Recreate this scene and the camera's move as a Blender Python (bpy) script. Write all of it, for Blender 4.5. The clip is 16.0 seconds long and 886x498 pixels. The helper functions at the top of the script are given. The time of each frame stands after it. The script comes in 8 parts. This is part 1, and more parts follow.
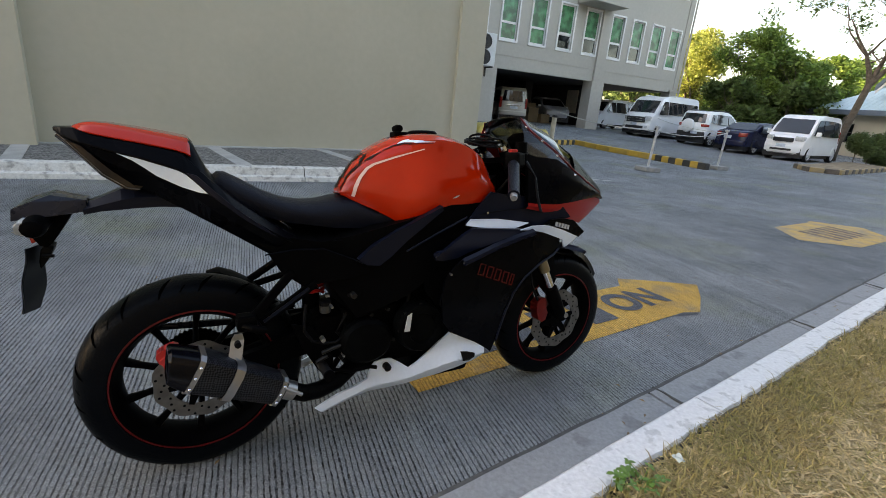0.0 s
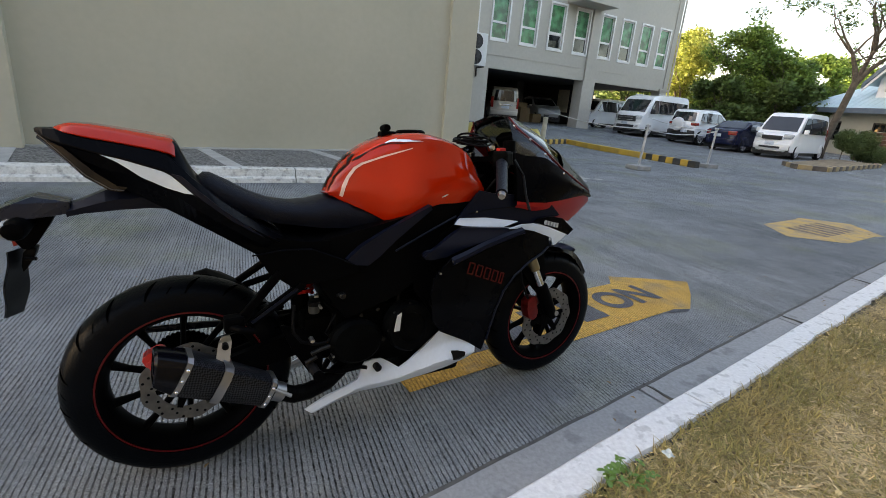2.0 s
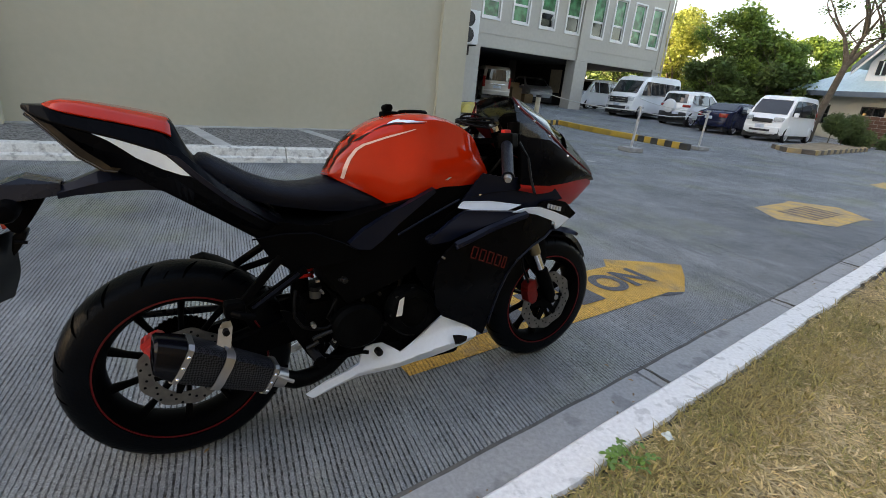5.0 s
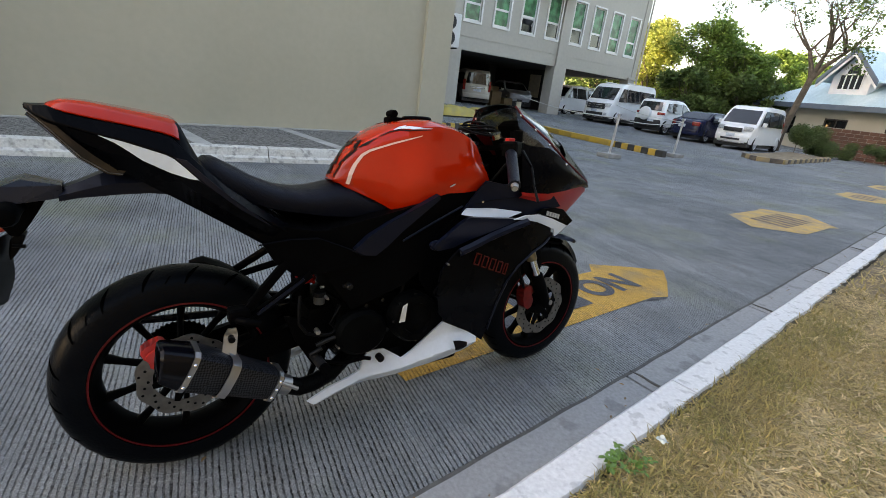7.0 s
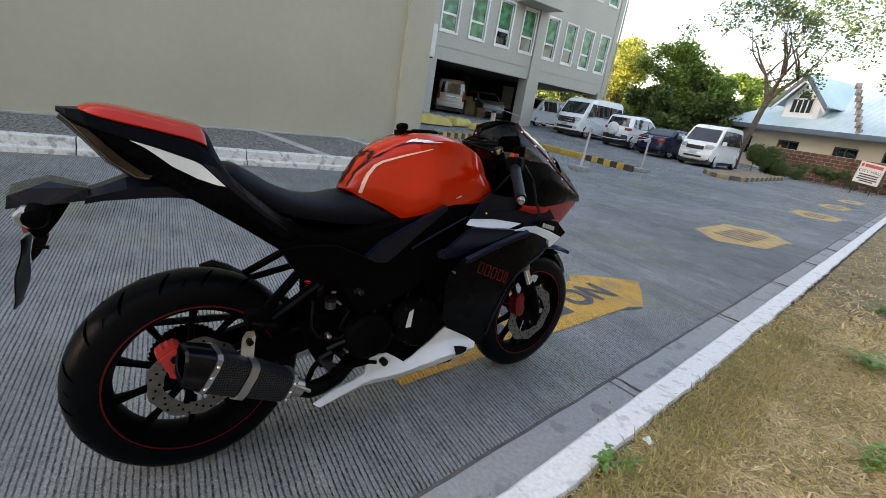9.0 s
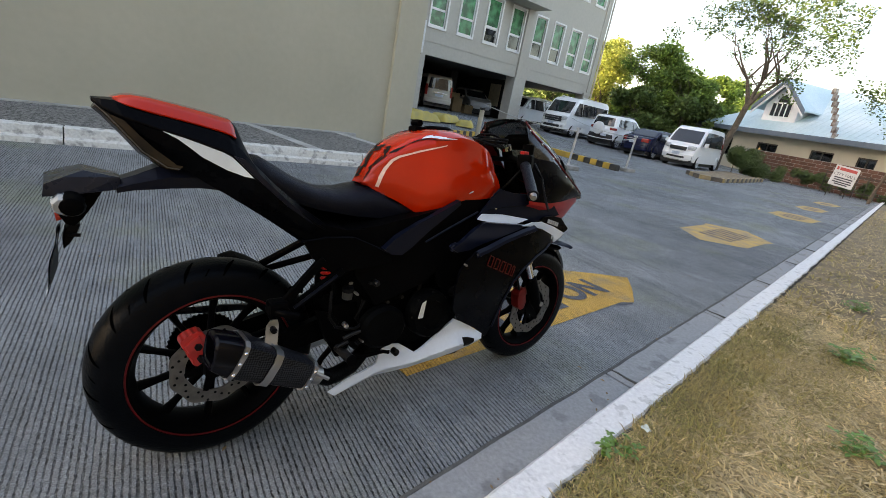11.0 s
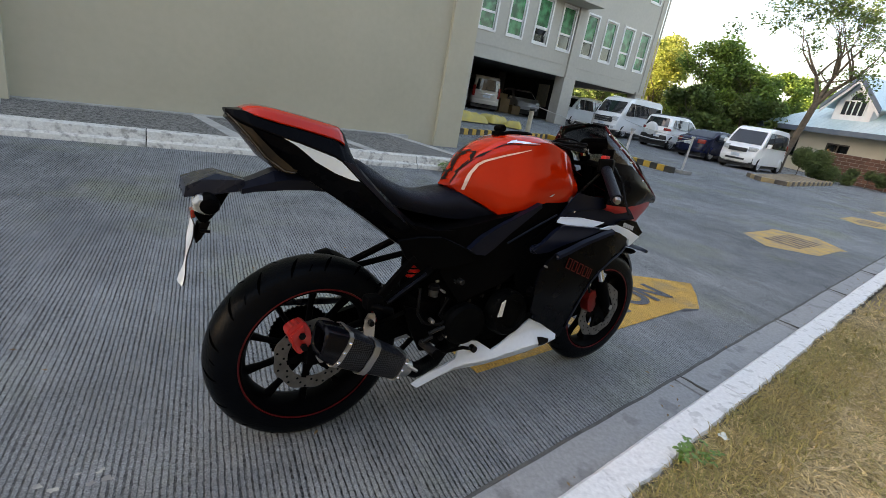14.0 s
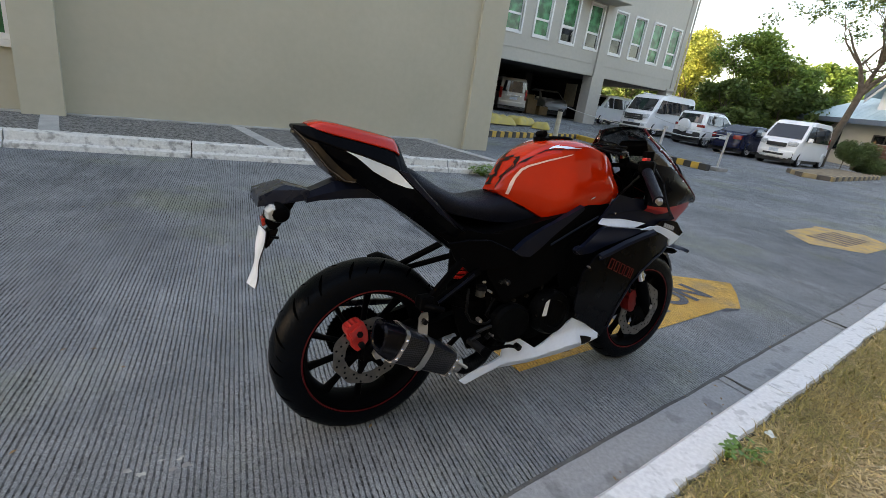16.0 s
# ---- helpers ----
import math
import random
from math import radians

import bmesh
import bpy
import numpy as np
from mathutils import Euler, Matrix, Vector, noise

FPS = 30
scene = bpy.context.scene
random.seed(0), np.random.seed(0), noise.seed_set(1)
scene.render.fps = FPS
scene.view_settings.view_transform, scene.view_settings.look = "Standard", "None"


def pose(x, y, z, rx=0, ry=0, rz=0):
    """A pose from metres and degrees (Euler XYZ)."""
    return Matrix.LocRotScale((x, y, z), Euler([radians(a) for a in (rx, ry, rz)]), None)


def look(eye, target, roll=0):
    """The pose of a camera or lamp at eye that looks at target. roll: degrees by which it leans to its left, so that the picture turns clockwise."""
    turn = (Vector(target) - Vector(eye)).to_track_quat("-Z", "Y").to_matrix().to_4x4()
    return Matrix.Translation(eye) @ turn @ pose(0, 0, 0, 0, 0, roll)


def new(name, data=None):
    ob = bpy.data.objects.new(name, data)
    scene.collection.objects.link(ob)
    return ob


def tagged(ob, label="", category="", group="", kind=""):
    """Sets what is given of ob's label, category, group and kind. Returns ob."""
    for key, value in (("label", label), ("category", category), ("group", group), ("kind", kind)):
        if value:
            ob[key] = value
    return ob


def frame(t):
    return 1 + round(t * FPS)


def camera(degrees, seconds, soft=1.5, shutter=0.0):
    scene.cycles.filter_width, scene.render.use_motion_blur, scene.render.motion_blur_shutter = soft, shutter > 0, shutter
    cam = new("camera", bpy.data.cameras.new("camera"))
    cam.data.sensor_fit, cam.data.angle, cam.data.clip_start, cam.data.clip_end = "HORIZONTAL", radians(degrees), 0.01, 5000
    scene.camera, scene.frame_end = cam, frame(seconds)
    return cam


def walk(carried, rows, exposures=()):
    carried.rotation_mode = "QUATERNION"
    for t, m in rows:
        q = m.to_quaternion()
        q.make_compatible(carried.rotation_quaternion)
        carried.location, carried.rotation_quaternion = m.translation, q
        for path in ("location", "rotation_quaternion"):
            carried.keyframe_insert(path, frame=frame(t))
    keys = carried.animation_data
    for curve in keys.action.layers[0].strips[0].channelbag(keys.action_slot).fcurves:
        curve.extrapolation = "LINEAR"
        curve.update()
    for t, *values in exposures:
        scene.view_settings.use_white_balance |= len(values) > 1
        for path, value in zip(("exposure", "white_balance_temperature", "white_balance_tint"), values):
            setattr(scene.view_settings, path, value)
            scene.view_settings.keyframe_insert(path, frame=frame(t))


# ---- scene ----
from mathutils.bvhtree import BVHTree

cam = camera(86.6, 16.0, soft=0.85)
PATH = [
    (0, (1.7960, 4.1324, 1.0778), (1.8290, 6.0430, 0.4871), 5.17),
    (0.5, (1.8120, 4.1285, 1.0747), (1.8570, 6.0428, 0.4951), 5.66),
    (1, (1.8120, 4.1285, 1.0747), (1.8630, 6.0372, 0.4790), 5.26),
    (1.5, (1.8100, 4.1274, 1.0776), (1.8630, 6.0362, 0.4819), 5.05),
    (2, (1.8090, 4.1324, 1.0758), (1.8700, 6.0430, 0.4881), 4.85),
    (2.5, (1.8050, 4.1354, 1.0769), (1.8820, 6.0431, 0.4821), 5.03),
    (3, (1.8000, 4.1434, 1.0761), (1.8910, 6.0465, 0.4692), 5.22),
    (3.5, (1.7950, 4.1485, 1.0732), (1.8930, 6.0451, 0.4482), 5.32),
    (4, (1.7900, 4.1495, 1.0732), (1.8810, 6.0415, 0.4321), 5.42),
    (6.5, (1.7170, 4.1704, 1.0758), (1.8970, 6.0481, 0.4112), 6.44),
    (7, (1.6930, 4.1603, 1.0805), (1.8970, 6.0424, 0.4371), 7.02),
    (7.5, (1.6650, 4.1482, 1.0842), (1.8810, 6.0329, 0.4528), 7.61),
    (8, (1.6290, 4.1331, 1.0878), (1.8760, 6.0194, 0.4715), 8.19),
    (8.5, (1.6040, 4.1261, 1.0886), (1.8900, 6.0092, 0.4792), 8.65),
    (9, (1.5770, 4.1161, 1.0883), (1.9060, 5.9959, 0.4909), 9.32),
    (11.5, (1.4640, 4.0814, 1.0774), (1.8610, 5.9444, 0.4705), 10.66),
    (12, (1.4410, 4.0844, 1.0765), (1.8350, 5.9466, 0.4635), 10.66),
    (12.5, (1.4170, 4.0735, 1.0742), (1.7770, 5.9418, 0.4584), 10.09),
    (13, (1.3910, 4.0664, 1.0750), (1.7000, 5.9409, 0.4514), 9.63),
    (13.5, (1.3700, 4.0444, 1.0744), (1.6130, 5.9308, 0.4551), 9.79),
    (14, (1.3560, 4.0434, 1.0744), (1.5750, 5.9291, 0.4460), 10.11),
    (14.5, (1.3350, 4.0093, 1.0805), (1.5230, 5.9035, 0.4674), 9.14),
    (15, (1.3250, 4.0193, 1.0787), (1.4600, 5.9157, 0.4597), 8.38),
    (15.5, (1.3020, 3.9861, 1.0858), (1.4220, 5.8770, 0.4466), 8.20),
    (16, (1.2910, 3.9791, 1.0866), (1.3920, 5.8729, 0.4515), 8.21),
]
EXPOSURES = [(0, 2.37, 8350, 16), (4, 2.36, 8350, 16), (6.5, 2.47, 8350, 16), (9, 2.47, 8350, 16), (11.5, 2.38, 8350, 16), (16, 2.38, 8350, 16)]
walk(cam, [(t, look(eye, target, roll)) for t, eye, target, roll in PATH], EXPOSURES)

# ---- world, sun and exposure ----
SUN_ELEV, SUN_AZ = 18.0, 172.0  # degrees; azimuth of the place the sun stands in, anticlockwise from +x
world = bpy.data.worlds.new("sky")
scene.world = world
world.use_nodes = True
wn = world.node_tree.nodes
wn.clear()
sky = wn.new("ShaderNodeTexSky")
sky.sky_type = "NISHITA"
sky.sun_disc = False
sky.sun_elevation = radians(SUN_ELEV)
sky.sun_rotation = radians(90 - SUN_AZ)
sky.air_density, sky.dust_density, sky.ozone_density = 1.0, 2.5, 1.2
bg = wn.new("ShaderNodeBackground")
bg.inputs["Strength"].default_value = 0.15
wout = wn.new("ShaderNodeOutputWorld")
world.node_tree.links.new(sky.outputs[0], bg.inputs[0])
world.node_tree.links.new(bg.outputs[0], wout.inputs[0])
sun_data = bpy.data.lights.new("sun", "SUN")
sun_data.energy, sun_data.angle, sun_data.color = 4.3, radians(0.6), (1.0, 0.88, 0.68)
sun = new("sun", sun_data)
sun_dir = Vector((math.cos(radians(SUN_AZ)) * math.cos(radians(SUN_ELEV)), math.sin(radians(SUN_AZ)) * math.cos(radians(SUN_ELEV)), math.sin(radians(SUN_ELEV))))
sun.matrix_world = look(sun_dir * 60, (0, 0, 0))

# ---- materials ----
def material(name, base, rough=0.6, metal=0.0, spec=0.5, coat=0.0, second=None, scale=6.0, detail=6.0, fine=0.0, fine_scale=90.0,
             bump=0.0, bump_scale=60.0, rand=0.0, emit=None, rough_var=0.0, island=0.0, low=0.35, high=0.7, sss=0.0, through_light=0.0):
    """Principled surface: base mixed with a second colour by large noise, fine grain, bump and wear."""
    m = bpy.data.materials.new(name)
    m.use_nodes = True
    nt = m.node_tree
    bsdf = nt.nodes["Principled BSDF"]
    bsdf.inputs["Base Color"].default_value = (*base, 1)
    bsdf.inputs["Roughness"].default_value = rough
    bsdf.inputs["Metallic"].default_value = metal
    bsdf.inputs["Specular IOR Level"].default_value = spec
    bsdf.inputs["Coat Weight"].default_value = coat
    bsdf.inputs["Coat Roughness"].default_value = 0.06
    if sss:
        bsdf.inputs["Subsurface Weight"].default_value = sss
    tc = nt.nodes.new("ShaderNodeTexCoord")

    def noise_node(s, d):
        n = nt.nodes.new("ShaderNodeTexNoise")
        n.inputs["Scale"].default_value, n.inputs["Detail"].default_value = s, d
        nt.links.new(tc.outputs["Object"], n.inputs["Vector"])
        return n

    colour = None
    if second is not None:
        n = noise_node(scale, detail)
        r = nt.nodes.new("ShaderNodeValToRGB")
        r.color_ramp.elements[0].position, r.color_ramp.elements[1].position = low, high
        r.color_ramp.elements[0].color, r.color_ramp.elements[1].color = (*base, 1), (*second, 1)
        nt.links.new(n.outputs["Fac"], r.inputs["Fac"])
        colour = r.outputs["Color"]
    if fine or rand or island:
        hsv = nt.nodes.new("ShaderNodeHueSaturation")
        if colour is not None:
            nt.links.new(colour, hsv.inputs["Color"])
        else:
            hsv.inputs["Color"].default_value = (*base, 1)
        value = None
        for amount, kind in ((fine, "n"), (rand, "o"), (island, "i")):
            if not amount:
                continue
            if kind == "n":
                src = noise_node(fine_scale, 4.0).outputs["Fac"]
            elif kind == "o":
                src = nt.nodes.new("ShaderNodeObjectInfo").outputs["Random"]
            else:
                src = nt.nodes.new("ShaderNodeNewGeometry").outputs["Random Per Island"]
            mr = nt.nodes.new("ShaderNodeMapRange")
            mr.inputs["From Min"].default_value, mr.inputs["From Max"].default_value = (0.25, 0.75) if kind == "n" else (0, 1)
            mr.inputs["To Min"].default_value, mr.inputs["To Max"].default_value = 1 - amount, 1 + amount
            nt.links.new(src, mr.inputs["Value"])
            if value is None:
                value = mr.outputs[0]
            else:
                mul = nt.nodes.new("ShaderNodeMath")
                mul.operation = "MULTIPLY"
                nt.links.new(value, mul.inputs[0])
                nt.links.new(mr.outputs[0], mul.inputs[1])
                value = mul.outputs[0]
        nt.links.new(value, hsv.inputs["Value"])
        colour = hsv.outputs["Color"]
    if colour is not None:
        nt.links.new(colour, bsdf.inputs["Base Color"])
    if rough_var:
        n = noise_node(scale * 2.3, 5.0)
        mr = nt.nodes.new("ShaderNodeMapRange")
        mr.inputs["To Min"].default_value, mr.inputs["To Max"].default_value = max(0.02, rough - rough_var), min(1, rough + rough_var)
        nt.links.new(n.outputs["Fac"], mr.inputs["Value"])
        nt.links.new(mr.outputs[0], bsdf.inputs["Roughness"])
    if bump:
        n = noise_node(bump_scale, 5.0)
        b = nt.nodes.new("ShaderNodeBump")
        b.inputs["Strength"].default_value, b.inputs["Distance"].default_value = min(1, bump), 0.01
        nt.links.new(n.outputs["Fac"], b.inputs["Height"])
        nt.links.new(b.outputs[0], bsdf.inputs["Normal"])
    if through_light:
        tr = nt.nodes.new("ShaderNodeBsdfTranslucent")
        mixs = nt.nodes.new("ShaderNodeMixShader")
        mixs.inputs[0].default_value = through_light
        if colour is not None:
            nt.links.new(colour, tr.inputs["Color"])
        else:
            tr.inputs["Color"].default_value = (*base, 1)
        nt.links.new(bsdf.outputs[0], mixs.inputs[1])
        nt.links.new(tr.outputs[0], mixs.inputs[2])
        nt.links.new(mixs.outputs[0], nt.nodes["Material Output"].inputs["Surface"])
    if emit:
        bsdf.inputs["Emission Color"].default_value = (*emit[0], 1)
        bsdf.inputs["Emission Strength"].default_value = emit[1]
    return m


def glass(name, tint=(0.9, 0.95, 0.95), rough=0.02, trans=1.0):
    m = bpy.data.materials.new(name)
    m.use_nodes = True
    b = m.node_tree.nodes["Principled BSDF"]
    b.inputs["Base Color"].default_value = (*tint, 1)
    b.inputs["Roughness"].default_value = rough
    b.inputs["Transmission Weight"].default_value = trans
    b.inputs["IOR"].default_value = 1.45
    return m


M_PLASTER = material("plaster", (0.475, 0.445, 0.34), 0.85, second=(0.43, 0.405, 0.308), scale=0.6, fine=0.03, fine_scale=9, bump=0.06, bump_scale=45)
M_PLASTER_FAR = material("plaster_far", (0.45, 0.42, 0.365), 0.85, second=(0.40, 0.375, 0.325), scale=0.25, fine=0.05, fine_scale=6, bump=0.1, bump_scale=20)
# near-black surface of the added wall that cuts fill light
M_SKY_BLOCKER = material("dark_weathered_wall", (0.05, 0.056, 0.058), 0.9, second=(0.038, 0.043, 0.045), scale=0.6, fine=0.1)
# shade under the slab is put into this dark ceiling colour
M_SOFFIT_SHADE = material("shade_dark_soffit", (0.06, 0.057, 0.052), 0.9, second=(0.045, 0.042, 0.04), scale=0.5)
M_KERB_WHITE = material("kerb_white_paint", (0.72, 0.725, 0.72), 0.8, second=(0.54, 0.545, 0.54), scale=19.0, low=0.57, high=0.64, fine=0.12, fine_scale=60, bump=0.5, bump_scale=50)
M_KERB_OLD = material("kerb_weathered", (0.60, 0.605, 0.57), 0.85, second=(0.30, 0.30, 0.285), scale=13.0, low=0.52, high=0.66, fine=0.15, fine_scale=45, bump=0.5, bump_scale=35)
M_GUTTER = material("gutter_concrete", (0.29, 0.295, 0.295), 0.85, second=(0.215, 0.218, 0.218), scale=6.5, detail=9, low=0.57, high=0.62, fine=0.16, fine_scale=70, bump=0.4, bump_scale=60)
# dirt of the joints, and the painted shadow gap behind the kerb
M_JOINT = material("joint_dirt_gap_shade", (0.075, 0.074, 0.071), 0.95, second=(0.12, 0.12, 0.11), scale=20, bump=0.5, bump_scale=80)
M_PEBBLE = material("pebble_wash", (0.24, 0.235, 0.22), 0.9, second=(0.06, 0.06, 0.056), scale=38, detail=3, low=0.42, high=0.6, fine=0.35, fine_scale=110, bump=0.9, bump_scale=70)
M_SLAB = material("pavement_slab", (0.46, 0.46, 0.44), 0.85, second=(0.30, 0.30, 0.285), scale=3, fine=0.12, fine_scale=60, bump=0.3)
M_YELLOW_FADED = material("road_paint_faded", (0.56, 0.35, 0.10), 0.8, second=(0.30, 0.235, 0.16), scale=5, low=0.4, high=0.72, fine=0.15, fine_scale=30)
M_KERB_YELLOW = material("kerb_yellow_paint", (0.62, 0.38, 0.05), 0.7, second=(0.45, 0.29, 0.07), scale=4, fine=0.1, fine_scale=20, bump=0.3)
M_KERB_YELLOW_OLD = material("kerb_faded_yellow", (0.40, 0.29, 0.13), 0.8, second=(0.25, 0.20, 0.14), scale=4, fine=0.12, fine_scale=20, bump=0.3)
M_KERB_BLACK_OLD = material("kerb_faded_black", (0.07, 0.06, 0.05), 0.8, second=(0.16, 0.13, 0.10), scale=5, fine=0.12)
M_KERB_BLACK = material("kerb_black_paint", (0.03, 0.03, 0.03), 0.75, second=(0.07, 0.065, 0.055), scale=5, fine=0.1)
M_SOIL = material("soil", (0.26, 0.20, 0.125), 0.95, second=(0.13, 0.10, 0.06), scale=3.5, fine=0.3, fine_scale=40, bump=0.8, bump_scale=30)
M_STRAW = material("straw", (0.66, 0.51, 0.28), 0.75, second=(0.44, 0.325, 0.16), scale=3.0, island=0.3)
M_GRASS_DRY = material("dry_grass", (0.60, 0.445, 0.215), 0.8, second=(0.35, 0.26, 0.105), scale=2.2, island=0.55, low=0.4, high=0.62)
M_GRASS_GREEN = material("green_grass", (0.23, 0.20, 0.055), 0.75, second=(0.38, 0.28, 0.10), scale=3.0, island=0.35)
M_WEED = material("weed_leaf", (0.11, 0.21, 0.035), 0.55, island=0.25, spec=0.4)
M_BARK = material("bark", (0.13, 0.105, 0.08), 0.95, second=(0.07, 0.055, 0.04), scale=8, fine=0.2, bump=0.8, bump_scale=25)
M_LEAF = material("leaf_green", (0.085, 0.165, 0.036), 0.55, second=(0.22, 0.31, 0.065), scale=0.9, island=0.35, spec=0.3, through_light=0.35)
M_LEAF_DARK = material("leaf_dark", (0.06, 0.11, 0.028), 0.6, second=(0.13, 0.18, 0.05), scale=0.8, island=0.35, spec=0.3, through_light=0.2)
# low warm sunlight is put into this yellow-green leaf colour
M_LEAF_SUNLIT = material("leaf_yellow_sunlit", (0.36, 0.38, 0.10), 0.55, second=(0.20, 0.27, 0.06), scale=1.2, island=0.3, spec=0.3, through_light=0.5)
M_HEDGE = material("hedge_leaf", (0.04, 0.085, 0.02), 0.6, second=(0.10, 0.14, 0.04), scale=1.5, island=0.4)
M_CAR_WHITE = material("car_white", (0.86, 0.87, 0.87), 0.3, coat=0.6, second=(0.80, 0.81, 0.81), scale=1.2)
M_CAR_BEIGE = material("car_champagne", (0.50, 0.46, 0.40), 0.35, coat=0.6, second=(0.45, 0.42, 0.37), scale=1.2)
M_CAR_BLUE = material("car_navy", (0.006, 0.010, 0.038), 0.25, coat=0.15, spec=0.3, second=(0.008, 0.012, 0.042), scale=1.2)
M_CAR_SLATE = material("car_slate", (0.035, 0.045, 0.07), 0.28, coat=0.4, second=(0.03, 0.04, 0.065), scale=1.2)
M_CAR_SILVER = material("car_silver", (0.45, 0.47, 0.5), 0.3, metal=0.3, coat=0.6)
M_CAR_GLASS = material("car_glass", (0.008, 0.010, 0.013), 0.04, spec=0.75, second=(0.02, 0.026, 0.03), scale=2)
M_BLACK_PLASTIC = material("black_plastic", (0.018, 0.018, 0.02), 0.5, second=(0.026, 0.026, 0.028), scale=8, fine=0.1, bump=0.1, bump_scale=200)
M_RUBBER = material("rubber", (0.010, 0.010, 0.011), 0.62, spec=0.2, second=(0.02, 0.019, 0.018), scale=9, low=0.5, high=0.8, rough_var=0.12, bump=0.15, bump_scale=160)
M_ALLOY = material("alloy", (0.55, 0.56, 0.58), 0.35, metal=0.35)
M_LAMP_CLEAR = material("lamp_lens", (0.6, 0.62, 0.62), 0.12, coat=0.8, second=(0.4, 0.42, 0.44), scale=20)
M_LAMP_RED = material("lamp_red", (0.33, 0.02, 0.015), 0.2, coat=0.7)
M_PLATE = material("plate_white", (0.60, 0.67, 0.75), 0.5, second=(0.41, 0.46, 0.52), scale=10)
M_CHROME = material("chrome", (0.75, 0.76, 0.78), 0.14, metal=1.0)
M_WIN_FRAME = material("window_frame_white", (0.74, 0.73, 0.70), 0.5, second=(0.66, 0.65, 0.62), scale=1.0)
# green glass with tree reflections painted in as lighter mottling
M_WIN_GREEN_REFLECT = material("window_green_tree_reflection", (0.012, 0.075, 0.03), 0.12, spec=0.35, second=(0.05, 0.26, 0.11), scale=2.6, detail=5, coat=0.0, low=0.40, high=0.64)
M_WIN_DARK = material("window_dark_glass", (0.01, 0.014, 0.014), 0.08, spec=0.6)
M_STEEL_PAINT = material("painted_steel_pole", (0.55, 0.56, 0.57), 0.45, metal=0.3, second=(0.4, 0.4, 0.4), scale=12)
M_CONCRETE = material("concrete_base", (0.33, 0.33, 0.32), 0.85, second=(0.22, 0.22, 0.21), scale=9, fine=0.1, bump=0.4)
M_PALE_STAIN = material("pale_paint_stain", (0.46, 0.46, 0.42), 0.85, second=(0.25, 0.25, 0.24), scale=22, low=0.42, high=0.6)
M_DEAD_LEAF = material("dead_leaf", (0.16, 0.09, 0.04), 0.8, second=(0.28, 0.18, 0.08), scale=30, island=0.4)
M_PAPER = material("litter_paper", (0.62, 0.66, 0.62), 0.7, second=(0.5, 0.56, 0.52), scale=40)
M_OLD_BARS = material("faded_dark_paint", (0.17, 0.125, 0.095), 0.85, second=(0.34, 0.24, 0.12), scale=9, low=0.42, high=0.66)
M_ROPE = material("rope", (0.55, 0.55, 0.52), 0.8)
M_CREAM = material("cream_post", (0.58, 0.52, 0.40), 0.7, second=(0.45, 0.40, 0.3), scale=6)
M_TARP = material("yellow_tarp", (0.50, 0.38, 0.07), 0.6, second=(0.38, 0.31, 0.10), scale=4, bump=0.4, bump_scale=12)
M_AC_WHITE = material("ac_casing", (0.66, 0.67, 0.66), 0.5, second=(0.58, 0.58, 0.56), scale=3)
M_ROOF_BLUE = material("roof_metal_blue", (0.40, 0.56, 0.61), 0.45, metal=0.1, second=(0.58, 0.69, 0.72), scale=0.5, fine=0.08, fine_scale=8)
M_FASCIA = material("fascia_blue", (0.09, 0.13, 0.18), 0.6, second=(0.13, 0.17, 0.21), scale=1.5)
M_ROOF_TEAL = material("roof_metal_teal", (0.17, 0.31, 0.36), 0.5, metal=0.1, second=(0.22, 0.36, 0.40), scale=0.7)
M_HOUSE = material("house_cream", (0.50, 0.48, 0.40), 0.85, second=(0.42, 0.40, 0.33), scale=0.5, fine=0.05)
M_GABLE = material("gable_white", (0.78, 0.80, 0.82), 0.7, second=(0.66, 0.68, 0.70), scale=1.5)
M_CHIMNEY = material("chimney_block", (0.40, 0.38, 0.35), 0.9, second=(0.17, 0.11, 0.08), scale=3.5, rand=0.2, low=0.4, high=0.6)
M_BRICK = material("brick_red", (0.17, 0.075, 0.05), 0.9, second=(0.11, 0.06, 0.045), scale=3, rand=0.25, bump=0.3)
M_IRON = material("iron_fence", (0.035, 0.035, 0.035), 0.7, second=(0.06, 0.045, 0.035), scale=5)
M_SIGN = material("sign_white", (0.66, 0.66, 0.64), 0.5, second=(0.55, 0.55, 0.53), scale=3)
M_SIGN_RED = material("sign_red", (0.5, 0.07, 0.06), 0.5)
M_SIGN_DARK = material("sign_dark", (0.05, 0.05, 0.06), 0.5)
# the car park's dimness is put into this near-black colour
M_ROOM_SHADE = material("garage_wall", (0.035, 0.033, 0.03), 0.9, second=(0.022, 0.02, 0.019), scale=0.8)
M_BOX = material("cardboard", (0.25, 0.17, 0.09), 0.85, second=(0.2, 0.135, 0.07), scale=3)


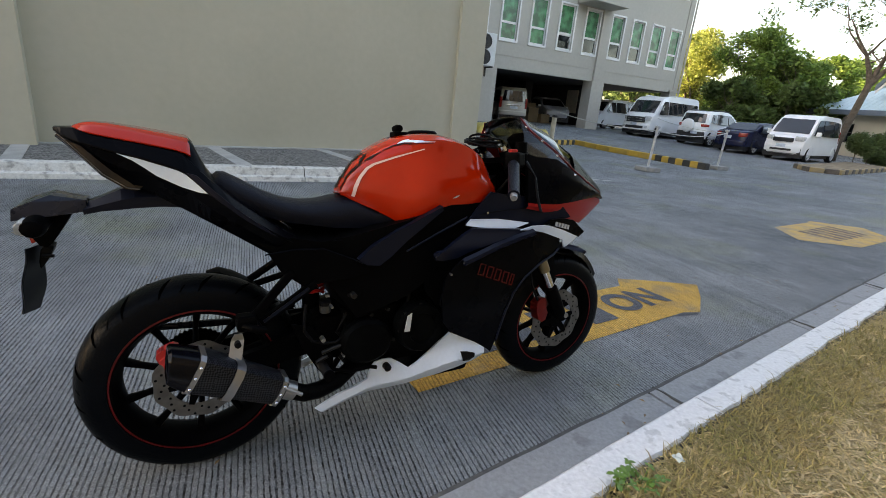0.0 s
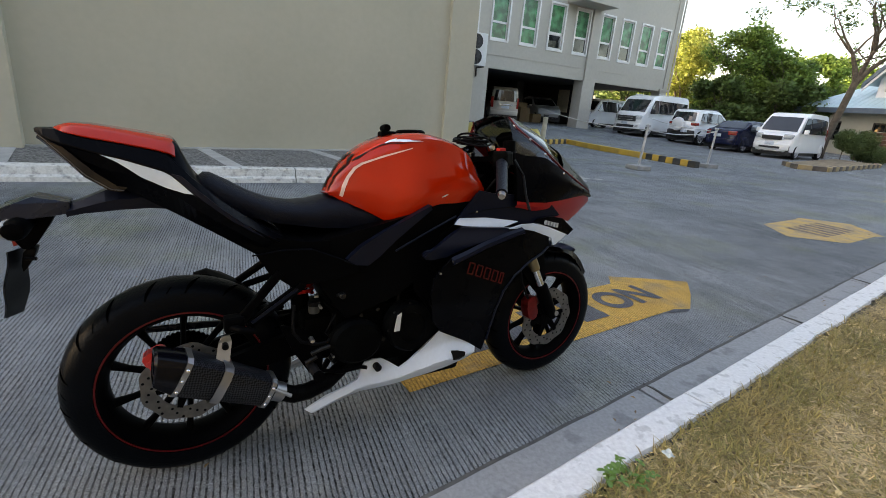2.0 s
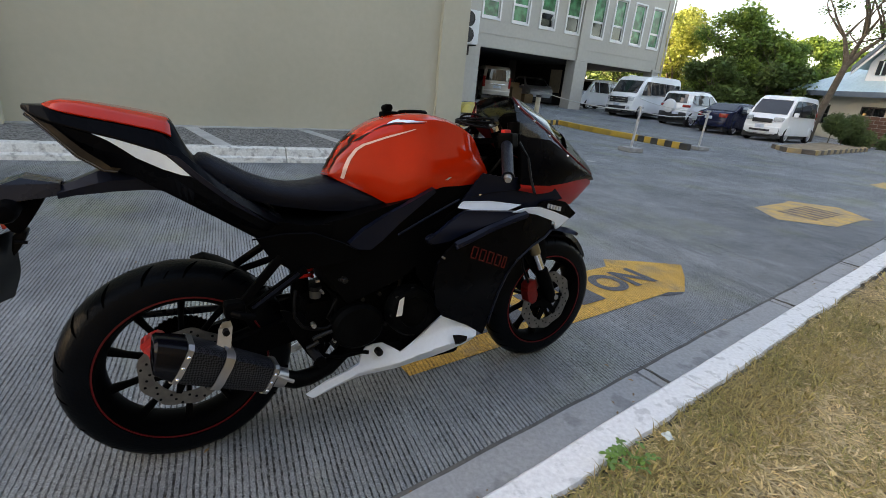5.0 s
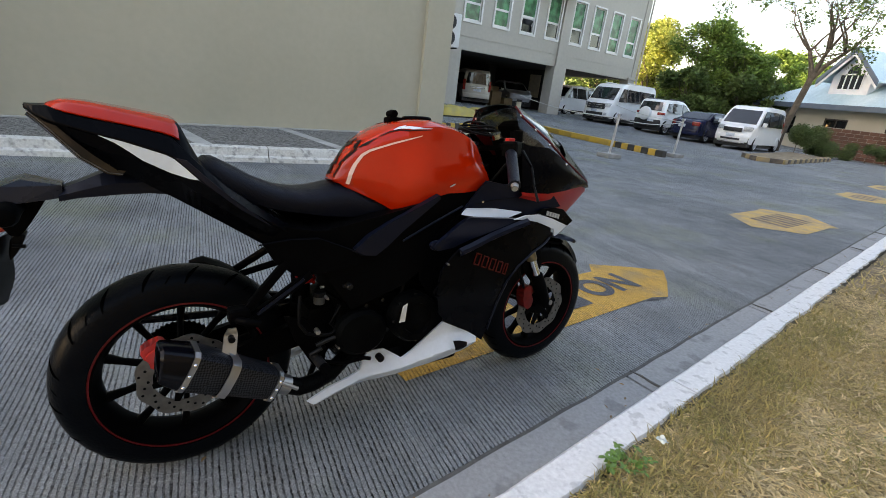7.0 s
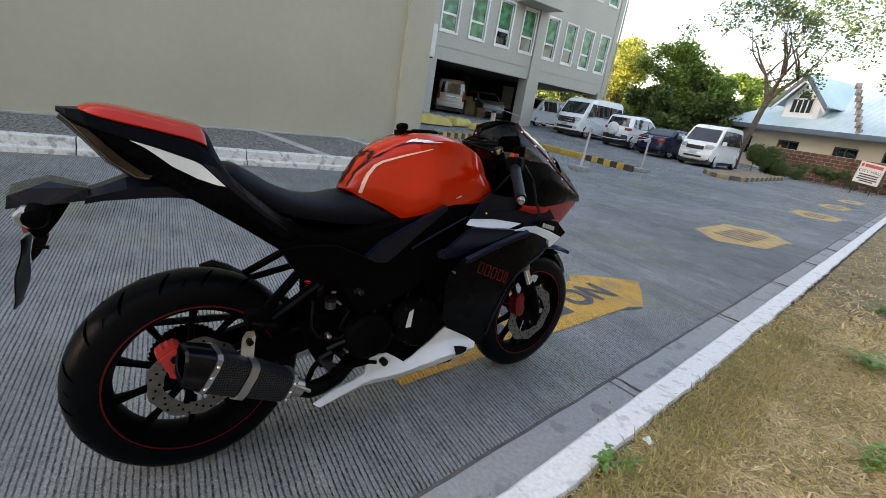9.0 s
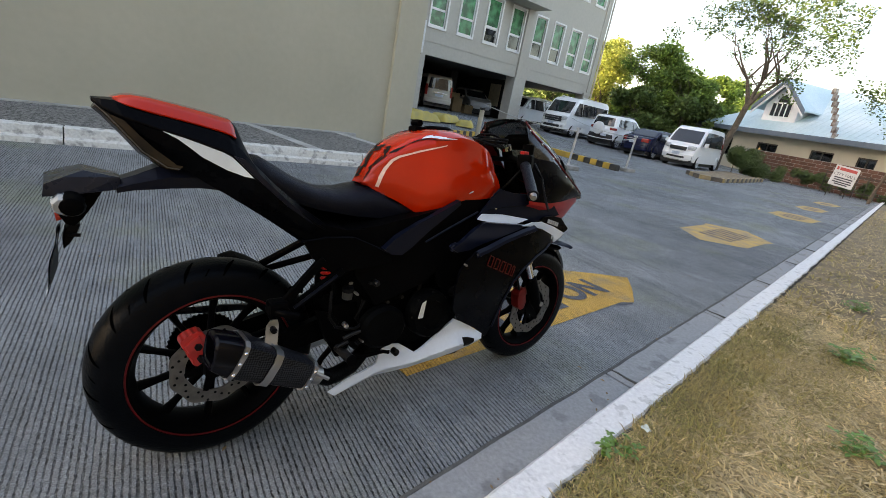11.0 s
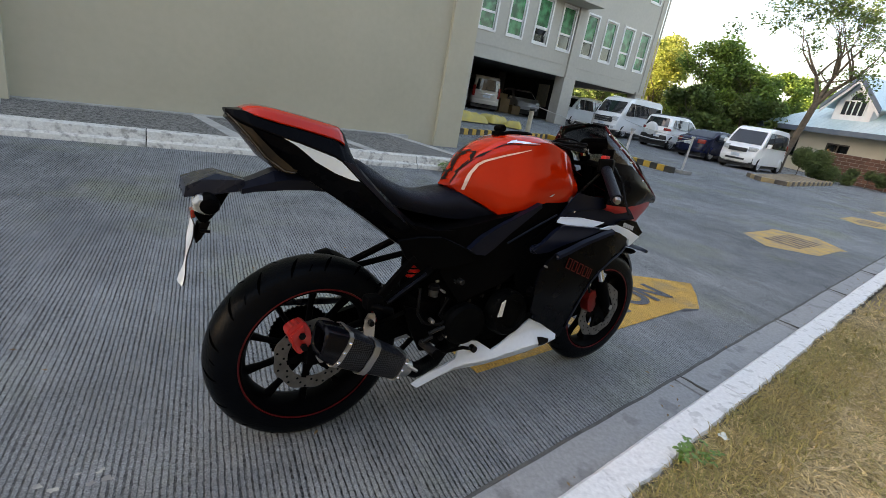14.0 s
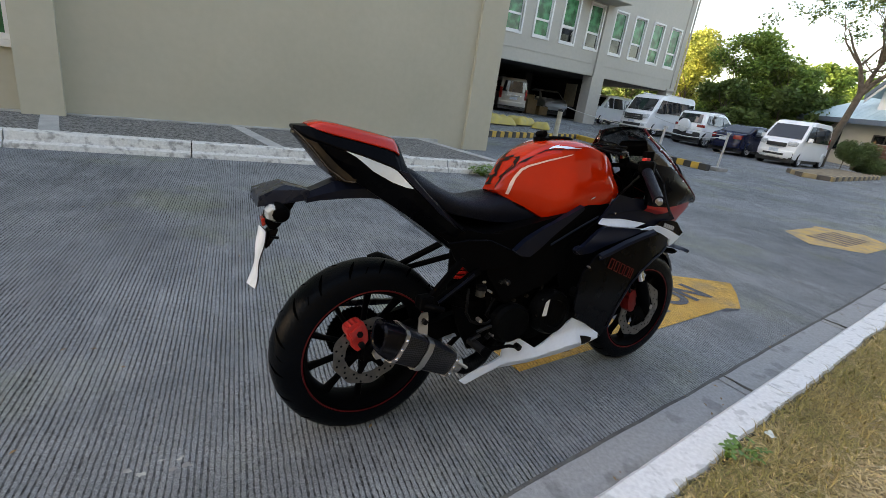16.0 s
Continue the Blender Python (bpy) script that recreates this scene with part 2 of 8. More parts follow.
def road_material(name="tined_concrete", dark=(0.132, 0.144, 0.153), light=(0.285, 0.302, 0.31), depth=0.9, growth=0.5, worn=0.0):
    """Tined concrete: worn transverse grooves drawn darker, stains at two scales, coarse aggregate grain."""
    m = bpy.data.materials.new(name)
    m.use_nodes = True
    nt = m.node_tree
    bsdf = nt.nodes["Principled BSDF"]
    bsdf.inputs["Roughness"].default_value = 0.8
    bsdf.inputs["Specular IOR Level"].default_value = 0.35
    tc = nt.nodes.new("ShaderNodeTexCoord")

    def tex(scale, detail, vec, rough=0.55):
        n = nt.nodes.new("ShaderNodeTexNoise")
        n.inputs["Scale"].default_value, n.inputs["Detail"].default_value, n.inputs["Roughness"].default_value = scale, detail, rough
        nt.links.new(vec, n.inputs["Vector"])
        return n.outputs["Fac"]

    def math_node(op, a, b, c=None):
        n = nt.nodes.new("ShaderNodeMath")
        n.operation = op
        for i, v in enumerate((a, b, c)):
            if v is None:
                continue
            if isinstance(v, (int, float)):
                n.inputs[i].default_value = v
            else:
                nt.links.new(v, n.inputs[i])
        return n.outputs[0]

    def span(v, f0, f1, t0, t1):
        n = nt.nodes.new("ShaderNodeMapRange")
        for k, val in (("From Min", f0), ("From Max", f1), ("To Min", t0), ("To Max", t1)):
            n.inputs[k].default_value = val
        nt.links.new(v, n.inputs["Value"])
        return n.outputs[0]

    obj = nt.nodes.new("ShaderNodeNewGeometry").outputs["Position"]
    mp = nt.nodes.new("ShaderNodeMapping")
    mp.inputs["Rotation"].default_value[2] = radians(-RIB_ANGLE)
    nt.links.new(obj, mp.inputs["Vector"])
    stretch = nt.nodes.new("ShaderNodeMapping")
    stretch.inputs["Scale"].default_value = (0.12, 1.0, 1.0)
    nt.links.new(mp.outputs[0], stretch.inputs["Vector"])
    narrow = nt.nodes.new("ShaderNodeMapping")
    narrow.inputs["Scale"].default_value = (0.03, 1.0, 1.0)
    nt.links.new(mp.outputs[0], narrow.inputs["Vector"])
    sx = nt.nodes.new("ShaderNodeSeparateXYZ")
    nt.links.new(mp.outputs[0], sx.inputs[0])
    # grooves wander a little and vary in width and depth, row by row
    y = math_node("MULTIPLY_ADD", tex(2.2, 4, stretch.outputs[0]), 0.03, sx.outputs["Y"])
    y = math_node("MULTIPLY_ADD", tex(14, 3, mp.outputs[0]), 0.006, y)
    y = math_node("MULTIPLY_ADD", tex(75, 3, mp.outputs[0]), 0.0075, y)
    wave = math_node("SINE", math_node("MULTIPLY", y, 2 * math.pi / RIB_PITCH), 0.0)
    row = span(tex(26, 2, stretch.outputs[0]), 0.3, 0.7, -0.35, 0.45)
    groove = span(math_node("SUBTRACT", row, wave), 0.42, 0.86, 0.0, 1.0)
    wear = span(tex(0.55, 7, obj, 0.65), 0.36, 0.64, 1.0, 0.58)
    chips = span(tex(45, 4, obj, 0.7), 0.36, 0.60, 0.35, 1.25)
    groove = math_node("MULTIPLY", math_node("MULTIPLY", groove, wear), chips)
    grain = tex(210, 5, obj, 0.75)
    grain2 = tex(60, 5, obj, 0.7)
    stain = tex(0.42, 9, obj, 0.6)
    blot = tex(2.6, 8, obj, 0.65)
    ramp = nt.nodes.new("ShaderNodeValToRGB")
    e = ramp.color_ramp.elements
    e[0].position, e[0].color = 0.36, (*dark, 1)
    e[1].position, e[1].color = 0.62, (*light, 1)
    nt.links.new(math_node("MULTIPLY_ADD", blot, 0.45, math_node("MULTIPLY", stain, 0.55)), ramp.inputs["Fac"])
    val = math_node("MULTIPLY", span(grain, 0.3, 0.7, 0.3, 1.7), span(grain2, 0.3, 0.7, 0.7, 1.3))
    passes = tex(3.1, 2, narrow.outputs[0])
    val = math_node("MULTIPLY", val, span(passes, 0.58, 0.68, 1.0, 0.84))
    val = math_node("MULTIPLY", val, math_node("SUBTRACT", 1.0, math_node("MULTIPLY", groove, depth)))
    hsv = nt.nodes.new("ShaderNodeHueSaturation")
    moss = nt.nodes.new("ShaderNodeMixRGB")  # faint greenish growth in large patches
    nt.links.new(span(tex(0.9, 6, obj, 0.6), 0.52, 0.70, 0.0, growth), moss.inputs["Fac"])
    nt.links.new(ramp.outputs["Color"], moss.inputs["Color1"])
    moss.inputs["Color2"].default_value = (0.235, 0.255, 0.135, 1)
    if worn:  # paint rubbed down to the concrete in patches
        rub = nt.nodes.new("ShaderNodeMixRGB")
        nt.links.new(span(tex(3.4, 9, obj, 0.72), 0.50, 0.68, 0.0, worn), rub.inputs["Fac"])
        nt.links.new(moss.outputs["Color"], rub.inputs["Color1"])
        rub.inputs["Color2"].default_value = (0.235, 0.205, 0.155, 1)
        nt.links.new(rub.outputs["Color"], hsv.inputs["Color"])
    else:
        nt.links.new(moss.outputs["Color"], hsv.inputs["Color"])
    nt.links.new(val, hsv.inputs["Value"])
    nt.links.new(hsv.outputs["Color"], bsdf.inputs["Base Color"])
    height = math_node("SUBTRACT", math_node("MULTIPLY", grain, 0.35), groove)
    b = nt.nodes.new("ShaderNodeBump")
    b.inputs["Strength"].default_value, b.inputs["Distance"].default_value = 1.0, 0.006
    nt.links.new(height, b.inputs["Height"])
    nt.links.new(b.outputs[0], bsdf.inputs["Normal"])
    return m


RIB_ANGLE, RIB_PITCH = 112.0, 0.0168
M_ROAD = road_material()
M_YELLOW_ROAD = road_material("road_paint_yellow", (0.50, 0.275, 0.055), (0.68, 0.40, 0.085), 0.55, 0.0, 0.75)
M_BLUEGREY = road_material("road_paint_grey", (0.07, 0.078, 0.098), (0.115, 0.12, 0.13), 0.4, 0.0)

# ---- building helpers ----
def mesh_of(name, bm, mat, smooth=False):
    me = bpy.data.meshes.new(name)
    bmesh.ops.recalc_face_normals(bm, faces=bm.faces)
    bm.to_mesh(me)
    bm.free()
    for m in mat if isinstance(mat, (list, tuple)) else [mat]:
        me.materials.append(m)
    if smooth:
        me.polygons.foreach_set("use_smooth", [True] * len(me.polygons))
        if smooth != "all":
            me.set_sharp_from_angle(angle=radians(38))
    return me


def part(name, bm, mat, parent, label="", smooth=False):
    ob = new(name, mesh_of(name, bm, mat, smooth))
    ob.parent = parent
    if label:
        tagged(ob, label)
    return ob


def thing(name, label, category, m=None, group="", kind="", bm=None, mat=None, smooth=False):
    ob = new(name, mesh_of(name, bm, mat, smooth) if bm is not None else None)
    if m is not None:
        ob.matrix_world = m
    return tagged(ob, label, category, group, kind)


def raw(name, verts, faces, mat, parent=None, smooth=False):
    me = bpy.data.meshes.new(name)
    me.from_pydata(verts, [], faces)
    for m in mat if isinstance(mat, (list, tuple)) else [mat]:
        me.materials.append(m)
    if smooth:
        me.polygons.foreach_set("use_smooth", [True] * len(me.polygons))
    ob = new(name, me)
    ob.parent = parent
    return ob


def box(bm, x0, x1, y0, y1, z0, z1, bevel=0.0, m=None):
    g = bmesh.ops.create_cube(bm, size=1.0)
    vs = g["verts"]
    bmesh.ops.transform(bm, matrix=Matrix.Translation(((x0 + x1) / 2, (y0 + y1) / 2, (z0 + z1) / 2)) @ Matrix.Diagonal((abs(x1 - x0), abs(y1 - y0), abs(z1 - z0), 1)), verts=vs)
    if bevel:
        es = list({e for v in vs for e in v.link_edges})
        r = bmesh.ops.bevel(bm, geom=es, offset=bevel, segments=2, affect="EDGES", profile=0.6)
        vs = list({v for f in r["faces"] for v in f.verts} | {v for v in vs if v.is_valid})
    if m is not None:
        bmesh.ops.transform(bm, matrix=m, verts=vs)
    return bm


def bx(*a, **k):
    return box(bmesh.new(), *a, **k)


def tube(bm, pts, r, seg=10, close_ends=True):
    """A round bar along a line of points; r is one radius or one for each point."""
    pts = [Vector(p) for p in pts]
    rs = r if isinstance(r, (list, tuple)) else [r] * len(pts)
    rings = []
    up = Vector((0.13, 0.29, 0.95)).normalized()
    for i, p in enumerate(pts):
        d = (pts[min(i + 1, len(pts) - 1)] - pts[max(i - 1, 0)]).normalized()
        u = up if abs(d.dot(up)) < 0.92 else Vector((0.9, 0.3, 0.1)).normalized()
        a = d.cross(u).normalized()
        b = d.cross(a)
        rings.append([bm.verts.new(p + rs[i] * (math.cos(2 * math.pi * k / seg) * a + math.sin(2 * math.pi * k / seg) * b)) for k in range(seg)])
    for q, w in zip(rings, rings[1:]):
        for k in range(seg):
            bm.faces.new((q[k], q[(k + 1) % seg], w[(k + 1) % seg], w[k]))
    if close_ends:
        bm.faces.new(rings[0][::-1])
        bm.faces.new(rings[-1])
    return bm


def tb(pts, r, seg=10):
    return tube(bmesh.new(), pts, r, seg)


def spin(bm, profile, axis="y", seg=48, arc=2 * math.pi, centre=(0, 0, 0)):
    """Turns a closed profile of (radius, offset) points round an axis."""
    c = Vector(centre)
    rings = []
    full = abs(arc - 2 * math.pi) < 1e-6
    n = seg if full else seg + 1
    for k in range(n):
        t = arc * k / seg
        ring = []
        for r, o in profile:
            if axis == "y":
                p = Vector((r * math.cos(t), o, r * math.sin(t)))
            elif axis == "z":
                p = Vector((r * math.cos(t), r * math.sin(t), o))
            else:
                p = Vector((o, r * math.cos(t), r * math.sin(t)))
            ring.append(bm.verts.new(c + p))
        rings.append(ring)
    m = len(profile)
    for k in range(seg):
        a, b = rings[k], rings[(k + 1) % n]
        for i in range(m):
            bm.faces.new((a[i], a[(i + 1) % m], b[(i + 1) % m], b[i]))
    return bm


def loft(bm, sections, closed=True, caps=True):
    """Joins sections (lists of the same number of 3D points) into a skin."""
    rings = [[bm.verts.new(p) for p in s] for s in sections]
    n = len(rings[0])
    for a, b in zip(rings, rings[1:]):
        for k in range(n if closed else n - 1):
            bm.faces.new((a[k], a[(k + 1) % n], b[(k + 1) % n], b[k]))
    if caps and closed:
        bm.faces.new(rings[0][::-1])
        bm.faces.new(rings[-1])
    return bm


def slab(bm, poly, y0, y1, bevel=0.0, axis="y"):
    """A plate: a polygon in x, z (or x, y with axis z) between two offsets, with rounded edges."""
    def place(p, o):
        return (p[0], o, p[1]) if axis == "y" else (p[0], p[1], o) if axis == "z" else (o, p[0], p[1])
    a = [bm.verts.new(place(p, y0)) for p in poly]
    b = [bm.verts.new(place(p, y1)) for p in poly]
    fs = [bm.faces.new(a[::-1]), bm.faces.new(b)]
    n = len(poly)
    for k in range(n):
        fs.append(bm.faces.new((a[k], a[(k + 1) % n], b[(k + 1) % n], b[k])))
    if bevel:
        es = list({e for f in fs for e in f.edges})
        bmesh.ops.bevel(bm, geom=es, offset=bevel, segments=2, affect="EDGES", profile=0.6, clamp_overlap=True)
    return bm


def sl(*a, **k):
    return slab(bmesh.new(), *a, **k)


def shell(poly, yfun, thick=0.004, cuts=3):
    """A curved panel: a polygon in x, z, its offset y given by yfun(x, z), with thickness."""
    bm = bmesh.new()
    vs = [bm.verts.new((x, 0, z)) for x, z in poly]
    f = bm.faces.new(vs)
    bmesh.ops.triangulate(bm, faces=[f])
    for _ in range(cuts):
        bmesh.ops.subdivide_edges(bm, edges=bm.edges[:], cuts=1, use_grid_fill=True)
    for v in bm.verts:
        v.co.y = yfun(v.co.x, v.co.z)
    if thick:
        g = bmesh.ops.extrude_face_region(bm, geom=bm.faces[:])
        for e in g["geom"]:
            if isinstance(e, bmesh.types.BMVert):
                e.co.y += thick
    return bm


def smooth01(a, b, v):
    t = min(1.0, max(0.0, (v - a) / (b - a)))
    return t * t * (3 - 2 * t)


def gz(x, y):
    """Height of the ground: flat by the bike, rising a little towards the office building."""
    return 0.40 * smooth01(14.5, 25.0, -0.5 * x + 0.866 * y)


def at_ground(x, y, deg=0.0, dz=0.0):
    return pose(x, y, gz(x, y) + dz, 0, 0, deg)

# ---- motorcycle materials ----
def carbon_material():
    m = material("carbon_weave", (0.012, 0.013, 0.016), 0.3, coat=0.1, spec=0.12)
    nt = m.node_tree
    b = nt.nodes["Principled BSDF"]
    tc = nt.nodes.new("ShaderNodeTexCoord")
    mp = nt.nodes.new("ShaderNodeMapping")
    mp.inputs["Rotation"].default_value = (0, radians(30), 0)
    nt.links.new(tc.outputs["Object"], mp.inputs["Vector"])
    ch = nt.nodes.new("ShaderNodeTexChecker")
    ch.inputs["Scale"].default_value = 230
    ch.inputs["Color1"].default_value, ch.inputs["Color2"].default_value = (0.022, 0.0235, 0.029, 1), (0.002, 0.002, 0.0025, 1)
    nt.links.new(mp.outputs[0], ch.inputs["Vector"])
    nt.links.new(ch.outputs["Color"], b.inputs["Base Color"])
    return m


M_RED = material("red_gloss_paint", (0.48, 0.019, 0.0026), 0.14, coat=0.5, spec=0.14, second=(0.40, 0.013, 0.002), scale=5, fine=0.04, fine_scale=400, rough_var=0.06)
M_DARKRED = material("dark_red_paint", (0.33, 0.012, 0.010), 0.32, coat=0.1, spec=0.12, second=(0.29, 0.012, 0.01), scale=5)
M_BIKE_BLACK = material("gloss_black_paint", (0.0012, 0.0014, 0.0024), 0.28, coat=0.012, spec=0.035, second=(0.002, 0.0023, 0.0034), scale=6, rough_var=0.08)
M_BIKE_NAVY = material("satin_midnight_paint", (0.003, 0.005, 0.0135), 0.33, coat=0.04, spec=0.14, second=(0.0055, 0.0075, 0.016), scale=6, rough_var=0.08)
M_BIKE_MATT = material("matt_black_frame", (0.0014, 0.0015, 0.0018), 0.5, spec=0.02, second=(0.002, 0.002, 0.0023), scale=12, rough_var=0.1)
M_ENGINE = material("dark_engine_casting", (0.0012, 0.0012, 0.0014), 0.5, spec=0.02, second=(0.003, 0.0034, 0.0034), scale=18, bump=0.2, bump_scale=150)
M_SEAT = material("seat_vinyl", (0.0030, 0.0042, 0.0095), 0.45, spec=0.16, second=(0.0045, 0.006, 0.012), scale=20, fine=0.12, fine_scale=220, bump=0.25, bump_scale=350)
M_BIKE_WHITE = material("pearl_white_paint", (0.65, 0.74, 0.85), 0.32, coat=0.3, second=(0.59, 0.68, 0.79), scale=5, fine=0.03)
M_STEEL = material("brushed_steel", (0.34, 0.34, 0.34), 0.38, metal=0.95, second=(0.33, 0.32, 0.31), scale=30, rough_var=0.1)
M_DISC = material("brake_disc_steel", (0.12, 0.117, 0.112), 0.45, metal=0.7, second=(0.18, 0.175, 0.165), scale=40, rough_var=0.12)
M_RED_ANOD = material("red_caliper", (0.55, 0.022, 0.018), 0.38, metal=0.2, coat=0.3, second=(0.45, 0.02, 0.016), scale=20)
M_GOLD = material("gold_fork", (0.24, 0.19, 0.11), 0.4, metal=0.8)
M_GROOVE = material("tread_groove", (0.0008, 0.0008, 0.0008), 0.9, spec=0.0)
M_RIM_RED = material("rim_red", (0.11, 0.006, 0.008), 0.45, spec=0.2)
M_PINSTRIPE = material("pinstripe_cream", (0.74, 0.50, 0.42), 0.4)
M_CARBON = carbon_material()
M_CAP = material("gloss_black_cap", (0.002, 0.0022, 0.004), 0.2, coat=0.08, spec=0.12, second=(0.003, 0.003, 0.005), scale=20)
M_HOOD = material("satin_black_hood", (0.006, 0.010, 0.024), 0.28, spec=0.28, coat=0.08, second=(0.011, 0.013, 0.022), scale=14, rough_var=0.08)
M_CALIPER = material("front_caliper_red", (0.17, 0.010, 0.009), 0.4, spec=0.2, second=(0.11, 0.008, 0.007), scale=40)
M_LENS_SIG = material("signal_lens", (0.42, 0.46, 0.49), 0.15, coat=0.5, second=(0.24, 0.25, 0.25), scale=40)
M_LENS_RIM = material("lens_rim", (0.06, 0.062, 0.065), 0.3, second=(0.16, 0.16, 0.165), scale=30)
# grey tone that paints the rounded lip's highlight
M_LIP = material("grey_lip_highlight", (0.028, 0.030, 0.036), 0.4, second=(0.025, 0.026, 0.03), scale=30, rough_var=0.1)
M_SCREEN = glass("smoked_screen", (0.15, 0.145, 0.14), 0.04)
M_LENS_TAIL = material("tail_lens", (0.018, 0.015, 0.013), 0.2, coat=0.03, spec=0.12, second=(0.035, 0.026, 0.018), scale=14, low=0.45, high=0.62)
M_DECAL_DARK = material("decal_dark", (0.012, 0.007, 0.006), 0.4, spec=0.1)
M_DECAL_RED = material("decal_red", (0.075, 0.006, 0.005), 0.4, spec=0.2)
M_STICKER = material("sticker_white", (0.6, 0.6, 0.58), 0.4)
M_DECAL_GREY = material("decal_grey", (0.42, 0.44, 0.46), 0.4)
M_CABLE = material("cable_black", (0.004, 0.004, 0.0045), 0.5, spec=0.08)
M_BOLT = material("blackened_bolt", (0.010, 0.010, 0.010), 0.45, metal=0.5)
M_TYRE = material("tyre_rubber", (0.0016, 0.0024, 0.0036), 0.36, spec=0.06, second=(0.003, 0.004, 0.0056), scale=9, low=0.5, high=0.8, rough_var=0.12, bump=0.15, bump_scale=160)
M_RESERVOIR = material("reservoir_plastic", (0.032, 0.031, 0.028), 0.4)

# ---- ground, road and kerbs ----
KERB_DIR = radians(36.1)
KU = Vector((math.cos(KERB_DIR), math.sin(KERB_DIR), 0))
KN = Vector((-math.sin(KERB_DIR), math.cos(KERB_DIR), 0))  # points to the road
K_GRASS, K_FACE, K_GUT = 2.82, 2.935, 3.112  # distances of the kerb's back, its face and the gutter's edge along KN
KERB_H = 0.10


def kp(along, across, z=0.0):
    return KU * along + KN * across + Vector((0, 0, z))


road_group = thing("ground", "grey tined concrete road and yard with worn transverse grooves", "road", kind="structure")
ys = [-40, -20, -8, -2] + [i * 1.5 for i in range(0, 34)] + [54, 60, 80, 120, 250, 700]
xs = [-700, -200, -80, -40, -20, -10] + [i * 1.5 for i in range(-4, 34)] + [54, 60, 80, 120, 250, 700]
gverts = [(x, y, gz(x, y)) for y in ys for x in xs]
gfaces = [(j * len(xs) + i, j * len(xs) + i + 1, (j + 1) * len(xs) + i + 1, (j + 1) * len(xs) + i) for j in range(len(ys) - 1) for i in range(len(xs) - 1)]
raw("road_surface", gverts, gfaces, M_ROAD, road_group)

# gutter: a shallow band of smooth concrete beside the kerb
gutter = thing("gutter", "smooth grey concrete gutter beside the white kerb", "gutter", kind="structure")
GUT_JOINT = 5.63


def kerb_segment(bm, a0, a1, prof):
    s = [[kp(a, c, z) for c, z in prof] for a in (a0 + 0.009, a1 - 0.009)]
    loft(bm, s)


seg_edges = [GUT_JOINT + 1.5 * i for i in range(-12, 24)]
for a0, a1 in zip(seg_edges, seg_edges[1:]):
    bm = bmesh.new()
    rng = random.Random(int(a0 * 100))
    dz = rng.uniform(-0.002, 0.003)
    kerb_segment(bm, a0, a1, [(K_FACE - 0.02, -0.05), (K_GUT - 0.012, -0.05), (K_GUT - 0.012, 0.012 + dz), (K_FACE - 0.02, 0.004 + dz)])
    part("gutter_slab", bm, M_GUTTER, gutter)
bm = bmesh.new()
loft(bm, [[kp(a, c + 0.002 * math.sin(a * 3.1) + 0.0015 * math.sin(a * 17.3), z) for c, z in ((K_GUT - 0.014, 0.001), (K_GUT + 0.001 + 0.004 * noise.noise((a * 4, 1, 1)), 0.001), (K_GUT + 0.001 + 0.004 * noise.noise((a * 4, 1, 1)), 0.0125), (K_GUT - 0.014 - 0.002 * noise.noise((a * 5, 4, 1)), 0.0150))] for a in [i * 0.05 for i in range(-120, 500)]])
part("dirt_joint", bm, M_JOINT, gutter)

for a0 in seg_edges[8:]:  # a second crack runs beside each joint across the gutter
    bm = bmesh.new()
    rows = []
    for i in range(9):
        c = K_FACE + (K_GUT - K_FACE) * i / 8
        o = a0 + 0.058 + 0.008 * noise.noise((c * 20, a0, 2))
        q = 0.004 + 0.003 * noise.noise((c * 30, a0, 7))
        rows.append([kp(o - q, c, 0.004), kp(o + q, c, 0.004), kp(o + q, c, 0.0165), kp(o - q, c, 0.0165)])
    loft(bm, rows)
    part("dirt_joint", bm, M_JOINT, gutter)

kerb = thing("kerb", "white-painted concrete kerb with worn, patchy paint along the grass", "kerb", kind="structure")
for a0, a1 in zip(seg_edges, seg_edges[1:]):
    bm = bmesh.new()
    rng = random.Random(int(a0 * 77))
    n = 48
    secs, backs = [], []
    for i in range(n + 1):
        a = a0 + 0.004 + (a1 - a0 - 0.008) * i / n
        w = 0.009 * noise.noise((a * 3, 0, 1)) + 0.009 * noise.noise((a * 11, 2, 1)) + 0.006 * noise.noise((a * 31, 4, 1))
        backs.append((a, w * 1.5))
        h = KERB_H + 0.004 * noise.noise((a * 2, 5, 3))
        secs.append([kp(a, K_GRASS + w * 1.5, -0.05), kp(a, K_FACE, -0.05), kp(a, K_FACE + w * 0.25, h - 0.016), kp(a, K_FACE - 0.014 + w * 0.25, h), kp(a, K_GRASS + 0.006 + w, h), kp(a, K_GRASS + w * 1.5, h - 0.01)])
    loft(bm, secs)
    part("kerb_stone", bm, M_KERB_WHITE, kerb, smooth=True)
    # dark strip whose colour carries the shadow gap between kerb and grass
    part("kerb_back", loft(bmesh.new(), [[kp(a, K_GRASS + w + 0.002, -0.05), kp(a, K_GRASS + w + 0.002, KERB_H - 0.013), kp(a, K_GRASS + w - 0.005, KERB_H - 0.014), kp(a, K_GRASS + w - 0.005, -0.05)] for a, w in backs]), M_JOINT, kerb, "bare dirty back of the kerb")

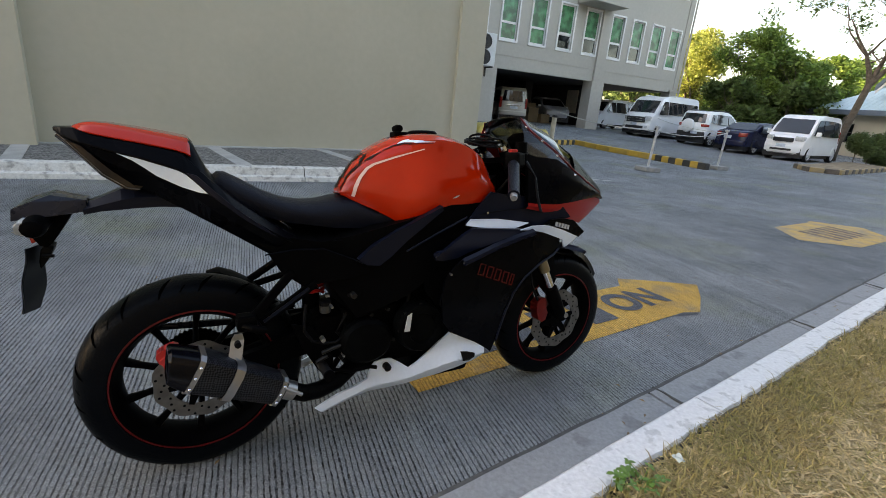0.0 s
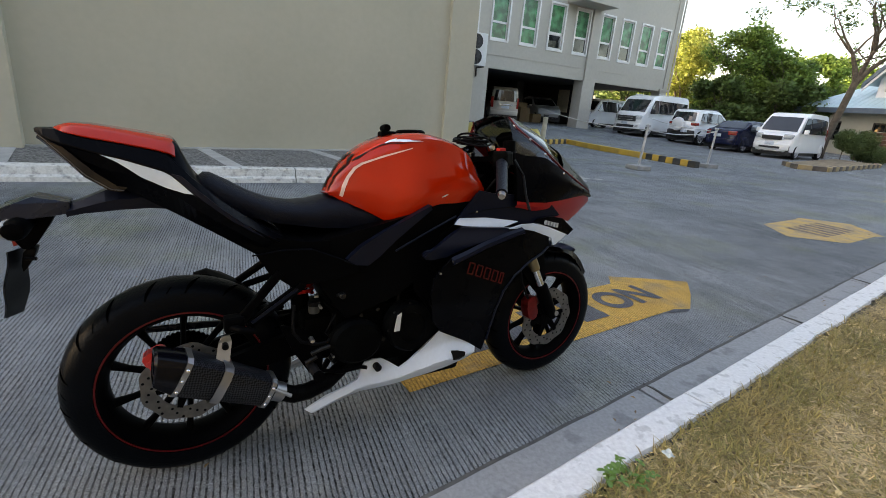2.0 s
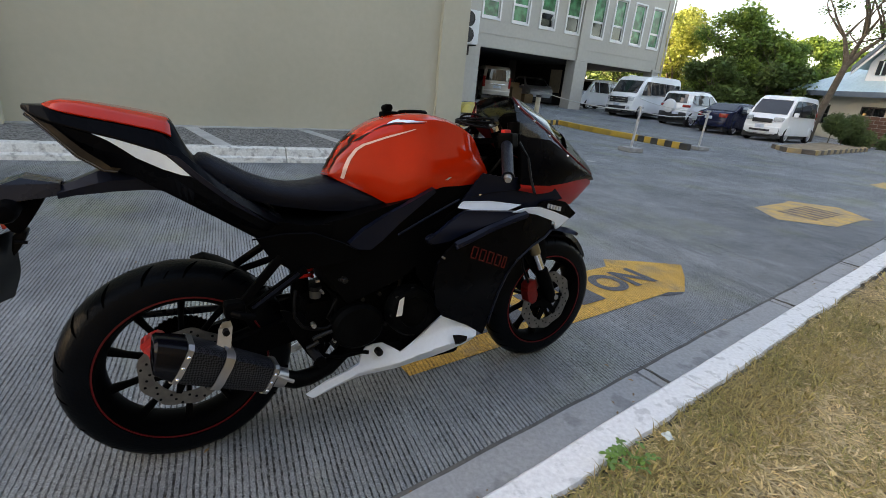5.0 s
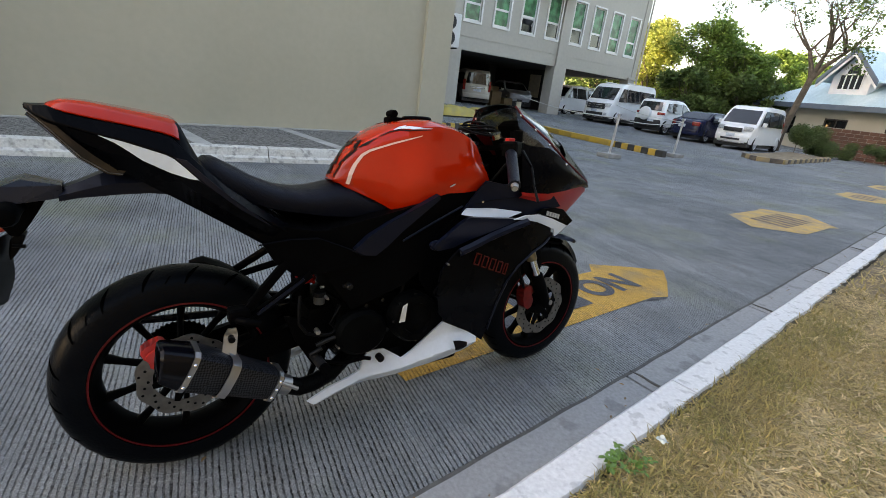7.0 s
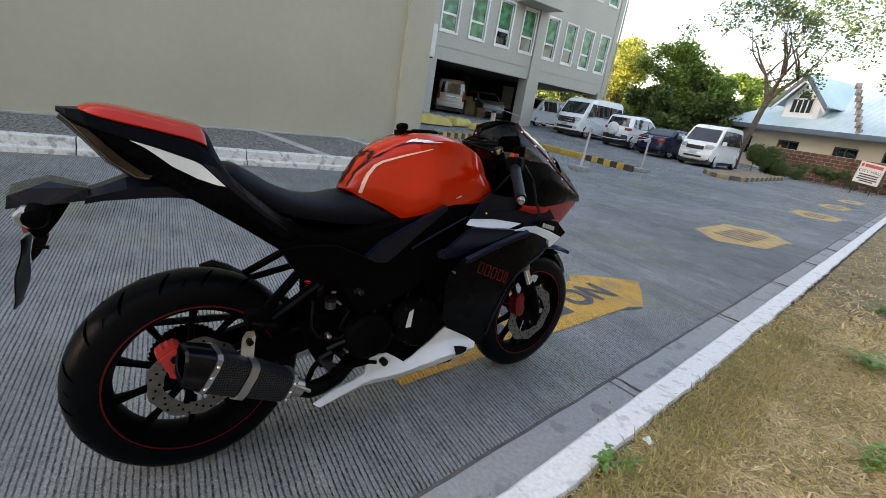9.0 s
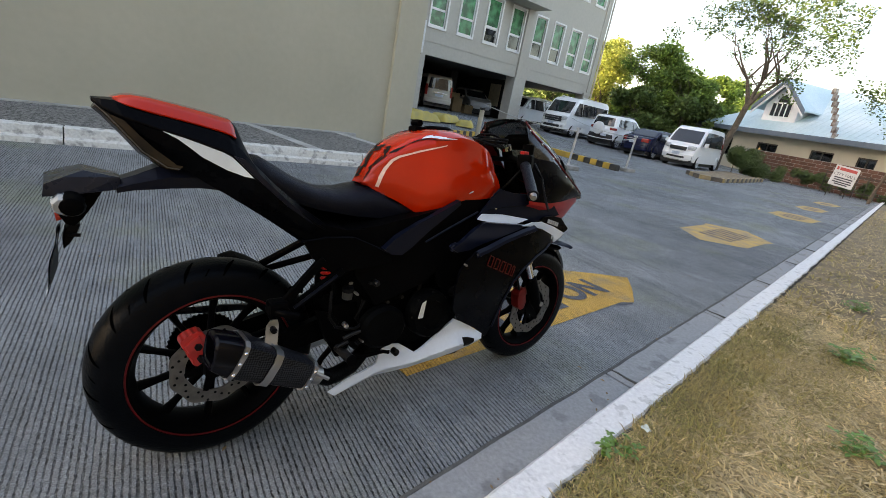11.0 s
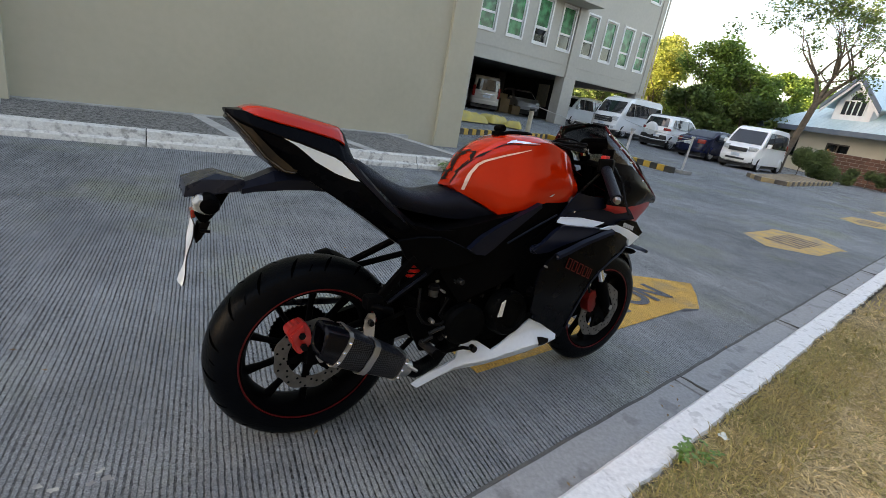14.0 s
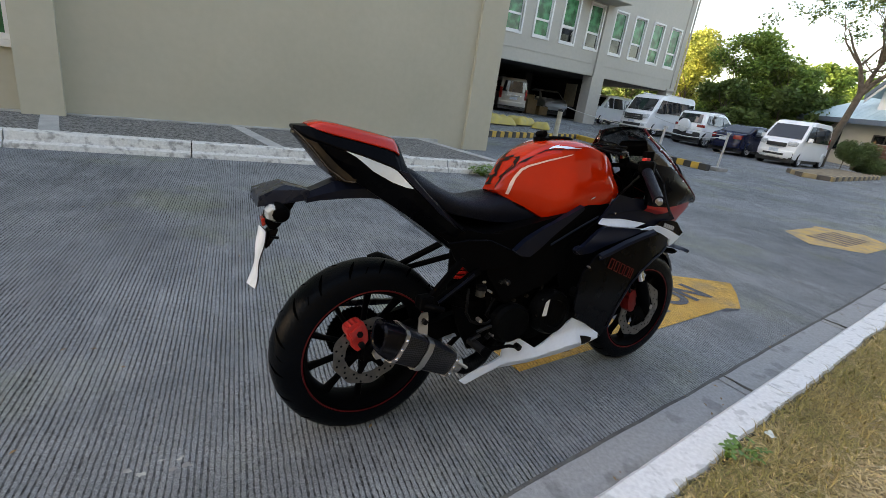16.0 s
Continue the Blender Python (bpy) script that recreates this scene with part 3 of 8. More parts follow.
# verge: soil with dry grass behind the kerb
verge = thing("verge_soil", "dry brown soil of the grass verge behind the kerb", "soil", kind="structure")
vv, vf = [], []
na, nc = 150, 44
for i in range(na + 1):
    for j in range(nc + 1):
        a = -8 + 40 * i / na
        c = K_GRASS + 0.012 - (j / nc) ** 2.0 * 16
        p = kp(a, c)
        vv.append((p.x, p.y, KERB_H - (0.06 if j < 2 else 0.03 if j < 3 else 0.024) + 0.007 * noise.noise((p.x * 1.5, p.y * 1.5, 0)) + 0.008 * noise.noise((p.x * 6, p.y * 6, 3)) * min(1, j / 3)))
for i in range(na):
    for j in range(nc):
        k = i * (nc + 1) + j
        vf.append((k, k + 1, k + nc + 2, k + nc + 1))
raw("verge_surface", vv, vf, M_SOIL, verge, smooth=True)


def blades(name, label, count, a_rng, c_rng, length, width, mat, seed, flat, patch=None, power=1.0):
    """Grass: bent two-piece blades strewn over the verge."""
    rng = random.Random(seed)
    v, f = [], []
    n = 0
    while n < count:
        a = a_rng[0] + (a_rng[1] - a_rng[0]) * rng.random() ** power
        c = K_GRASS - (c_rng[0] + (c_rng[1] - c_rng[0]) * rng.random())
        p = kp(a, c)
        rim = min(a - a_rng[0], a_rng[1] - a, c_rng[1] - (K_GRASS - c) if c_rng[1] > 2 else 9)  # thins out towards its ends
        if rim < 0.8 and rng.random() > (rim + 0.1 + 0.5 * noise.noise((p.x * 1.3, p.y * 1.3, 21))) / 0.8:
            n += 1
            continue
        if patch and noise.noise((p.x * 0.9, p.y * 0.9, patch[1])) * 0.5 + noise.noise((p.x * 3.1, p.y * 3.1, patch[1])) * 0.35 < patch[0]:
            n += 0.34
            continue
        n += 1
        th = rng.uniform(0, 2 * math.pi)
        ln = length * rng.uniform(0.5, 1.3)
        tilt = radians(rng.uniform(*flat))
        w = width * rng.uniform(0.6, 1.3)
        d = Vector((math.cos(th), math.sin(th), 0))
        s = Vector((-d.y, d.x, 0)) * w
        z0 = KERB_H - 0.014 + rng.uniform(-0.006, 0.012)
        b = Vector((p.x, p.y, z0))
        m1 = b + d * ln * 0.55 * math.cos(tilt) + Vector((0, 0, ln * 0.55 * math.sin(tilt)))
        t2 = tilt - radians(rng.uniform(10, 60))
        e = m1 + d * ln * 0.45 * math.cos(t2) + Vector((0, 0, ln * 0.45 * math.sin(t2)))
        e.z = max(e.z, KERB_H - 0.012)
        k = len(v)
        v += [b - s, b + s, m1 + s * 0.8, m1 - s * 0.8, e]
        f += [(k, k + 1, k + 2, k + 3), (k + 3, k + 2, k + 4)]
    ob = raw(name, [tuple(q) for q in v], f, mat)
    return tagged(ob, label, "grass", kind="stuff")


blades("dry_grass", "dry straw-coloured grass matted over the verge", 270000, (0.2, 8.1), (0.015, 3.0), 0.06, 0.0021, M_GRASS_DRY, 1, (-8, 16))
blades("straw", "long pale straw blades lying over the matted grass", 84000, (0.2, 8.1), (0.20, 3.0), 0.07, 0.0034, M_STRAW, 21, (-3, 16), patch=(-0.55, 17))
blades("dry_grass", "dry straw-coloured grass matted over the far verge", 70000, (6.0, 26), (0.03, 6.0), 0.08, 0.0038, M_GRASS_DRY, 2, (-4, 28), power=1.7)
blades("dry_grass", "dry straw-coloured grass on the verge towards the dark wall", 46000, (-4.0, 8.0), (1.3, 6.5), 0.09, 0.0045, M_GRASS_DRY, 6, (-4, 28))
blades("dry_grass", "dry straw-coloured grass on the verge along the kerb", 22000, (-4.0, 2.0), (0.03, 2.6), 0.08, 0.0035, M_GRASS_DRY, 7, (-4, 28))
blades("green_grass", "short olive grass growing along the kerb edge", 20000, (0.8, 7.5), (0.010, 0.26), 0.05, 0.0018, M_GRASS_GREEN, 3, (8, 60), patch=(-0.25, 4))
blades("green_grass", "olive grass thinning out away from the kerb", 11000, (0.8, 7.5), (0.22, 0.60), 0.05, 0.0018, M_GRASS_GREEN, 8, (6, 50), patch=(-0.02, 4))
blades("green_grass", "patches of olive green grass among the dry grass", 11000, (0.8, 7.5), (0.6, 2.4), 0.045, 0.0015, M_GRASS_GREEN, 4, (4, 50), patch=(0.16, 9))
blades("green_grass", "green grass patches on the far verge", 14000, (7.2, 26), (0.03, 6.0), 0.08, 0.004, M_GRASS_GREEN, 5, (10, 60), patch=(0.05, 14), power=1.5)

# ---- painted arrows on the road ----
def road_arrow(label, x, y, deg, poly, mat, bars, group="painted road arrows", z=0.004):
    m = pose(x, y, 0, 0, 0, deg)
    t = thing("road_marking", label, "road marking", m, group=group)
    bm = bmesh.new()
    vs = [bm.verts.new((px, py, gz(x, y) + z)) for px, py in poly]
    bm.faces.new(vs)
    part("paint", bm, mat, t)
    for k, (poly2, lab) in enumerate(bars):
        bm = bmesh.new()
        bm.faces.new([bm.verts.new((px, py, gz(x, y) + z + 0.003)) for px, py in poly2])
        part("painted_bar", bm, M_OLD_BARS, t)
    return t


def letters(body, size, m, mat, parent, name="lettering", extrude=0.0, align="CENTER", shear=0.0, weight=0.0):
    cu = bpy.data.curves.new(name, "FONT")
    cu.body, cu.size, cu.align_x, cu.align_y, cu.extrude, cu.shear, cu.offset = body, size, align, "CENTER", extrude, shear, weight
    ob = bpy.data.objects.new(name + "_tmp", cu)
    scene.collection.objects.link(ob)
    bpy.context.view_layer.update()
    me = bpy.data.meshes.new_from_object(ob.evaluated_get(bpy.context.evaluated_depsgraph_get()))
    bpy.data.objects.remove(ob)
    me.materials.clear()
    me.materials.append(mat)
    o = new(name, me)
    o.parent = parent
    o.matrix_local = m
    return o


ARROW_DEG = 33.0
arrow_poly = [(-1.42, -0.24), (0.43, -0.212), (0.54, -0.255), (0.80, -0.11), (1.02, 0.04), (0.78, 0.20), (0.53, 0.345), (0.42, 0.24), (-1.42, 0.25)]
near_arrow = road_arrow("worn yellow arrow painted on the concrete with dark lettering", 2.84, 6.68, ARROW_DEG, arrow_poly, M_YELLOW_ROAD, [])
letters("ON", 0.31, Matrix.Translation((0.30, 0.03, 0.007)), M_BLUEGREY, near_arrow, weight=0.012)
for bx0 in (-0.24, -0.53, -0.82, -1.11):
    bm = bmesh.new()
    bm.faces.new([bm.verts.new(p) for p in ((bx0, -0.11, 0.007), (bx0 + 0.2, -0.11, 0.007), (bx0 + 0.2, 0.15, 0.007), (bx0, 0.15, 0.007))])
    part("painted_bar", bm, M_BLUEGREY, near_arrow)


def far_arrow(label, x, y, deg, ln, w, cells, size=1.0):
    h, q = ln / 2, w / 2
    poly = [(-h, 0), (-h * 0.55, -q), (h * 0.35, -q), (h * 0.5, -q * 1.15), (h, 0.0), (h * 0.6, q * 1.1), (h * 0.4, q), (-h * 0.55, q)]
    bars = []
    for x0, x1, n in ((-0.50, 0.52, cells),):  # a row of worn letter blocks
        step = (x1 - x0) / n
        for i in range(n):
            a, b = h * (x0 + i * step), h * (x0 + (i + 0.68) * step)
            lean = 0.10 * h * step
            bars.append(([(a, -q * 0.5), (b, -q * 0.5), (b + lean, q * 0.5), (a + lean, q * 0.5)], ""))
    return road_arrow(label, x, y, deg, poly, M_YELLOW_FADED, bars)


far_arrow("faded yellow arrow painted further along the road", 6.50, 9.57, 33, 1.92, 0.84, 6)
far_arrow("faded yellow arrow beyond the first ones", 10.85, 12.7, 33, 1.75, 0.8, 3)
far_arrow("worn yellow road marking beyond the first ones", 13.8, 15.0, 33, 1.9, 0.6, 2)
far_arrow("worn yellow road marking before the fence", 17.0, 17.4, 33, 2.0, 0.6, 1)


bm = bmesh.new()
bm.faces.new([bm.verts.new(p) for p in ((0.34, -0.216, 0.0045), (0.425, -0.214, 0.0045), (0.53, -0.256, 0.0045), (0.49, -0.268, 0.0045), (0.37, -0.236, 0.0045))])
part("painted_bar", bm, M_BLUEGREY, near_arrow)


# ---- small things on the ground ----
def blotch(bm, rng, cx, cy, r, z):
    """A flat patch with a ragged rim."""
    n = 14
    vs = []
    for k in range(n):
        a = 2 * math.pi * k / n
        q = r * (0.55 + 0.75 * rng.random())
        vs.append(bm.verts.new((cx + q * math.cos(a), cy + q * math.sin(a) * 0.7, z)))
    bm.faces.new(vs)


def stain(label, x, y, n, spread, size, seed):
    rng = random.Random(seed)
    bm = bmesh.new()
    for k in range(n):
        blotch(bm, rng, rng.gauss(0, spread), rng.gauss(0, spread * 0.6), size * rng.uniform(0.3, 1.2), 0.0042 + 0.0002 * k)
    return thing("paint_stain", label, "stain", pose(x, y, gz(x, y), 0, 0, 30), kind="structure", bm=bm, mat=M_PALE_STAIN)


stain("flecks of pale dried paint spilt on the road", 0.66, 5.02, 9, 0.035, 0.011, 3)
stain("few pale paint flecks on the road", 0.95, 4.86, 6, 0.06, 0.007, 4)
stain("worn pale patch on the concrete road by the posts", 4.5, 12.5, 9, 0.22, 0.14, 5)


def leaf_litter(name, label, count, place, size, mat, seed):
    """Fallen leaves: small creased leaves lying flat."""
    rng = random.Random(seed)
    v, f = [], []
    for _ in range(count):
        x, y, z = place(rng)
        a, L = rng.uniform(0, 6.28), size * rng.uniform(0.5, 1.4)
        d, s = Vector((math.cos(a), math.sin(a), rng.uniform(-0.1, 0.25))), Vector((-math.sin(a), math.cos(a), rng.uniform(-0.2, 0.2)))
        p = Vector((x, y, z))
        k = len(v)
        v += [tuple(p - d * L * 0.5), tuple(p + s * L * 0.22 + Vector((0, 0, L * 0.10))), tuple(p + d * L * 0.5), tuple(p - s * L * 0.22 + Vector((0, 0, L * 0.10)))]
        f += [(k, k + 1, k + 2), (k, k + 2, k + 3)]
    return tagged(raw(name, v, f, mat), label, "leaves", kind="stuff")


def on_road(rng):
    p = kp(rng.uniform(-1, 22), K_GUT + abs(rng.gauss(0, 1.9)))
    return p.x, p.y, gz(p.x, p.y) + 0.006


def in_gutter(rng):
    p = kp(rng.uniform(0.5, 16), rng.uniform(K_FACE + 0.005, K_GUT + 0.02))
    return p.x, p.y, 0.017


def on_verge(rng):
    p = kp(rng.uniform(0.5, 9), K_GRASS - 0.02 - 2.2 * rng.random())
    return p.x, p.y, KERB_H + 0.004


leaf_litter("fallen_leaves", "scattered small dead leaves and grit on the road", 260, on_road, 0.022, M_DEAD_LEAF, 8)
leaf_litter("fallen_leaves", "small dead leaves and crumbs in the gutter", 130, in_gutter, 0.018, M_DEAD_LEAF, 9)
leaf_litter("fallen_leaves", "pale dead leaves lying on the dry grass", 320, on_verge, 0.028, M_GRASS_DRY, 10)

# ---- the motorcycle: local x forward, y to its left, z up, origin under the rear axle ----
BIKE = pose(1.162, 5.297, 0.0, -1.5, 0, 29.6)
bike = thing("motorcycle", "red and black sports motorcycle with white belly pan on its stand", "motorcycle", BIKE)
RR, RF, WB = 0.291, 0.273, 1.345


def wheel_set(name, R, hw, cx, spokes, right_disc, disc_r, steer=0.0):
    hub = new(name, None)
    hub.parent = bike
    hub.matrix_local = Matrix.Translation((cx, 0.015, R)) @ pose(0, 0, 0, 0, 0, steer)
    rim_r = R * 0.735
    prof = []
    n = 14
    for k in range(n + 1):  # rounded tread from bead to bead
        a = math.pi * k / n
        h = R - rim_r
        y = -hw * math.cos(a) * (1.0 if 0.15 < k / n < 0.85 else 0.97)
        r = rim_r + h * (math.sin(a) ** 0.62 if math.sin(a) > 0 else 0)
        prof.append((r, y))
    prof += [(rim_r, hw * 0.8), (rim_r - 0.004, 0), (rim_r, -hw * 0.8)]
    part("tyre", spin(bmesh.new(), prof, "y", 96), M_TYRE, hub, "black road tyre with slanted tread grooves", smooth=True)
    # slanted tread grooves: strips laid on the shoulder, groove shade put into their dark colour

    def on_tyre(t, u, lift=0.0006):
        a = math.pi * (0.5 + 0.5 * u)
        r = rim_r + (R - rim_r) * math.sin(a) ** 0.62 + lift
        return Vector((r * math.cos(t), -hw * math.cos(a), r * math.sin(t)))

    for s in (-1, 1):
        for k in range(18):
            t0 = 2 * math.pi * (k + (0.5 if s > 0 else 0)) / 18
            pts = [(t0 + 0.16 * q - 0.03 * q * q, s * (0.06 + 0.60 * q)) for q in [i / 7 for i in range(8)]]
            bm = bmesh.new()
            prev = None
            for i, (t, u) in enumerate(pts):
                wd = 0.016 * math.sin(math.pi * min(0.95, max(0.08, i / 7))) + 0.003
                q = (bm.verts.new(on_tyre(t - wd, u)), bm.verts.new(on_tyre(t + wd, u)))
                if prev:
                    bm.faces.new((prev[0], prev[1], q[1], q[0]))
                prev = q
            part("tread_groove", bm, M_GROOVE, hub)
            if k % 2 == 0:
                bm = bmesh.new()
                prev = None
                for i in range(5):
                    t, u = t0 + 0.24 + 0.05 * i / 4, s * (0.42 + 0.2 * i / 4)
                    q = (bm.verts.new(on_tyre(t - 0.007, u)), bm.verts.new(on_tyre(t + 0.007, u)))
                    if prev:
                        bm.faces.new((prev[0], prev[1], q[1], q[0]))
                    prev = q
                part("tread_groove", bm, M_GROOVE, hub)
    # cast rim: deep barrel with raised lips
    w = hw * 0.88
    part("rim", spin(bmesh.new(), [(rim_r + 0.002, -w), (rim_r - 0.011, -w - 0.002), (rim_r - 0.021, -w * 0.7), (rim_r - 0.029, -w * 0.45), (rim_r - 0.031, 0), (rim_r - 0.029, w * 0.45), (rim_r - 0.021, w * 0.7), (rim_r - 0.012, w + 0.002), (rim_r + 0.002, w), (rim_r - 0.008, 0)], "y", 80), M_BIKE_MATT, hub, smooth=True)
    for s in (-1, 1):
        part("rim_stripe", spin(bmesh.new(), [(rim_r - 0.001, s * (w + 0.0035)), (rim_r - 0.0055, s * (w + 0.0045)), (rim_r - 0.0055, s * (w + 0.002)), (rim_r - 0.001, s * (w + 0.001))], "y", 80), M_RIM_RED, hub, "thin red stripe on the rim lip")
    part("hub", spin(bmesh.new(), [(0.0, -0.06), (0.035, -0.06), (0.045, -0.03), (0.05, 0.0), (0.045, 0.03), (0.035, 0.06), (0.0, 0.06)], "y", 28), M_BIKE_MATT, hub, smooth=True)
    for k in range(spokes):
        a = 2 * math.pi * k / spokes + 0.26
        ca, sa = math.cos(a), math.sin(a)
        secs = []
        for r, wd, dp in ((0.035, 0.012, 0.022), (0.09, 0.0075, 0.014), (0.14, 0.007, 0.013), (rim_r - 0.03, 0.010, 0.018), (rim_r - 0.022, 0.017, 0.022)):
            tx, tz = -sa, ca
            bend = 0.008 * math.sin(r * 14)
            px, pz = r * ca + tx * bend, r * sa + tz * bend
            secs.append([(px + tx * wd * u, v * dp, pz + tz * wd * u) for u, v in ((-1, -0.5), (-0.5, -1), (0.5, -1), (1, -0.5), (1, 0.5), (0.5, 1), (-0.5, 1), (-1, 0.5))])
        part("spoke", loft(bmesh.new(), secs), M_BIKE_MATT, hub, smooth=True)
    for y, r in ((right_disc, disc_r),):
        bm = bmesh.new()
        N = 72
        outer = [r * (1 + 0.028 * math.cos(9 * 2 * math.pi * k / N)) for k in range(N)]
        for yy0, yy1 in ((y - 0.002, y + 0.002),):
            ra, rb, rc, rd = [], [], [], []
            for k in range(N):
                t = 2 * math.pi * k / N
                c, s = math.cos(t), math.sin(t)
                ra.append(bm.verts.new((outer[k] * c, yy0, outer[k] * s)))
                rb.append(bm.verts.new((outer[k] * c, yy1, outer[k] * s)))
                ri = r * 0.66
                rc.append(bm.verts.new((ri * c, yy0, ri * s)))
                rd.append(bm.verts.new((ri * c, yy1, ri * s)))
            for k in range(N):
                j = (k + 1) % N
                bm.faces.new((ra[k], ra[j], rc[j], rc[k]))
                bm.faces.new((rb[j], rb[k], rd[k], rd[j]))
                bm.faces.new((ra[j], ra[k], rb[k], rb[j]))
                bm.faces.new((rc[k], rc[j], rd[j], rd[k]))
        part("brake_disc", bm, M_DISC, hub, "wavy drilled steel brake disc", smooth=True)
        bm = bmesh.new()
        for k in range(36):
            t = 2 * math.pi * k / 36
            rr = r * (0.75 + 0.09 * (k % 3))
            bmesh.ops.create_cone(bm, cap_ends=True, segments=7, radius1=0.0038, radius2=0.0038, depth=0.0058, matrix=Matrix.Translation((rr * math.cos(t), y, rr * math.sin(t))) @ Matrix.Rotation(math.pi / 2, 4, "X"))
        tagged(part("disc_holes", bm, M_CABLE, hub), kind="stuff")
        for k in range(6):
            t = 2 * math.pi * k / 6 + 0.2
            bm = sl([(0.03 * math.cos(t - 0.5), 0.03 * math.sin(t - 0.5)), (r * 0.69 * math.cos(t - 0.09), r * 0.69 * math.sin(t - 0.09)), (r * 0.69 * math.cos(t + 0.09), r * 0.69 * math.sin(t + 0.09)), (0.03 * math.cos(t + 0.5), 0.03 * math.sin(t + 0.5))], y - 0.003, y + 0.003)
            part("disc_arm", bm, M_BIKE_MATT, hub)
    return hub


rear = wheel_set("rear_wheel", 0.288, 0.068, -0.003, 10, -0.052, 0.114)
wheel_set("front_wheel", 0.266, 0.054, 1.312, 10, -0.056, 0.125, steer=-1.0)
bm = bmesh.new()
prof_s = []
for k in range(84):
    t = 2 * math.pi * k / 84
    r = 0.092 + (0.005 if k % 2 else 0)
    prof_s.append((r * math.cos(t), r * math.sin(t)))
slab(bm, prof_s, 0.074, 0.08)
part("sprocket", bm, M_BIKE_MATT, rear)

def mirror_part(name, make, mat, label="", smooth=False):
    for s in (1, -1):
        bm = make()
        if s == -1:
            bmesh.ops.transform(bm, matrix=Matrix.Diagonal((1, -1, 1, 1)), verts=bm.verts[:])
        part(name, bm, mat, bike, label, smooth)


# running gear
for s in (-1, 1):
    part("swingarm", loft(bmesh.new(), [[(x, s * y0 + s * u * 0.014, z + v * h) for u, v in ((-1, -1), (1, -1), (1, 1), (-1, 1))] for x, y0, z, h in ((-0.04, 0.094, 0.291, 0.024), (0.05, 0.094, 0.297, 0.026), (0.2, 0.092, 0.325, 0.032), (0.36, 0.08, 0.355, 0.04))]), M_BIKE_MATT, bike, smooth=True)
part("axle", tb([(0, -0.125, RR), (0, 0.125, RR)], 0.012, 12), M_STEEL, bike)
part("axle_nut", spin(bmesh.new(), [(0, -0.128), (0.019, -0.128), (0.019, -0.112), (0, -0.112)], "y", 6, centre=(0, 0, RR)), M_STEEL, bike)
part("chain_upper", bx(0.0, 0.42, 0.074, 0.082, 0.0, 0.012, m=Matrix.Translation((0.0, 0, 0.381)) @ Matrix.Rotation(radians(-1), 4, "Y")), M_CABLE, bike)
part("chain_guard", sl([(-0.105, 0.43), (-0.10, 0.445), (0.06, 0.462), (0.2, 0.44), (0.3, 0.42), (0.3, 0.405), (0.06, 0.44)], 0.07, 0.098, 0.004), M_BIKE_MATT, bike)
part("rear_caliper", sl([(-0.0976, 0.3662), (-0.0941, 0.3774), (-0.0872, 0.3757), (-0.0838, 0.3851), (-0.0752, 0.3826), (-0.07, 0.3912), (-0.0614, 0.3877), (-0.0563, 0.3946), (-0.0442, 0.3886), (-0.0305, 0.3645), (-0.0253, 0.3301), (-0.0391, 0.3086), (-0.058, 0.2974), (-0.0692, 0.3043), (-0.0666, 0.3198), (-0.0804, 0.3267), (-0.0786, 0.343), (-0.0907, 0.349)], -0.1, -0.055, 0.003), M_RED_ANOD, bike, "bright red rear brake caliper")
part("caliper_bracket", sl([(-0.06, 0.33), (-0.03, 0.36), (0.03, 0.31), (0.02, 0.27), (-0.02, 0.268)], -0.09, -0.074, 0.003), M_BIKE_MATT, bike)
part("caliper_bridge", sl([(-0.09, 0.36), (-0.055, 0.385), (-0.045, 0.365), (-0.078, 0.338)], -0.107, -0.099, 0.003), M_RED_ANOD, bike)
for bxp, bzp in ((-0.058, 0.355), (-0.05, 0.32)):
    part("caliper_bolt", spin(bmesh.new(), [(0, -0.112), (0.010, -0.113), (0.010, -0.098), (0, -0.098)], "y", 6, centre=(bxp, 0, bzp)), M_CABLE, bike)

# subframe, rear stays and footrest hangers
def bar(name, pts, r, mat=None, seg=10):
    return part(name, tb(pts, r, seg), mat or M_BIKE_MATT, bike, smooth=True)


def flat_bar(name, a, b, w, y, t=0.016, mat=None):
    a, b = Vector((a[0], 0, a[1])), Vector((b[0], 0, b[1]))
    d = (b - a).normalized()
    n = Vector((-d.z, 0, d.x)) * w / 2
    return part(name, sl([(p.x, p.z) for p in (a - n, b - n, b + n, a + n)], y - t / 2, y + t / 2, 0.004), mat or M_BIKE_MATT, bike, smooth=True)


part("shock_spring", spin(bmesh.new(), [(0.0, -0.09), (0.028, -0.09), (0.028, 0.09), (0, 0.09)], "z", 16, centre=(0.335, 0.0, 0.5)), M_BIKE_MATT, bike)
bm = bmesh.new()
coil = [(0.345 + 0.026 * math.cos(t), -0.02 + 0.026 * math.sin(t), 0.47 + 0.05 * t / 18.8) for t in [i * 0.4 for i in range(48)]]
tube(bm, coil, 0.006, 7)
part("shock_coil", bm, M_DARKRED, bike, "red rear shock spring", smooth=True)

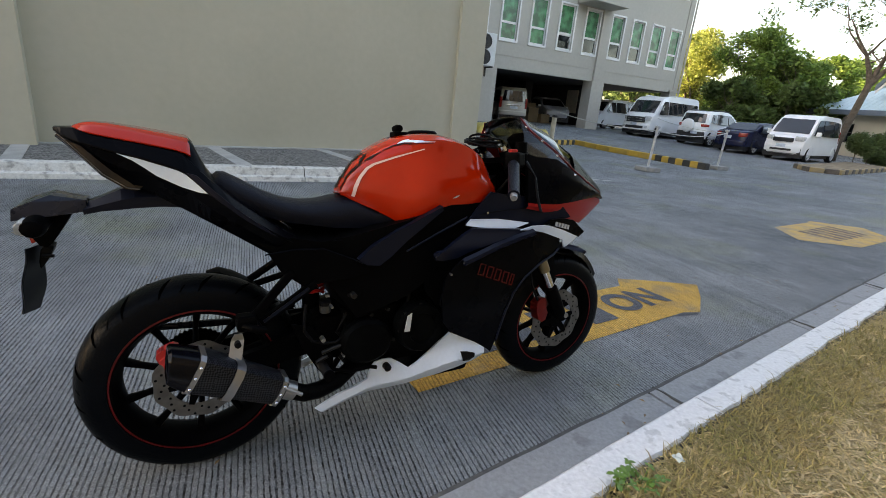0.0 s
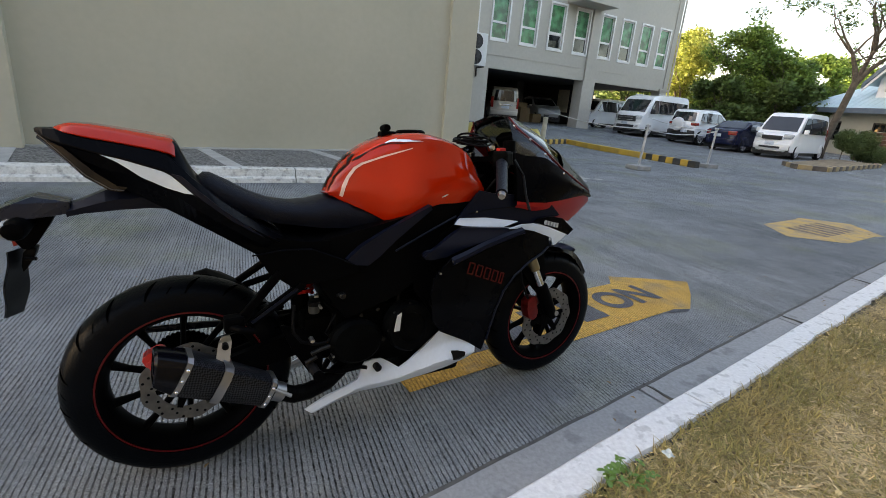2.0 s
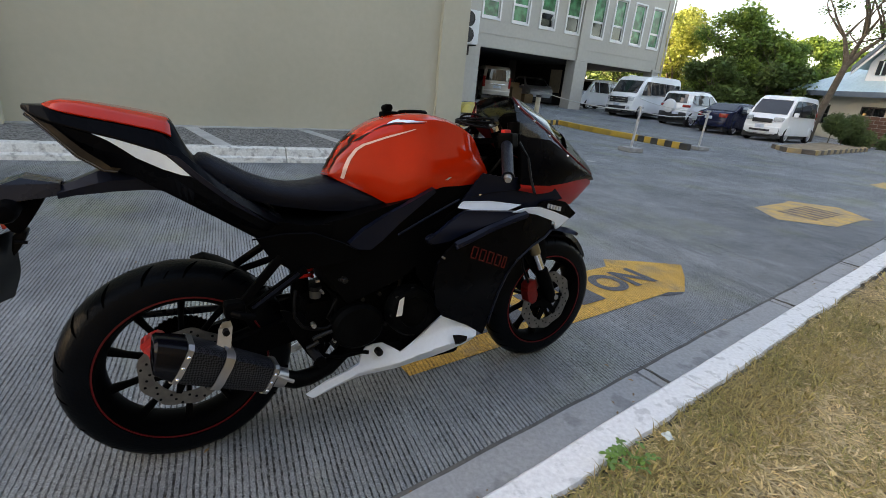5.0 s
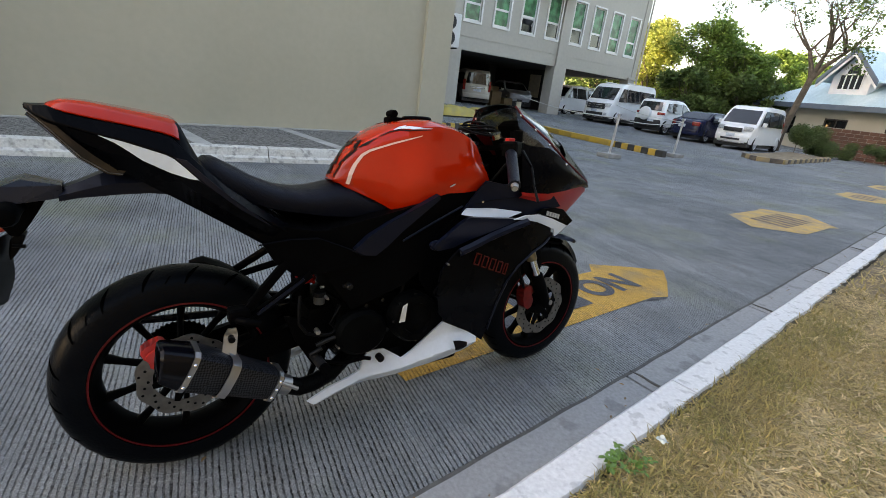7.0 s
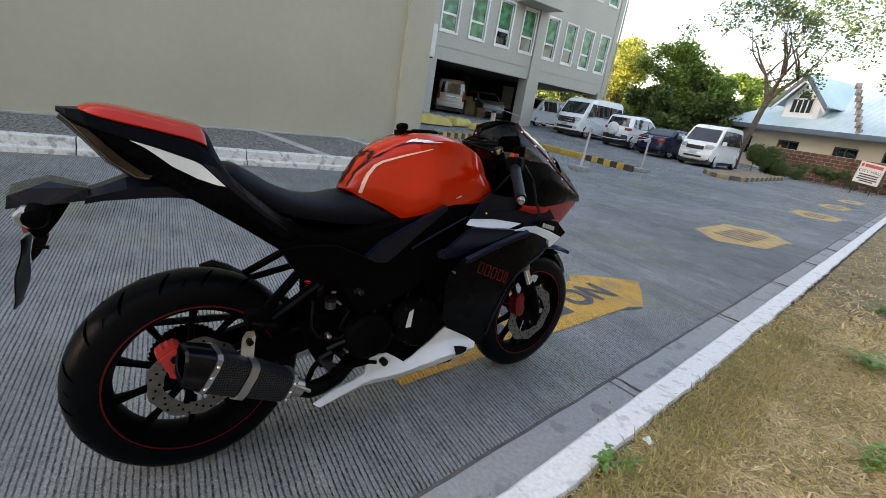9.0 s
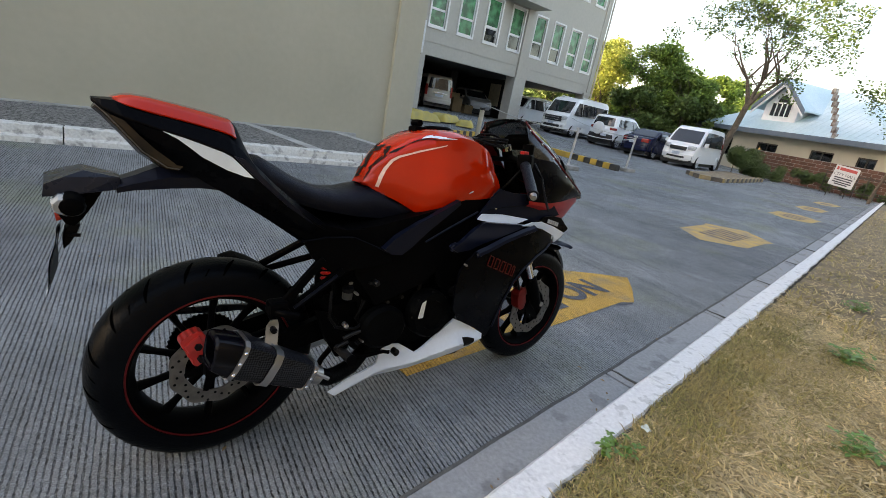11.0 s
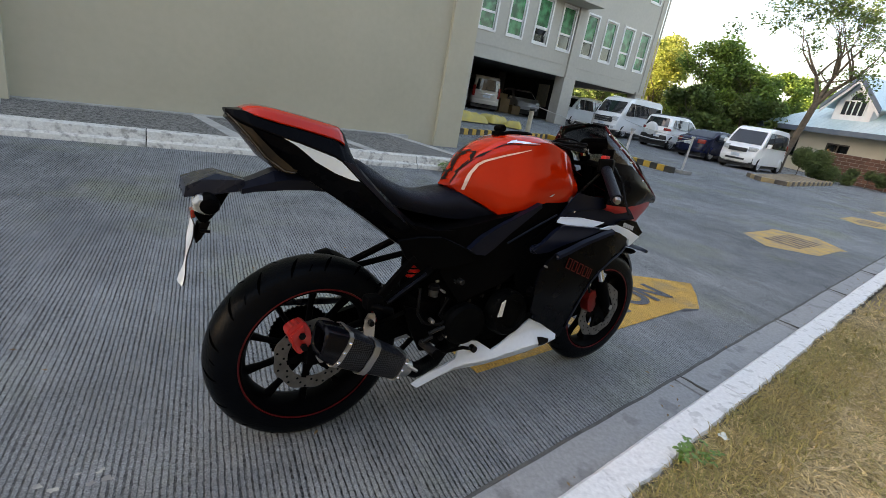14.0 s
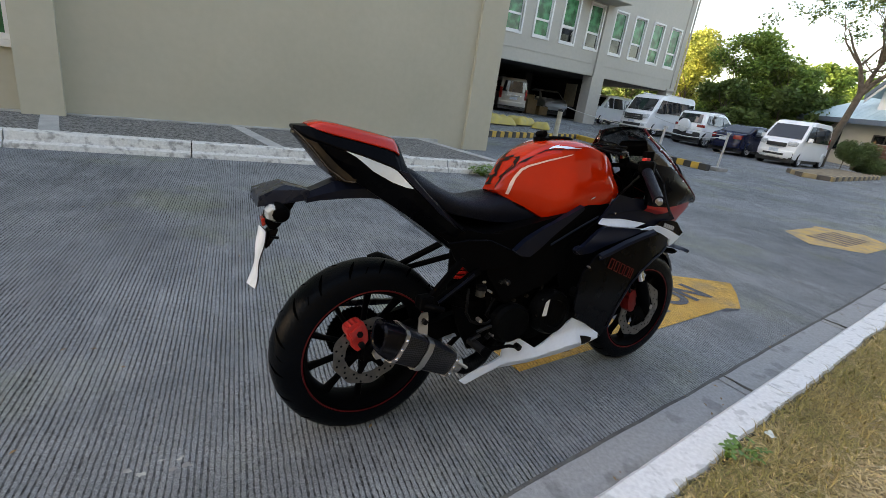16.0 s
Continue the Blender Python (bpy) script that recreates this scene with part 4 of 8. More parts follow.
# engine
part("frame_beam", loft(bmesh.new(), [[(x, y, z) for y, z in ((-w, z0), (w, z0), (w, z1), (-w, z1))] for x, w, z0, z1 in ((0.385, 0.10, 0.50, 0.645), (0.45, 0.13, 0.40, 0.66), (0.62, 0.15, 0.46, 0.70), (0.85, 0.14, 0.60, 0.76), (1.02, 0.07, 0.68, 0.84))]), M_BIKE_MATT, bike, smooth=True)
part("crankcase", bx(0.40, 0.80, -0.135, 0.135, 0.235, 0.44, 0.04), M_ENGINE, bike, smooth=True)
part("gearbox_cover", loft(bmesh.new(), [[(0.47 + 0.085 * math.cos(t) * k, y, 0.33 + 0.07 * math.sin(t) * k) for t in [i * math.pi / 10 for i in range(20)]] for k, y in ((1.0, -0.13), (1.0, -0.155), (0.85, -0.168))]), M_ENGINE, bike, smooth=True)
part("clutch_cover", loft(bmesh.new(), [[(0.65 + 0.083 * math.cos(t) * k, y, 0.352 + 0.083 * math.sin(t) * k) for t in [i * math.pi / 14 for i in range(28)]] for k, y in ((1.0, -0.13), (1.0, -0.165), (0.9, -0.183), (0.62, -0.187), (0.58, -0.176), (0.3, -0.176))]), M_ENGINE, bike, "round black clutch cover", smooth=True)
part("cover_sticker", sl([(0.583, 0.352), (0.596, 0.402), (0.612, 0.41), (0.602, 0.352)], -0.1895, -0.1865), M_STICKER, bike, "small white sticker on the clutch cover")
for k in range(8):
    t = 2 * math.pi * k / 8
    bm = bmesh.new()
    bmesh.ops.create_cone(bm, cap_ends=True, segments=6, radius1=0.006, radius2=0.006, depth=0.01, matrix=Matrix.Translation((0.65 + 0.076 * math.cos(t), -0.17, 0.352 + 0.076 * math.sin(t))) @ Matrix.Rotation(math.pi / 2, 4, "X"))
    part("cover_bolt", bm, M_BOLT, bike)
part("oil_cap", spin(bmesh.new(), [(0, -0.2), (0.016, -0.2), (0.019, -0.175), (0, -0.17)], "y", 12, centre=(0.735, 0, 0.425)), M_BIKE_MATT, bike)
part("cylinder", bx(0.66, 0.80, -0.1, 0.1, 0.40, 0.66, 0.02, m=Matrix.Translation((0.73, 0, 0.5)) @ Matrix.Rotation(radians(18), 4, "Y") @ Matrix.Translation((-0.73, 0, -0.5))), M_ENGINE, bike)
bm = bmesh.new()
for k in range(7):
    z = 0.47 + 0.026 * k
    box(bm, 0.655 + 0.008 * k, 0.815 + 0.008 * k, -0.112, 0.112, z, z + 0.008)
part("cooling_fins", bm, M_ENGINE, bike)
part("radiator", bx(0.88, 0.92, -0.13, 0.13, 0.30, 0.62, 0.01), M_ENGINE, bike)
for k, (pts, r) in enumerate((([(0.40, -0.15, 0.43), (0.37, -0.16, 0.38), (0.40, -0.165, 0.345), (0.46, -0.165, 0.34), (0.5, -0.16, 0.36)], 0.007), ([(0.56, -0.155, 0.36), (0.60, -0.165, 0.44), (0.62, -0.16, 0.52)], 0.006), ([(0.50, -0.15, 0.36), (0.44, -0.16, 0.345), (0.37, -0.17, 0.30)], 0.008))):
    bar("hose", pts, r, M_CABLE)
part("brake_rod", tb([(0.575, -0.175, 0.505), (0.615, -0.178, 0.575)], 0.0035, 8), M_DISC, bike, "thin metal rod")
for x, z in ((0.41, 0.49), (0.46, 0.505), (0.56, 0.46), (0.475, 0.42), (0.53, 0.43), (0.78, 0.52), (0.44, 0.345), (0.50, 0.30), (0.545, 0.33)):
    bm = bmesh.new()
    bmesh.ops.create_cone(bm, cap_ends=True, segments=6, radius1=0.0065, radius2=0.0065, depth=0.012, matrix=Matrix.Translation((x, -0.168, z)) @ Matrix.Rotation(math.pi / 2, 4, "X"))
    part("frame_bolt", bm, M_BOLT, bike)
# rider footrest and brake pedal
for s in (-1, 1):
    part("footrest_plate", sl([(0.24, 0.42), (0.30, 0.40), (0.36, 0.30), (0.35, 0.255), (0.315, 0.26), (0.27, 0.34)], s * 0.14 - 0.006, s * 0.14 + 0.006, 0.003), M_BIKE_MATT, bike)
    part("footrest", tb([(0.315, s * 0.15, 0.292), (0.318, s * 0.235, 0.285)], [0.012, 0.015], 12), M_RUBBER, bike, "ribbed black footrest", smooth=True)
    part("footrest_end", tb([(0.318, s * 0.235, 0.285), (0.318, s * 0.243, 0.284)], 0.016, 12), M_BIKE_MATT, bike)
part("brake_pedal", tb([(0.32, -0.155, 0.275), (0.40, -0.175, 0.255), (0.46, -0.185, 0.262), (0.475, -0.2, 0.262)], 0.006, 8), M_BIKE_MATT, bike, smooth=True)
bar("side_stand", [(0.47, 0.10, 0.22), (0.43, 0.18, 0.10), (0.40, 0.222, -0.022)], 0.011)
part("stand_foot", bx(0.37, 0.43, 0.205, 0.245, -0.036, -0.027, 0.003), M_BIKE_MATT, bike)




# seat, tail and tank --------------------------------------------
def interp(tab, x):
    if x <= tab[0][0]:
        return tab[0][1]
    for (a, va), (b, vb) in zip(tab, tab[1:]):
        if x <= b:
            t = (x - a) / (b - a)
            return va + (vb - va) * t
    return tab[-1][1]


def hump(x, top, bot, wid, shape):
    zt, zb, w = interp(top, x), interp(bot, x), interp(wid, x)
    half = [(u * w, zb + (zt - zb) * v) for u, v in shape]
    return [(x, y, z) for y, z in half] + [(x, -y, z) for y, z in half[::-1] if abs(y) > 1e-6]


SEAT_SHAPE = [(0, 1.0), (-0.35, 0.985), (-0.62, 0.92), (-0.86, 0.76), (-0.98, 0.55), (-1.0, 0.3), (-0.94, 0.0), (0, 0.0)]
seat_top = [(0.075, 0.838), (0.085, 0.850), (0.10, 0.854), (0.14, 0.834), (0.197, 0.801), (0.258, 0.777), (0.323, 0.767), (0.374, 0.770), (0.42, 0.780), (0.46, 0.785), (0.52, 0.76), (0.62, 0.71)]
seat_bot = [(0.075, 0.80), (0.10, 0.77), (0.141, 0.742), (0.258, 0.708), (0.387, 0.686), (0.493, 0.680), (0.62, 0.69)]
seat_w = [(0.075, 0.09), (0.1, 0.108), (0.25, 0.122), (0.4, 0.118), (0.5, 0.130), (0.6, 0.155)]
part("seat", loft(bmesh.new(), [hump(0.075 + 0.53 * i / 34, seat_top, seat_bot, seat_w, SEAT_SHAPE) for i in range(35)]), M_SEAT, bike, "black vinyl rider's seat", smooth=True)

TANK_SHAPE = [(0, 1.0), (-0.2, 0.998), (-0.42, 0.982), (-0.62, 0.945), (-0.755, 0.885), (-0.805, 0.75), (-0.875, 0.59), (-0.985, 0.43), (-1.0, 0.28), (-0.98, 0.12), (-0.92, 0.0), (0, 0.0)]
tank_top = [(0.432, 0.795), (0.445, 0.822), (0.465, 0.852), (0.50, 0.893), (0.54, 0.925), (0.58, 0.948), (0.63, 0.966), (0.68, 0.975), (0.73, 0.978), (0.79, 0.970), (0.85, 0.950), (0.89, 0.925), (0.925, 0.880), (0.94, 0.84)]
tank_bot = [(0.432, 0.787), (0.46, 0.768), (0.53, 0.733), (0.60, 0.690), (0.635, 0.712), (0.68, 0.736), (0.75, 0.752), (0.88, 0.752), (0.94, 0.77)]
tank_w = [(0.432, 0.036), (0.455, 0.056), (0.50, 0.086), (0.56, 0.124), (0.62, 0.160), (0.70, 0.196), (0.78, 0.19), (0.86, 0.178), (0.91, 0.162), (0.94, 0.14)]


def evened(tab, width=0.035):
    """The same line with its corners rounded off."""
    x0, x1 = tab[0][0], tab[-1][0]
    out = []
    for i in range(81):
        x = x0 + (x1 - x0) * i / 80
        h = min(width, x - x0, x1 - x)
        out.append((x, sum(interp(tab, x + h * k / 4) for k in range(-4, 5)) / 9))
    return out


tank_top, tank_w = evened(tank_top, 0.02), evened(tank_w, 0.05)


def tank_sec(x):
    return hump(x, tank_top, tank_bot, tank_w, TANK_SHAPE)


fuel_tank = part("fuel_tank", loft(bmesh.new(), [tank_sec(0.432 + 0.508 * i / 64) for i in range(65)]), M_RED, bike, "glossy orange-red fuel tank", smooth=True)
for v in fuel_tank.data.vertices:  # knee recess pressed into the side
    d = math.exp(-(((v.co.x - 0.745) / 0.12) ** 2 + ((v.co.z - 0.835) / 0.075) ** 2))
    v.co.y -= math.copysign(0.022 * d, v.co.y) if abs(v.co.y) > 0.1 else 0


part("filler_cap", spin(bmesh.new(), [(0, 0.96), (0.05, 0.96), (0.05, 0.981), (0.044, 0.986), (0, 0.986)], "z", 28, centre=(0.735, 0, 0)), M_BIKE_MATT, bike, "black fuel filler cap", smooth=True)
cam_mount = part("mount_base", bx(0.625, 0.675, -0.02, 0.02, 0.962, 0.980, 0.005), M_BIKE_MATT, bike, "small black clip mount on the tank")
part("mount_knob", spin(bmesh.new(), [(0, -0.02), (0.011, -0.02), (0.013, 0.0), (0.011, 0.02), (0, 0.02)], "y", 14, centre=(0.645, 0, 0.99)), M_BIKE_MATT, cam_mount, smooth=True)

# front cowl: upper edge, waist line and lower edge of its side, and the screen's crown, each from rear to nose
C_EDGE = [(1.09, 0.105, 1.035), (1.11, 0.13, 0.995), (1.213, 0.150, 0.925), (1.29, 0.165, 0.860), (1.386, 0.150, 0.812), (1.466, 0.125, 0.780), (1.516, 0.085, 0.760)]
C_WAIST = [(1.06, 0.19, 0.755), (1.10, 0.19, 0.75), (1.20, 0.18, 0.745), (1.287, 0.165, 0.75), (1.382, 0.135, 0.757), (1.471, 0.10, 0.760), (1.54, 0.06, 0.750)]
C_LOW = [(1.06, 0.18, 0.735), (1.10, 0.18, 0.728), (1.18, 0.165, 0.712), (1.285, 0.135, 0.688), (1.395, 0.095, 0.663), (1.475, 0.065, 0.690), (1.562, 0.03, 0.722)]
C_CROWN = [(1.095, 1.048), (1.17, 1.046), (1.28, 0.998), (1.37, 0.940), (1.46, 0.872), (1.54, 0.808), (1.58, 0.772)]


def screen_sec(e, c, grow=0.0):
    return [(e[0] + (c[0] - e[0]) * (1 - u * u), (e[1] + grow) * u, e[2] + (c[1] + grow - e[2]) * (1 - abs(u) ** 2.0)) for u in [-1 + k / 6 for k in range(13)]]


for s in (1, -1):
    bm = bmesh.new()
    rows = []
    for (e, m), cut in zip(zip(C_EDGE, C_WAIST), (0.42, 0.36, 0.14, 0.0, 0.0, 0.0, 0.0)):
        rows.append([[(e[0] + (m[0] - e[0]) * t, -s * (e[1] + (m[1] - e[1]) * t + 0.016 * math.sin(math.pi * t)), e[2] + (m[2] - e[2]) * t) for t in [a + (b - a) * k / 4 for k in range(5)]] for a, b in ((0, cut), (cut, 1))])
    glass_bm = bmesh.new()
    loft(glass_bm, [r[0] for r in rows[:4]], closed=False)
    part("screen_side", glass_bm, M_SCREEN, bike, "smoked side of the windscreen", smooth=True)
    loft(bm, [r[1] for r in rows], closed=False)
    part("cowl_side", bm, M_BIKE_BLACK, bike, "satin black side of the front cowl", smooth=True)
    bm = bmesh.new()
    loft(bm, [[(m[0], -s * m[1], m[2]), ((m[0] + b[0]) / 2 + 0.002, -s * ((m[1] + b[1]) / 2 + 0.006), (m[2] + b[2]) / 2), (b[0], -s * b[1], b[2])] for m, b in zip(C_WAIST, C_LOW)], closed=False)
    part("cowl_lower", bm, M_DARKRED, bike, "deep red lower edge of the front cowl", smooth=True)
    bm = bmesh.new()
    loft(bm, [[(e[0], -s * (e[1] - 0.006), e[2] - 0.002), (e[0] + 0.004, -s * (e[1] + 0.002), e[2] - (0.05 if s < 0 else 0.012))] for e in C_EDGE[:5]], closed=False)
    part("cowl_inner", bm, M_RIM_RED, bike, "deep red inner edge of the cowl", smooth=True)
    bm = bmesh.new()
    loft(bm, [[(r[1][0][0], r[1][0][1] + s * 0.008, r[1][0][2] - 0.004), (m[0], -s * (m[1] - 0.012), m[2])] for r, m in zip(rows[:6], C_WAIST[:6])], closed=False)
    part("cowl_lining", bm, M_BIKE_MATT, bike, smooth=True)
bm = bmesh.new()
loft(bm, [[(b[0], -b[1], b[2]), (b[0] + 0.01, 0, b[2] + 0.006), (b[0], b[1], b[2])] for b in C_LOW], closed=False)
part("cowl_chin", bm, M_BIKE_MATT, bike, smooth=True)
bm = bmesh.new()
loft(bm, [[(1.516, -0.085, 0.760), (1.58, 0, 0.772), (1.516, 0.085, 0.760)], [(1.54, -0.06, 0.750), (1.592, 0, 0.750), (1.54, 0.06, 0.750)], [(1.562, -0.03, 0.722), (1.59, 0, 0.722), (1.562, 0.03, 0.722)]], closed=False)
part("cowl_beak", bm, M_DARKRED, bike, "deep red tip of the nose", smooth=True)
bm = bmesh.new()
loft(bm, [screen_sec(e, c) for e, c in zip(C_EDGE[:4], C_CROWN[:4])], closed=False)
nose = bmesh.new()
loft(nose, [screen_sec(e, c, 0.003) for e, c in zip(C_EDGE[3:], C_CROWN[3:])], closed=False)
part("cowl_nose", nose, M_BIKE_BLACK, bike, "gloss black nose of the front cowl", smooth=True)
screen = part("windscreen", bm, M_SCREEN, bike, "smoked transparent windscreen", smooth=True)
mod = screen.modifiers.new("thickness", "SOLIDIFY")
mod.thickness = 0.003
for s in (-1, 1):
    for e in ((1.103, 0.122, 1.005), (1.155, 0.143, 0.960), (1.215, 0.155, 0.912), (1.29, 0.170, 0.846)):
        bm = bmesh.new()
        bmesh.ops.create_uvsphere(bm, u_segments=10, v_segments=6, radius=0.0052, matrix=Matrix.Translation((e[0], s * e[1], e[2])))
        part("screen_bolt", bm, M_CHROME, screen, smooth=True)
    part("screen_edge", tb([(x, s * (y + 0.001), z + 0.001) for x, y, z in C_EDGE], 0.0032, 6), M_RIM_RED, screen, "dark red edging strip", smooth=True)
part("head_light", loft(bmesh.new(), [[(x, y, z) for y, z in ((-w, 0.75), (-w * 0.8, 0.79), (w * 0.8, 0.79), (w, 0.75), (w * 0.5, 0.71), (-w * 0.5, 0.71))] for x, w in ((1.40, 0.075), (1.49, 0.045), (1.545, 0.013))]), M_LAMP_CLEAR, bike, smooth=True)
part("instrument_panel", bx(1.12, 1.165, -0.08, 0.08, 0.90, 0.955, 0.012, m=Matrix.Translation((0.07, 0, 0)) @ Matrix.Translation((1.07, 0, 0.93)) @ Matrix.Rotation(radians(-35), 4, "Y") @ Matrix.Translation((-1.07, 0, -0.93))), M_BIKE_MATT, bike)

# front end: forks, clip-ons, controls
fork_top, fork_bot = Vector((1.03, 0, 0.93)), Vector((1.325, 0, 0.285))
for s in (-1, 1):
    o = Vector((0, s * 0.092, 0))
    d = fork_bot - fork_top
    part("fork_tube", tb([fork_top + o, fork_top + o + d * 0.46], 0.0205, 16), M_BIKE_MATT, bike, smooth=True)
    part("fork_stanchion", tb([fork_top + o + d * 0.45, fork_top + o + d * 0.72], 0.0215, 16), M_GOLD, bike, "gold upside-down fork tube", smooth=True)
    part("fork_slider", tb([fork_top + o + d * 0.70, fork_top + o + d * 0.74, fork_top + o + d * 0.84], [0.017, 0.017, 0.017], 14), M_CHROME, bike, smooth=True)
    part("fork_foot", tb([fork_top + o + d * 0.83, fork_top + o + d * 0.9, fork_bot + o, fork_bot + o + Vector((0.02, 0, -0.03))], [0.026, 0.028, 0.026, 0.018], 14), M_BIKE_MATT, bike, smooth=True)
    part("fork_cap", tb([fork_top + o, fork_top + o - d.normalized() * 0.018], 0.02, 12), M_CHROME, bike)
    h0 = fork_top + o + Vector((0.012, 0, -0.03))
    h1 = Vector((0.980, s * 0.215, 0.887))
    h2 = Vector((0.866, s * 0.362, 0.790))
    part("clip_on", tb([h0, h0 + Vector((0.0, s * 0.03, -0.003)), h1, h2], 0.011, 12), M_BIKE_MATT, bike, smooth=True)
    g = part("hand_grip", tb([h1 + (h2 - h1) * 0.12, h1 + (h2 - h1) * 0.18, h1 + (h2 - h1) * 0.9, h2], [0.019, 0.0175, 0.0165, 0.018], 14), M_SEAT, bike, "black rubber hand grip", smooth=True)
    part("bar_end", tb([h2, h2 + (h2 - h1).normalized() * 0.014], [0.012, 0.009], 12), M_STEEL, g, "steel bar end", smooth=True)
    part("switch_housing", bx(-0.022, 0.028, -0.026, 0.026, -0.02, 0.026, 0.008, m=Matrix.Translation(h1 + Vector((0, s * 0.0, 0.002))) @ Matrix.Rotation(s * radians(62), 4, "Z")), M_BIKE_MATT, bike)
    if s < 0:
        part("kill_switch", bx(-0.012, 0.012, -0.01, 0.01, 0.0, 0.014, 0.003, m=Matrix.Translation(h1 + Vector((0.0, 0.005, 0.024)))), M_RED_ANOD, bike, "red engine stop switch")
    part("lever", tb([h1 + Vector((0.05, s * 0.0, 0.0)), h1 + Vector((0.055, s * 0.04, -0.05)), h1 + Vector((0.035, s * 0.075, -0.105)), h1 + Vector((0.02, s * 0.11, -0.150))], [0.0058, 0.0044, 0.0038, 0.0045], 8), M_CABLE, bike, "thin black hand lever", smooth=True)
part("top_yoke", loft(bmesh.new(), [[(x, y, z) for y, z in ((-w, 0.888), (w, 0.888), (w, 0.905), (-w, 0.905))] for x, w in ((0.985, 0.05), (1.01, 0.115), (1.05, 0.12), (1.07, 0.09))]), M_BIKE_MATT, bike)
part("steering_nut", spin(bmesh.new(), [(0, 0.905), (0.017, 0.905), (0.017, 0.92), (0, 0.92)], "z", 6, centre=(1.0, 0, 0)), M_CHROME, bike)
part("ignition_lock", spin(bmesh.new(), [(0, 0.9), (0.022, 0.9), (0.022, 0.922), (0, 0.925)], "z", 16, centre=(0.955, 0, 0)), M_CHROME, bike)
rngc = random.Random(3)
for k in range(7):  # loosely coiled cable on the yoke
    bm = bmesh.new()
    cx, cy, r = 0.975 + rngc.uniform(-0.012, 0.012), -0.045 + rngc.uniform(-0.015, 0.015), rngc.uniform(0.042, 0.064)
    tilt, ph = rngc.uniform(-0.5, 0.5), rngc.uniform(0, 6)
    pts = [(cx + 0.75 * r * math.cos(t), cy + r * math.sin(t), 0.945 + tilt * r * math.cos(t + ph) + 0.006 * k * 0.5) for t in [i * 0.35 for i in range(20)]]
    tube(bm, pts, 0.0035, 6)
    part("coiled_cable", bm, M_CABLE, bike, smooth=True)
for k, pts in enumerate((((1.0, -0.2, 0.86), (0.96, -0.17, 0.80), (0.95, -0.12, 0.75), (1.0, -0.08, 0.70)), ((0.99, -0.22, 0.885), (1.05, -0.2, 0.92), (1.09, -0.13, 0.90), (1.1, -0.09, 0.83)), ((0.99, 0.22, 0.885), (1.05, 0.2, 0.93), (1.09, 0.1, 0.90)))):
    bar("control_cable", pts, 0.0045, M_CABLE)
part("master_cylinder", bx(1.0, 1.05, -0.2, -0.165, 0.885, 0.915, 0.006), M_BIKE_MATT, bike)
part("fluid_cup", spin(bmesh.new(), [(0, 0.915), (0.02, 0.915), (0.021, 0.95), (0, 0.952)], "z", 16, centre=(1.045, -0.17, 0)), M_BIKE_MATT, bike, smooth=True)
# front mudguard, caliper
bm = bmesh.new()
secs = []
for k in range(12):
    a = radians(28 + 118 * k / 11)
    w = 0.062 * (0.65 + 0.35 * math.sin(math.pi * k / 11))
    secs.append([(WB + (RF + r) * math.cos(a), y, RF + (RF + r) * math.sin(a)) for y, r in ((-w, -0.015), (-w * 0.75, 0.012), (0, 0.022), (w * 0.75, 0.012), (w, -0.015), (w * 0.7, 0.004), (0, 0.014), (-w * 0.7, 0.004))])
loft(bm, secs)
part("front_mudguard", bm, M_BIKE_BLACK, bike, "gloss black front mudguard", smooth=True)
mirror_part("mudguard_bracket", lambda: sl([(1.16, 0.50), (1.20, 0.56), (1.30, 0.54), (1.32, 0.44), (1.27, 0.36), (1.235, 0.40)], -0.076, -0.068, 0.002), M_BIKE_MATT, "", True)
part("front_caliper", sl([(1.215, 0.27), (1.205, 0.31), (1.212, 0.318), (1.206, 0.335), (1.225, 0.352), (1.25, 0.355), (1.262, 0.33), (1.252, 0.318), (1.266, 0.29), (1.255, 0.262), (1.235, 0.255)], -0.092, -0.05, 0.003), M_CALIPER, bike, "red front brake caliper", smooth=True)
bar("front_brake_hose", [(1.21, -0.09, 0.35), (1.17, -0.1, 0.42), (1.14, -0.11, 0.55), (1.1, -0.1, 0.7)], 0.005, M_CABLE)
part("front_axle", tb([(WB, -0.115, RF), (WB, 0.115, RF)], 0.011, 12), M_STEEL, bike)
for s in (-1, 1):
    fs = part("front_signal", loft(bmesh.new(), [[(x + a * 0.022 * q, s * y, 0.548 + b * 0.012 * q) for a, b in ((-1, 0), (0, 1), (1, 0), (0, -1))] for x, y, q in ((1.275, 0.12, 0.4), (1.29, 0.15, 1.0), (1.30, 0.18, 1.0), (1.305, 0.192, 0.5))]), M_BIKE_MATT, bike, smooth=True)

# the body leans less than the frame it was drawn in; its parts are scaled about the camera's place to fit the view
FIT_BACK = pose(0, 0, 0, 1.5, 0, 0) @ pose(0, 0, 0, 0, 0, 0.48) @ pose(0, 0, 0, -8.9, 0, 0)
VIEW_SCALES = {
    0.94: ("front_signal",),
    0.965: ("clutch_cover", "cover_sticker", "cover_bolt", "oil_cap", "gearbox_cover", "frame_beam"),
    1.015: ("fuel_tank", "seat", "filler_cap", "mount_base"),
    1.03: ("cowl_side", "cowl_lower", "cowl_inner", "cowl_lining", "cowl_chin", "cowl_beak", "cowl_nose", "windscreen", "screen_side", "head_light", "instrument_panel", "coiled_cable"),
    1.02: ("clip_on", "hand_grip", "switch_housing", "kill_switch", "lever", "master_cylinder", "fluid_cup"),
}
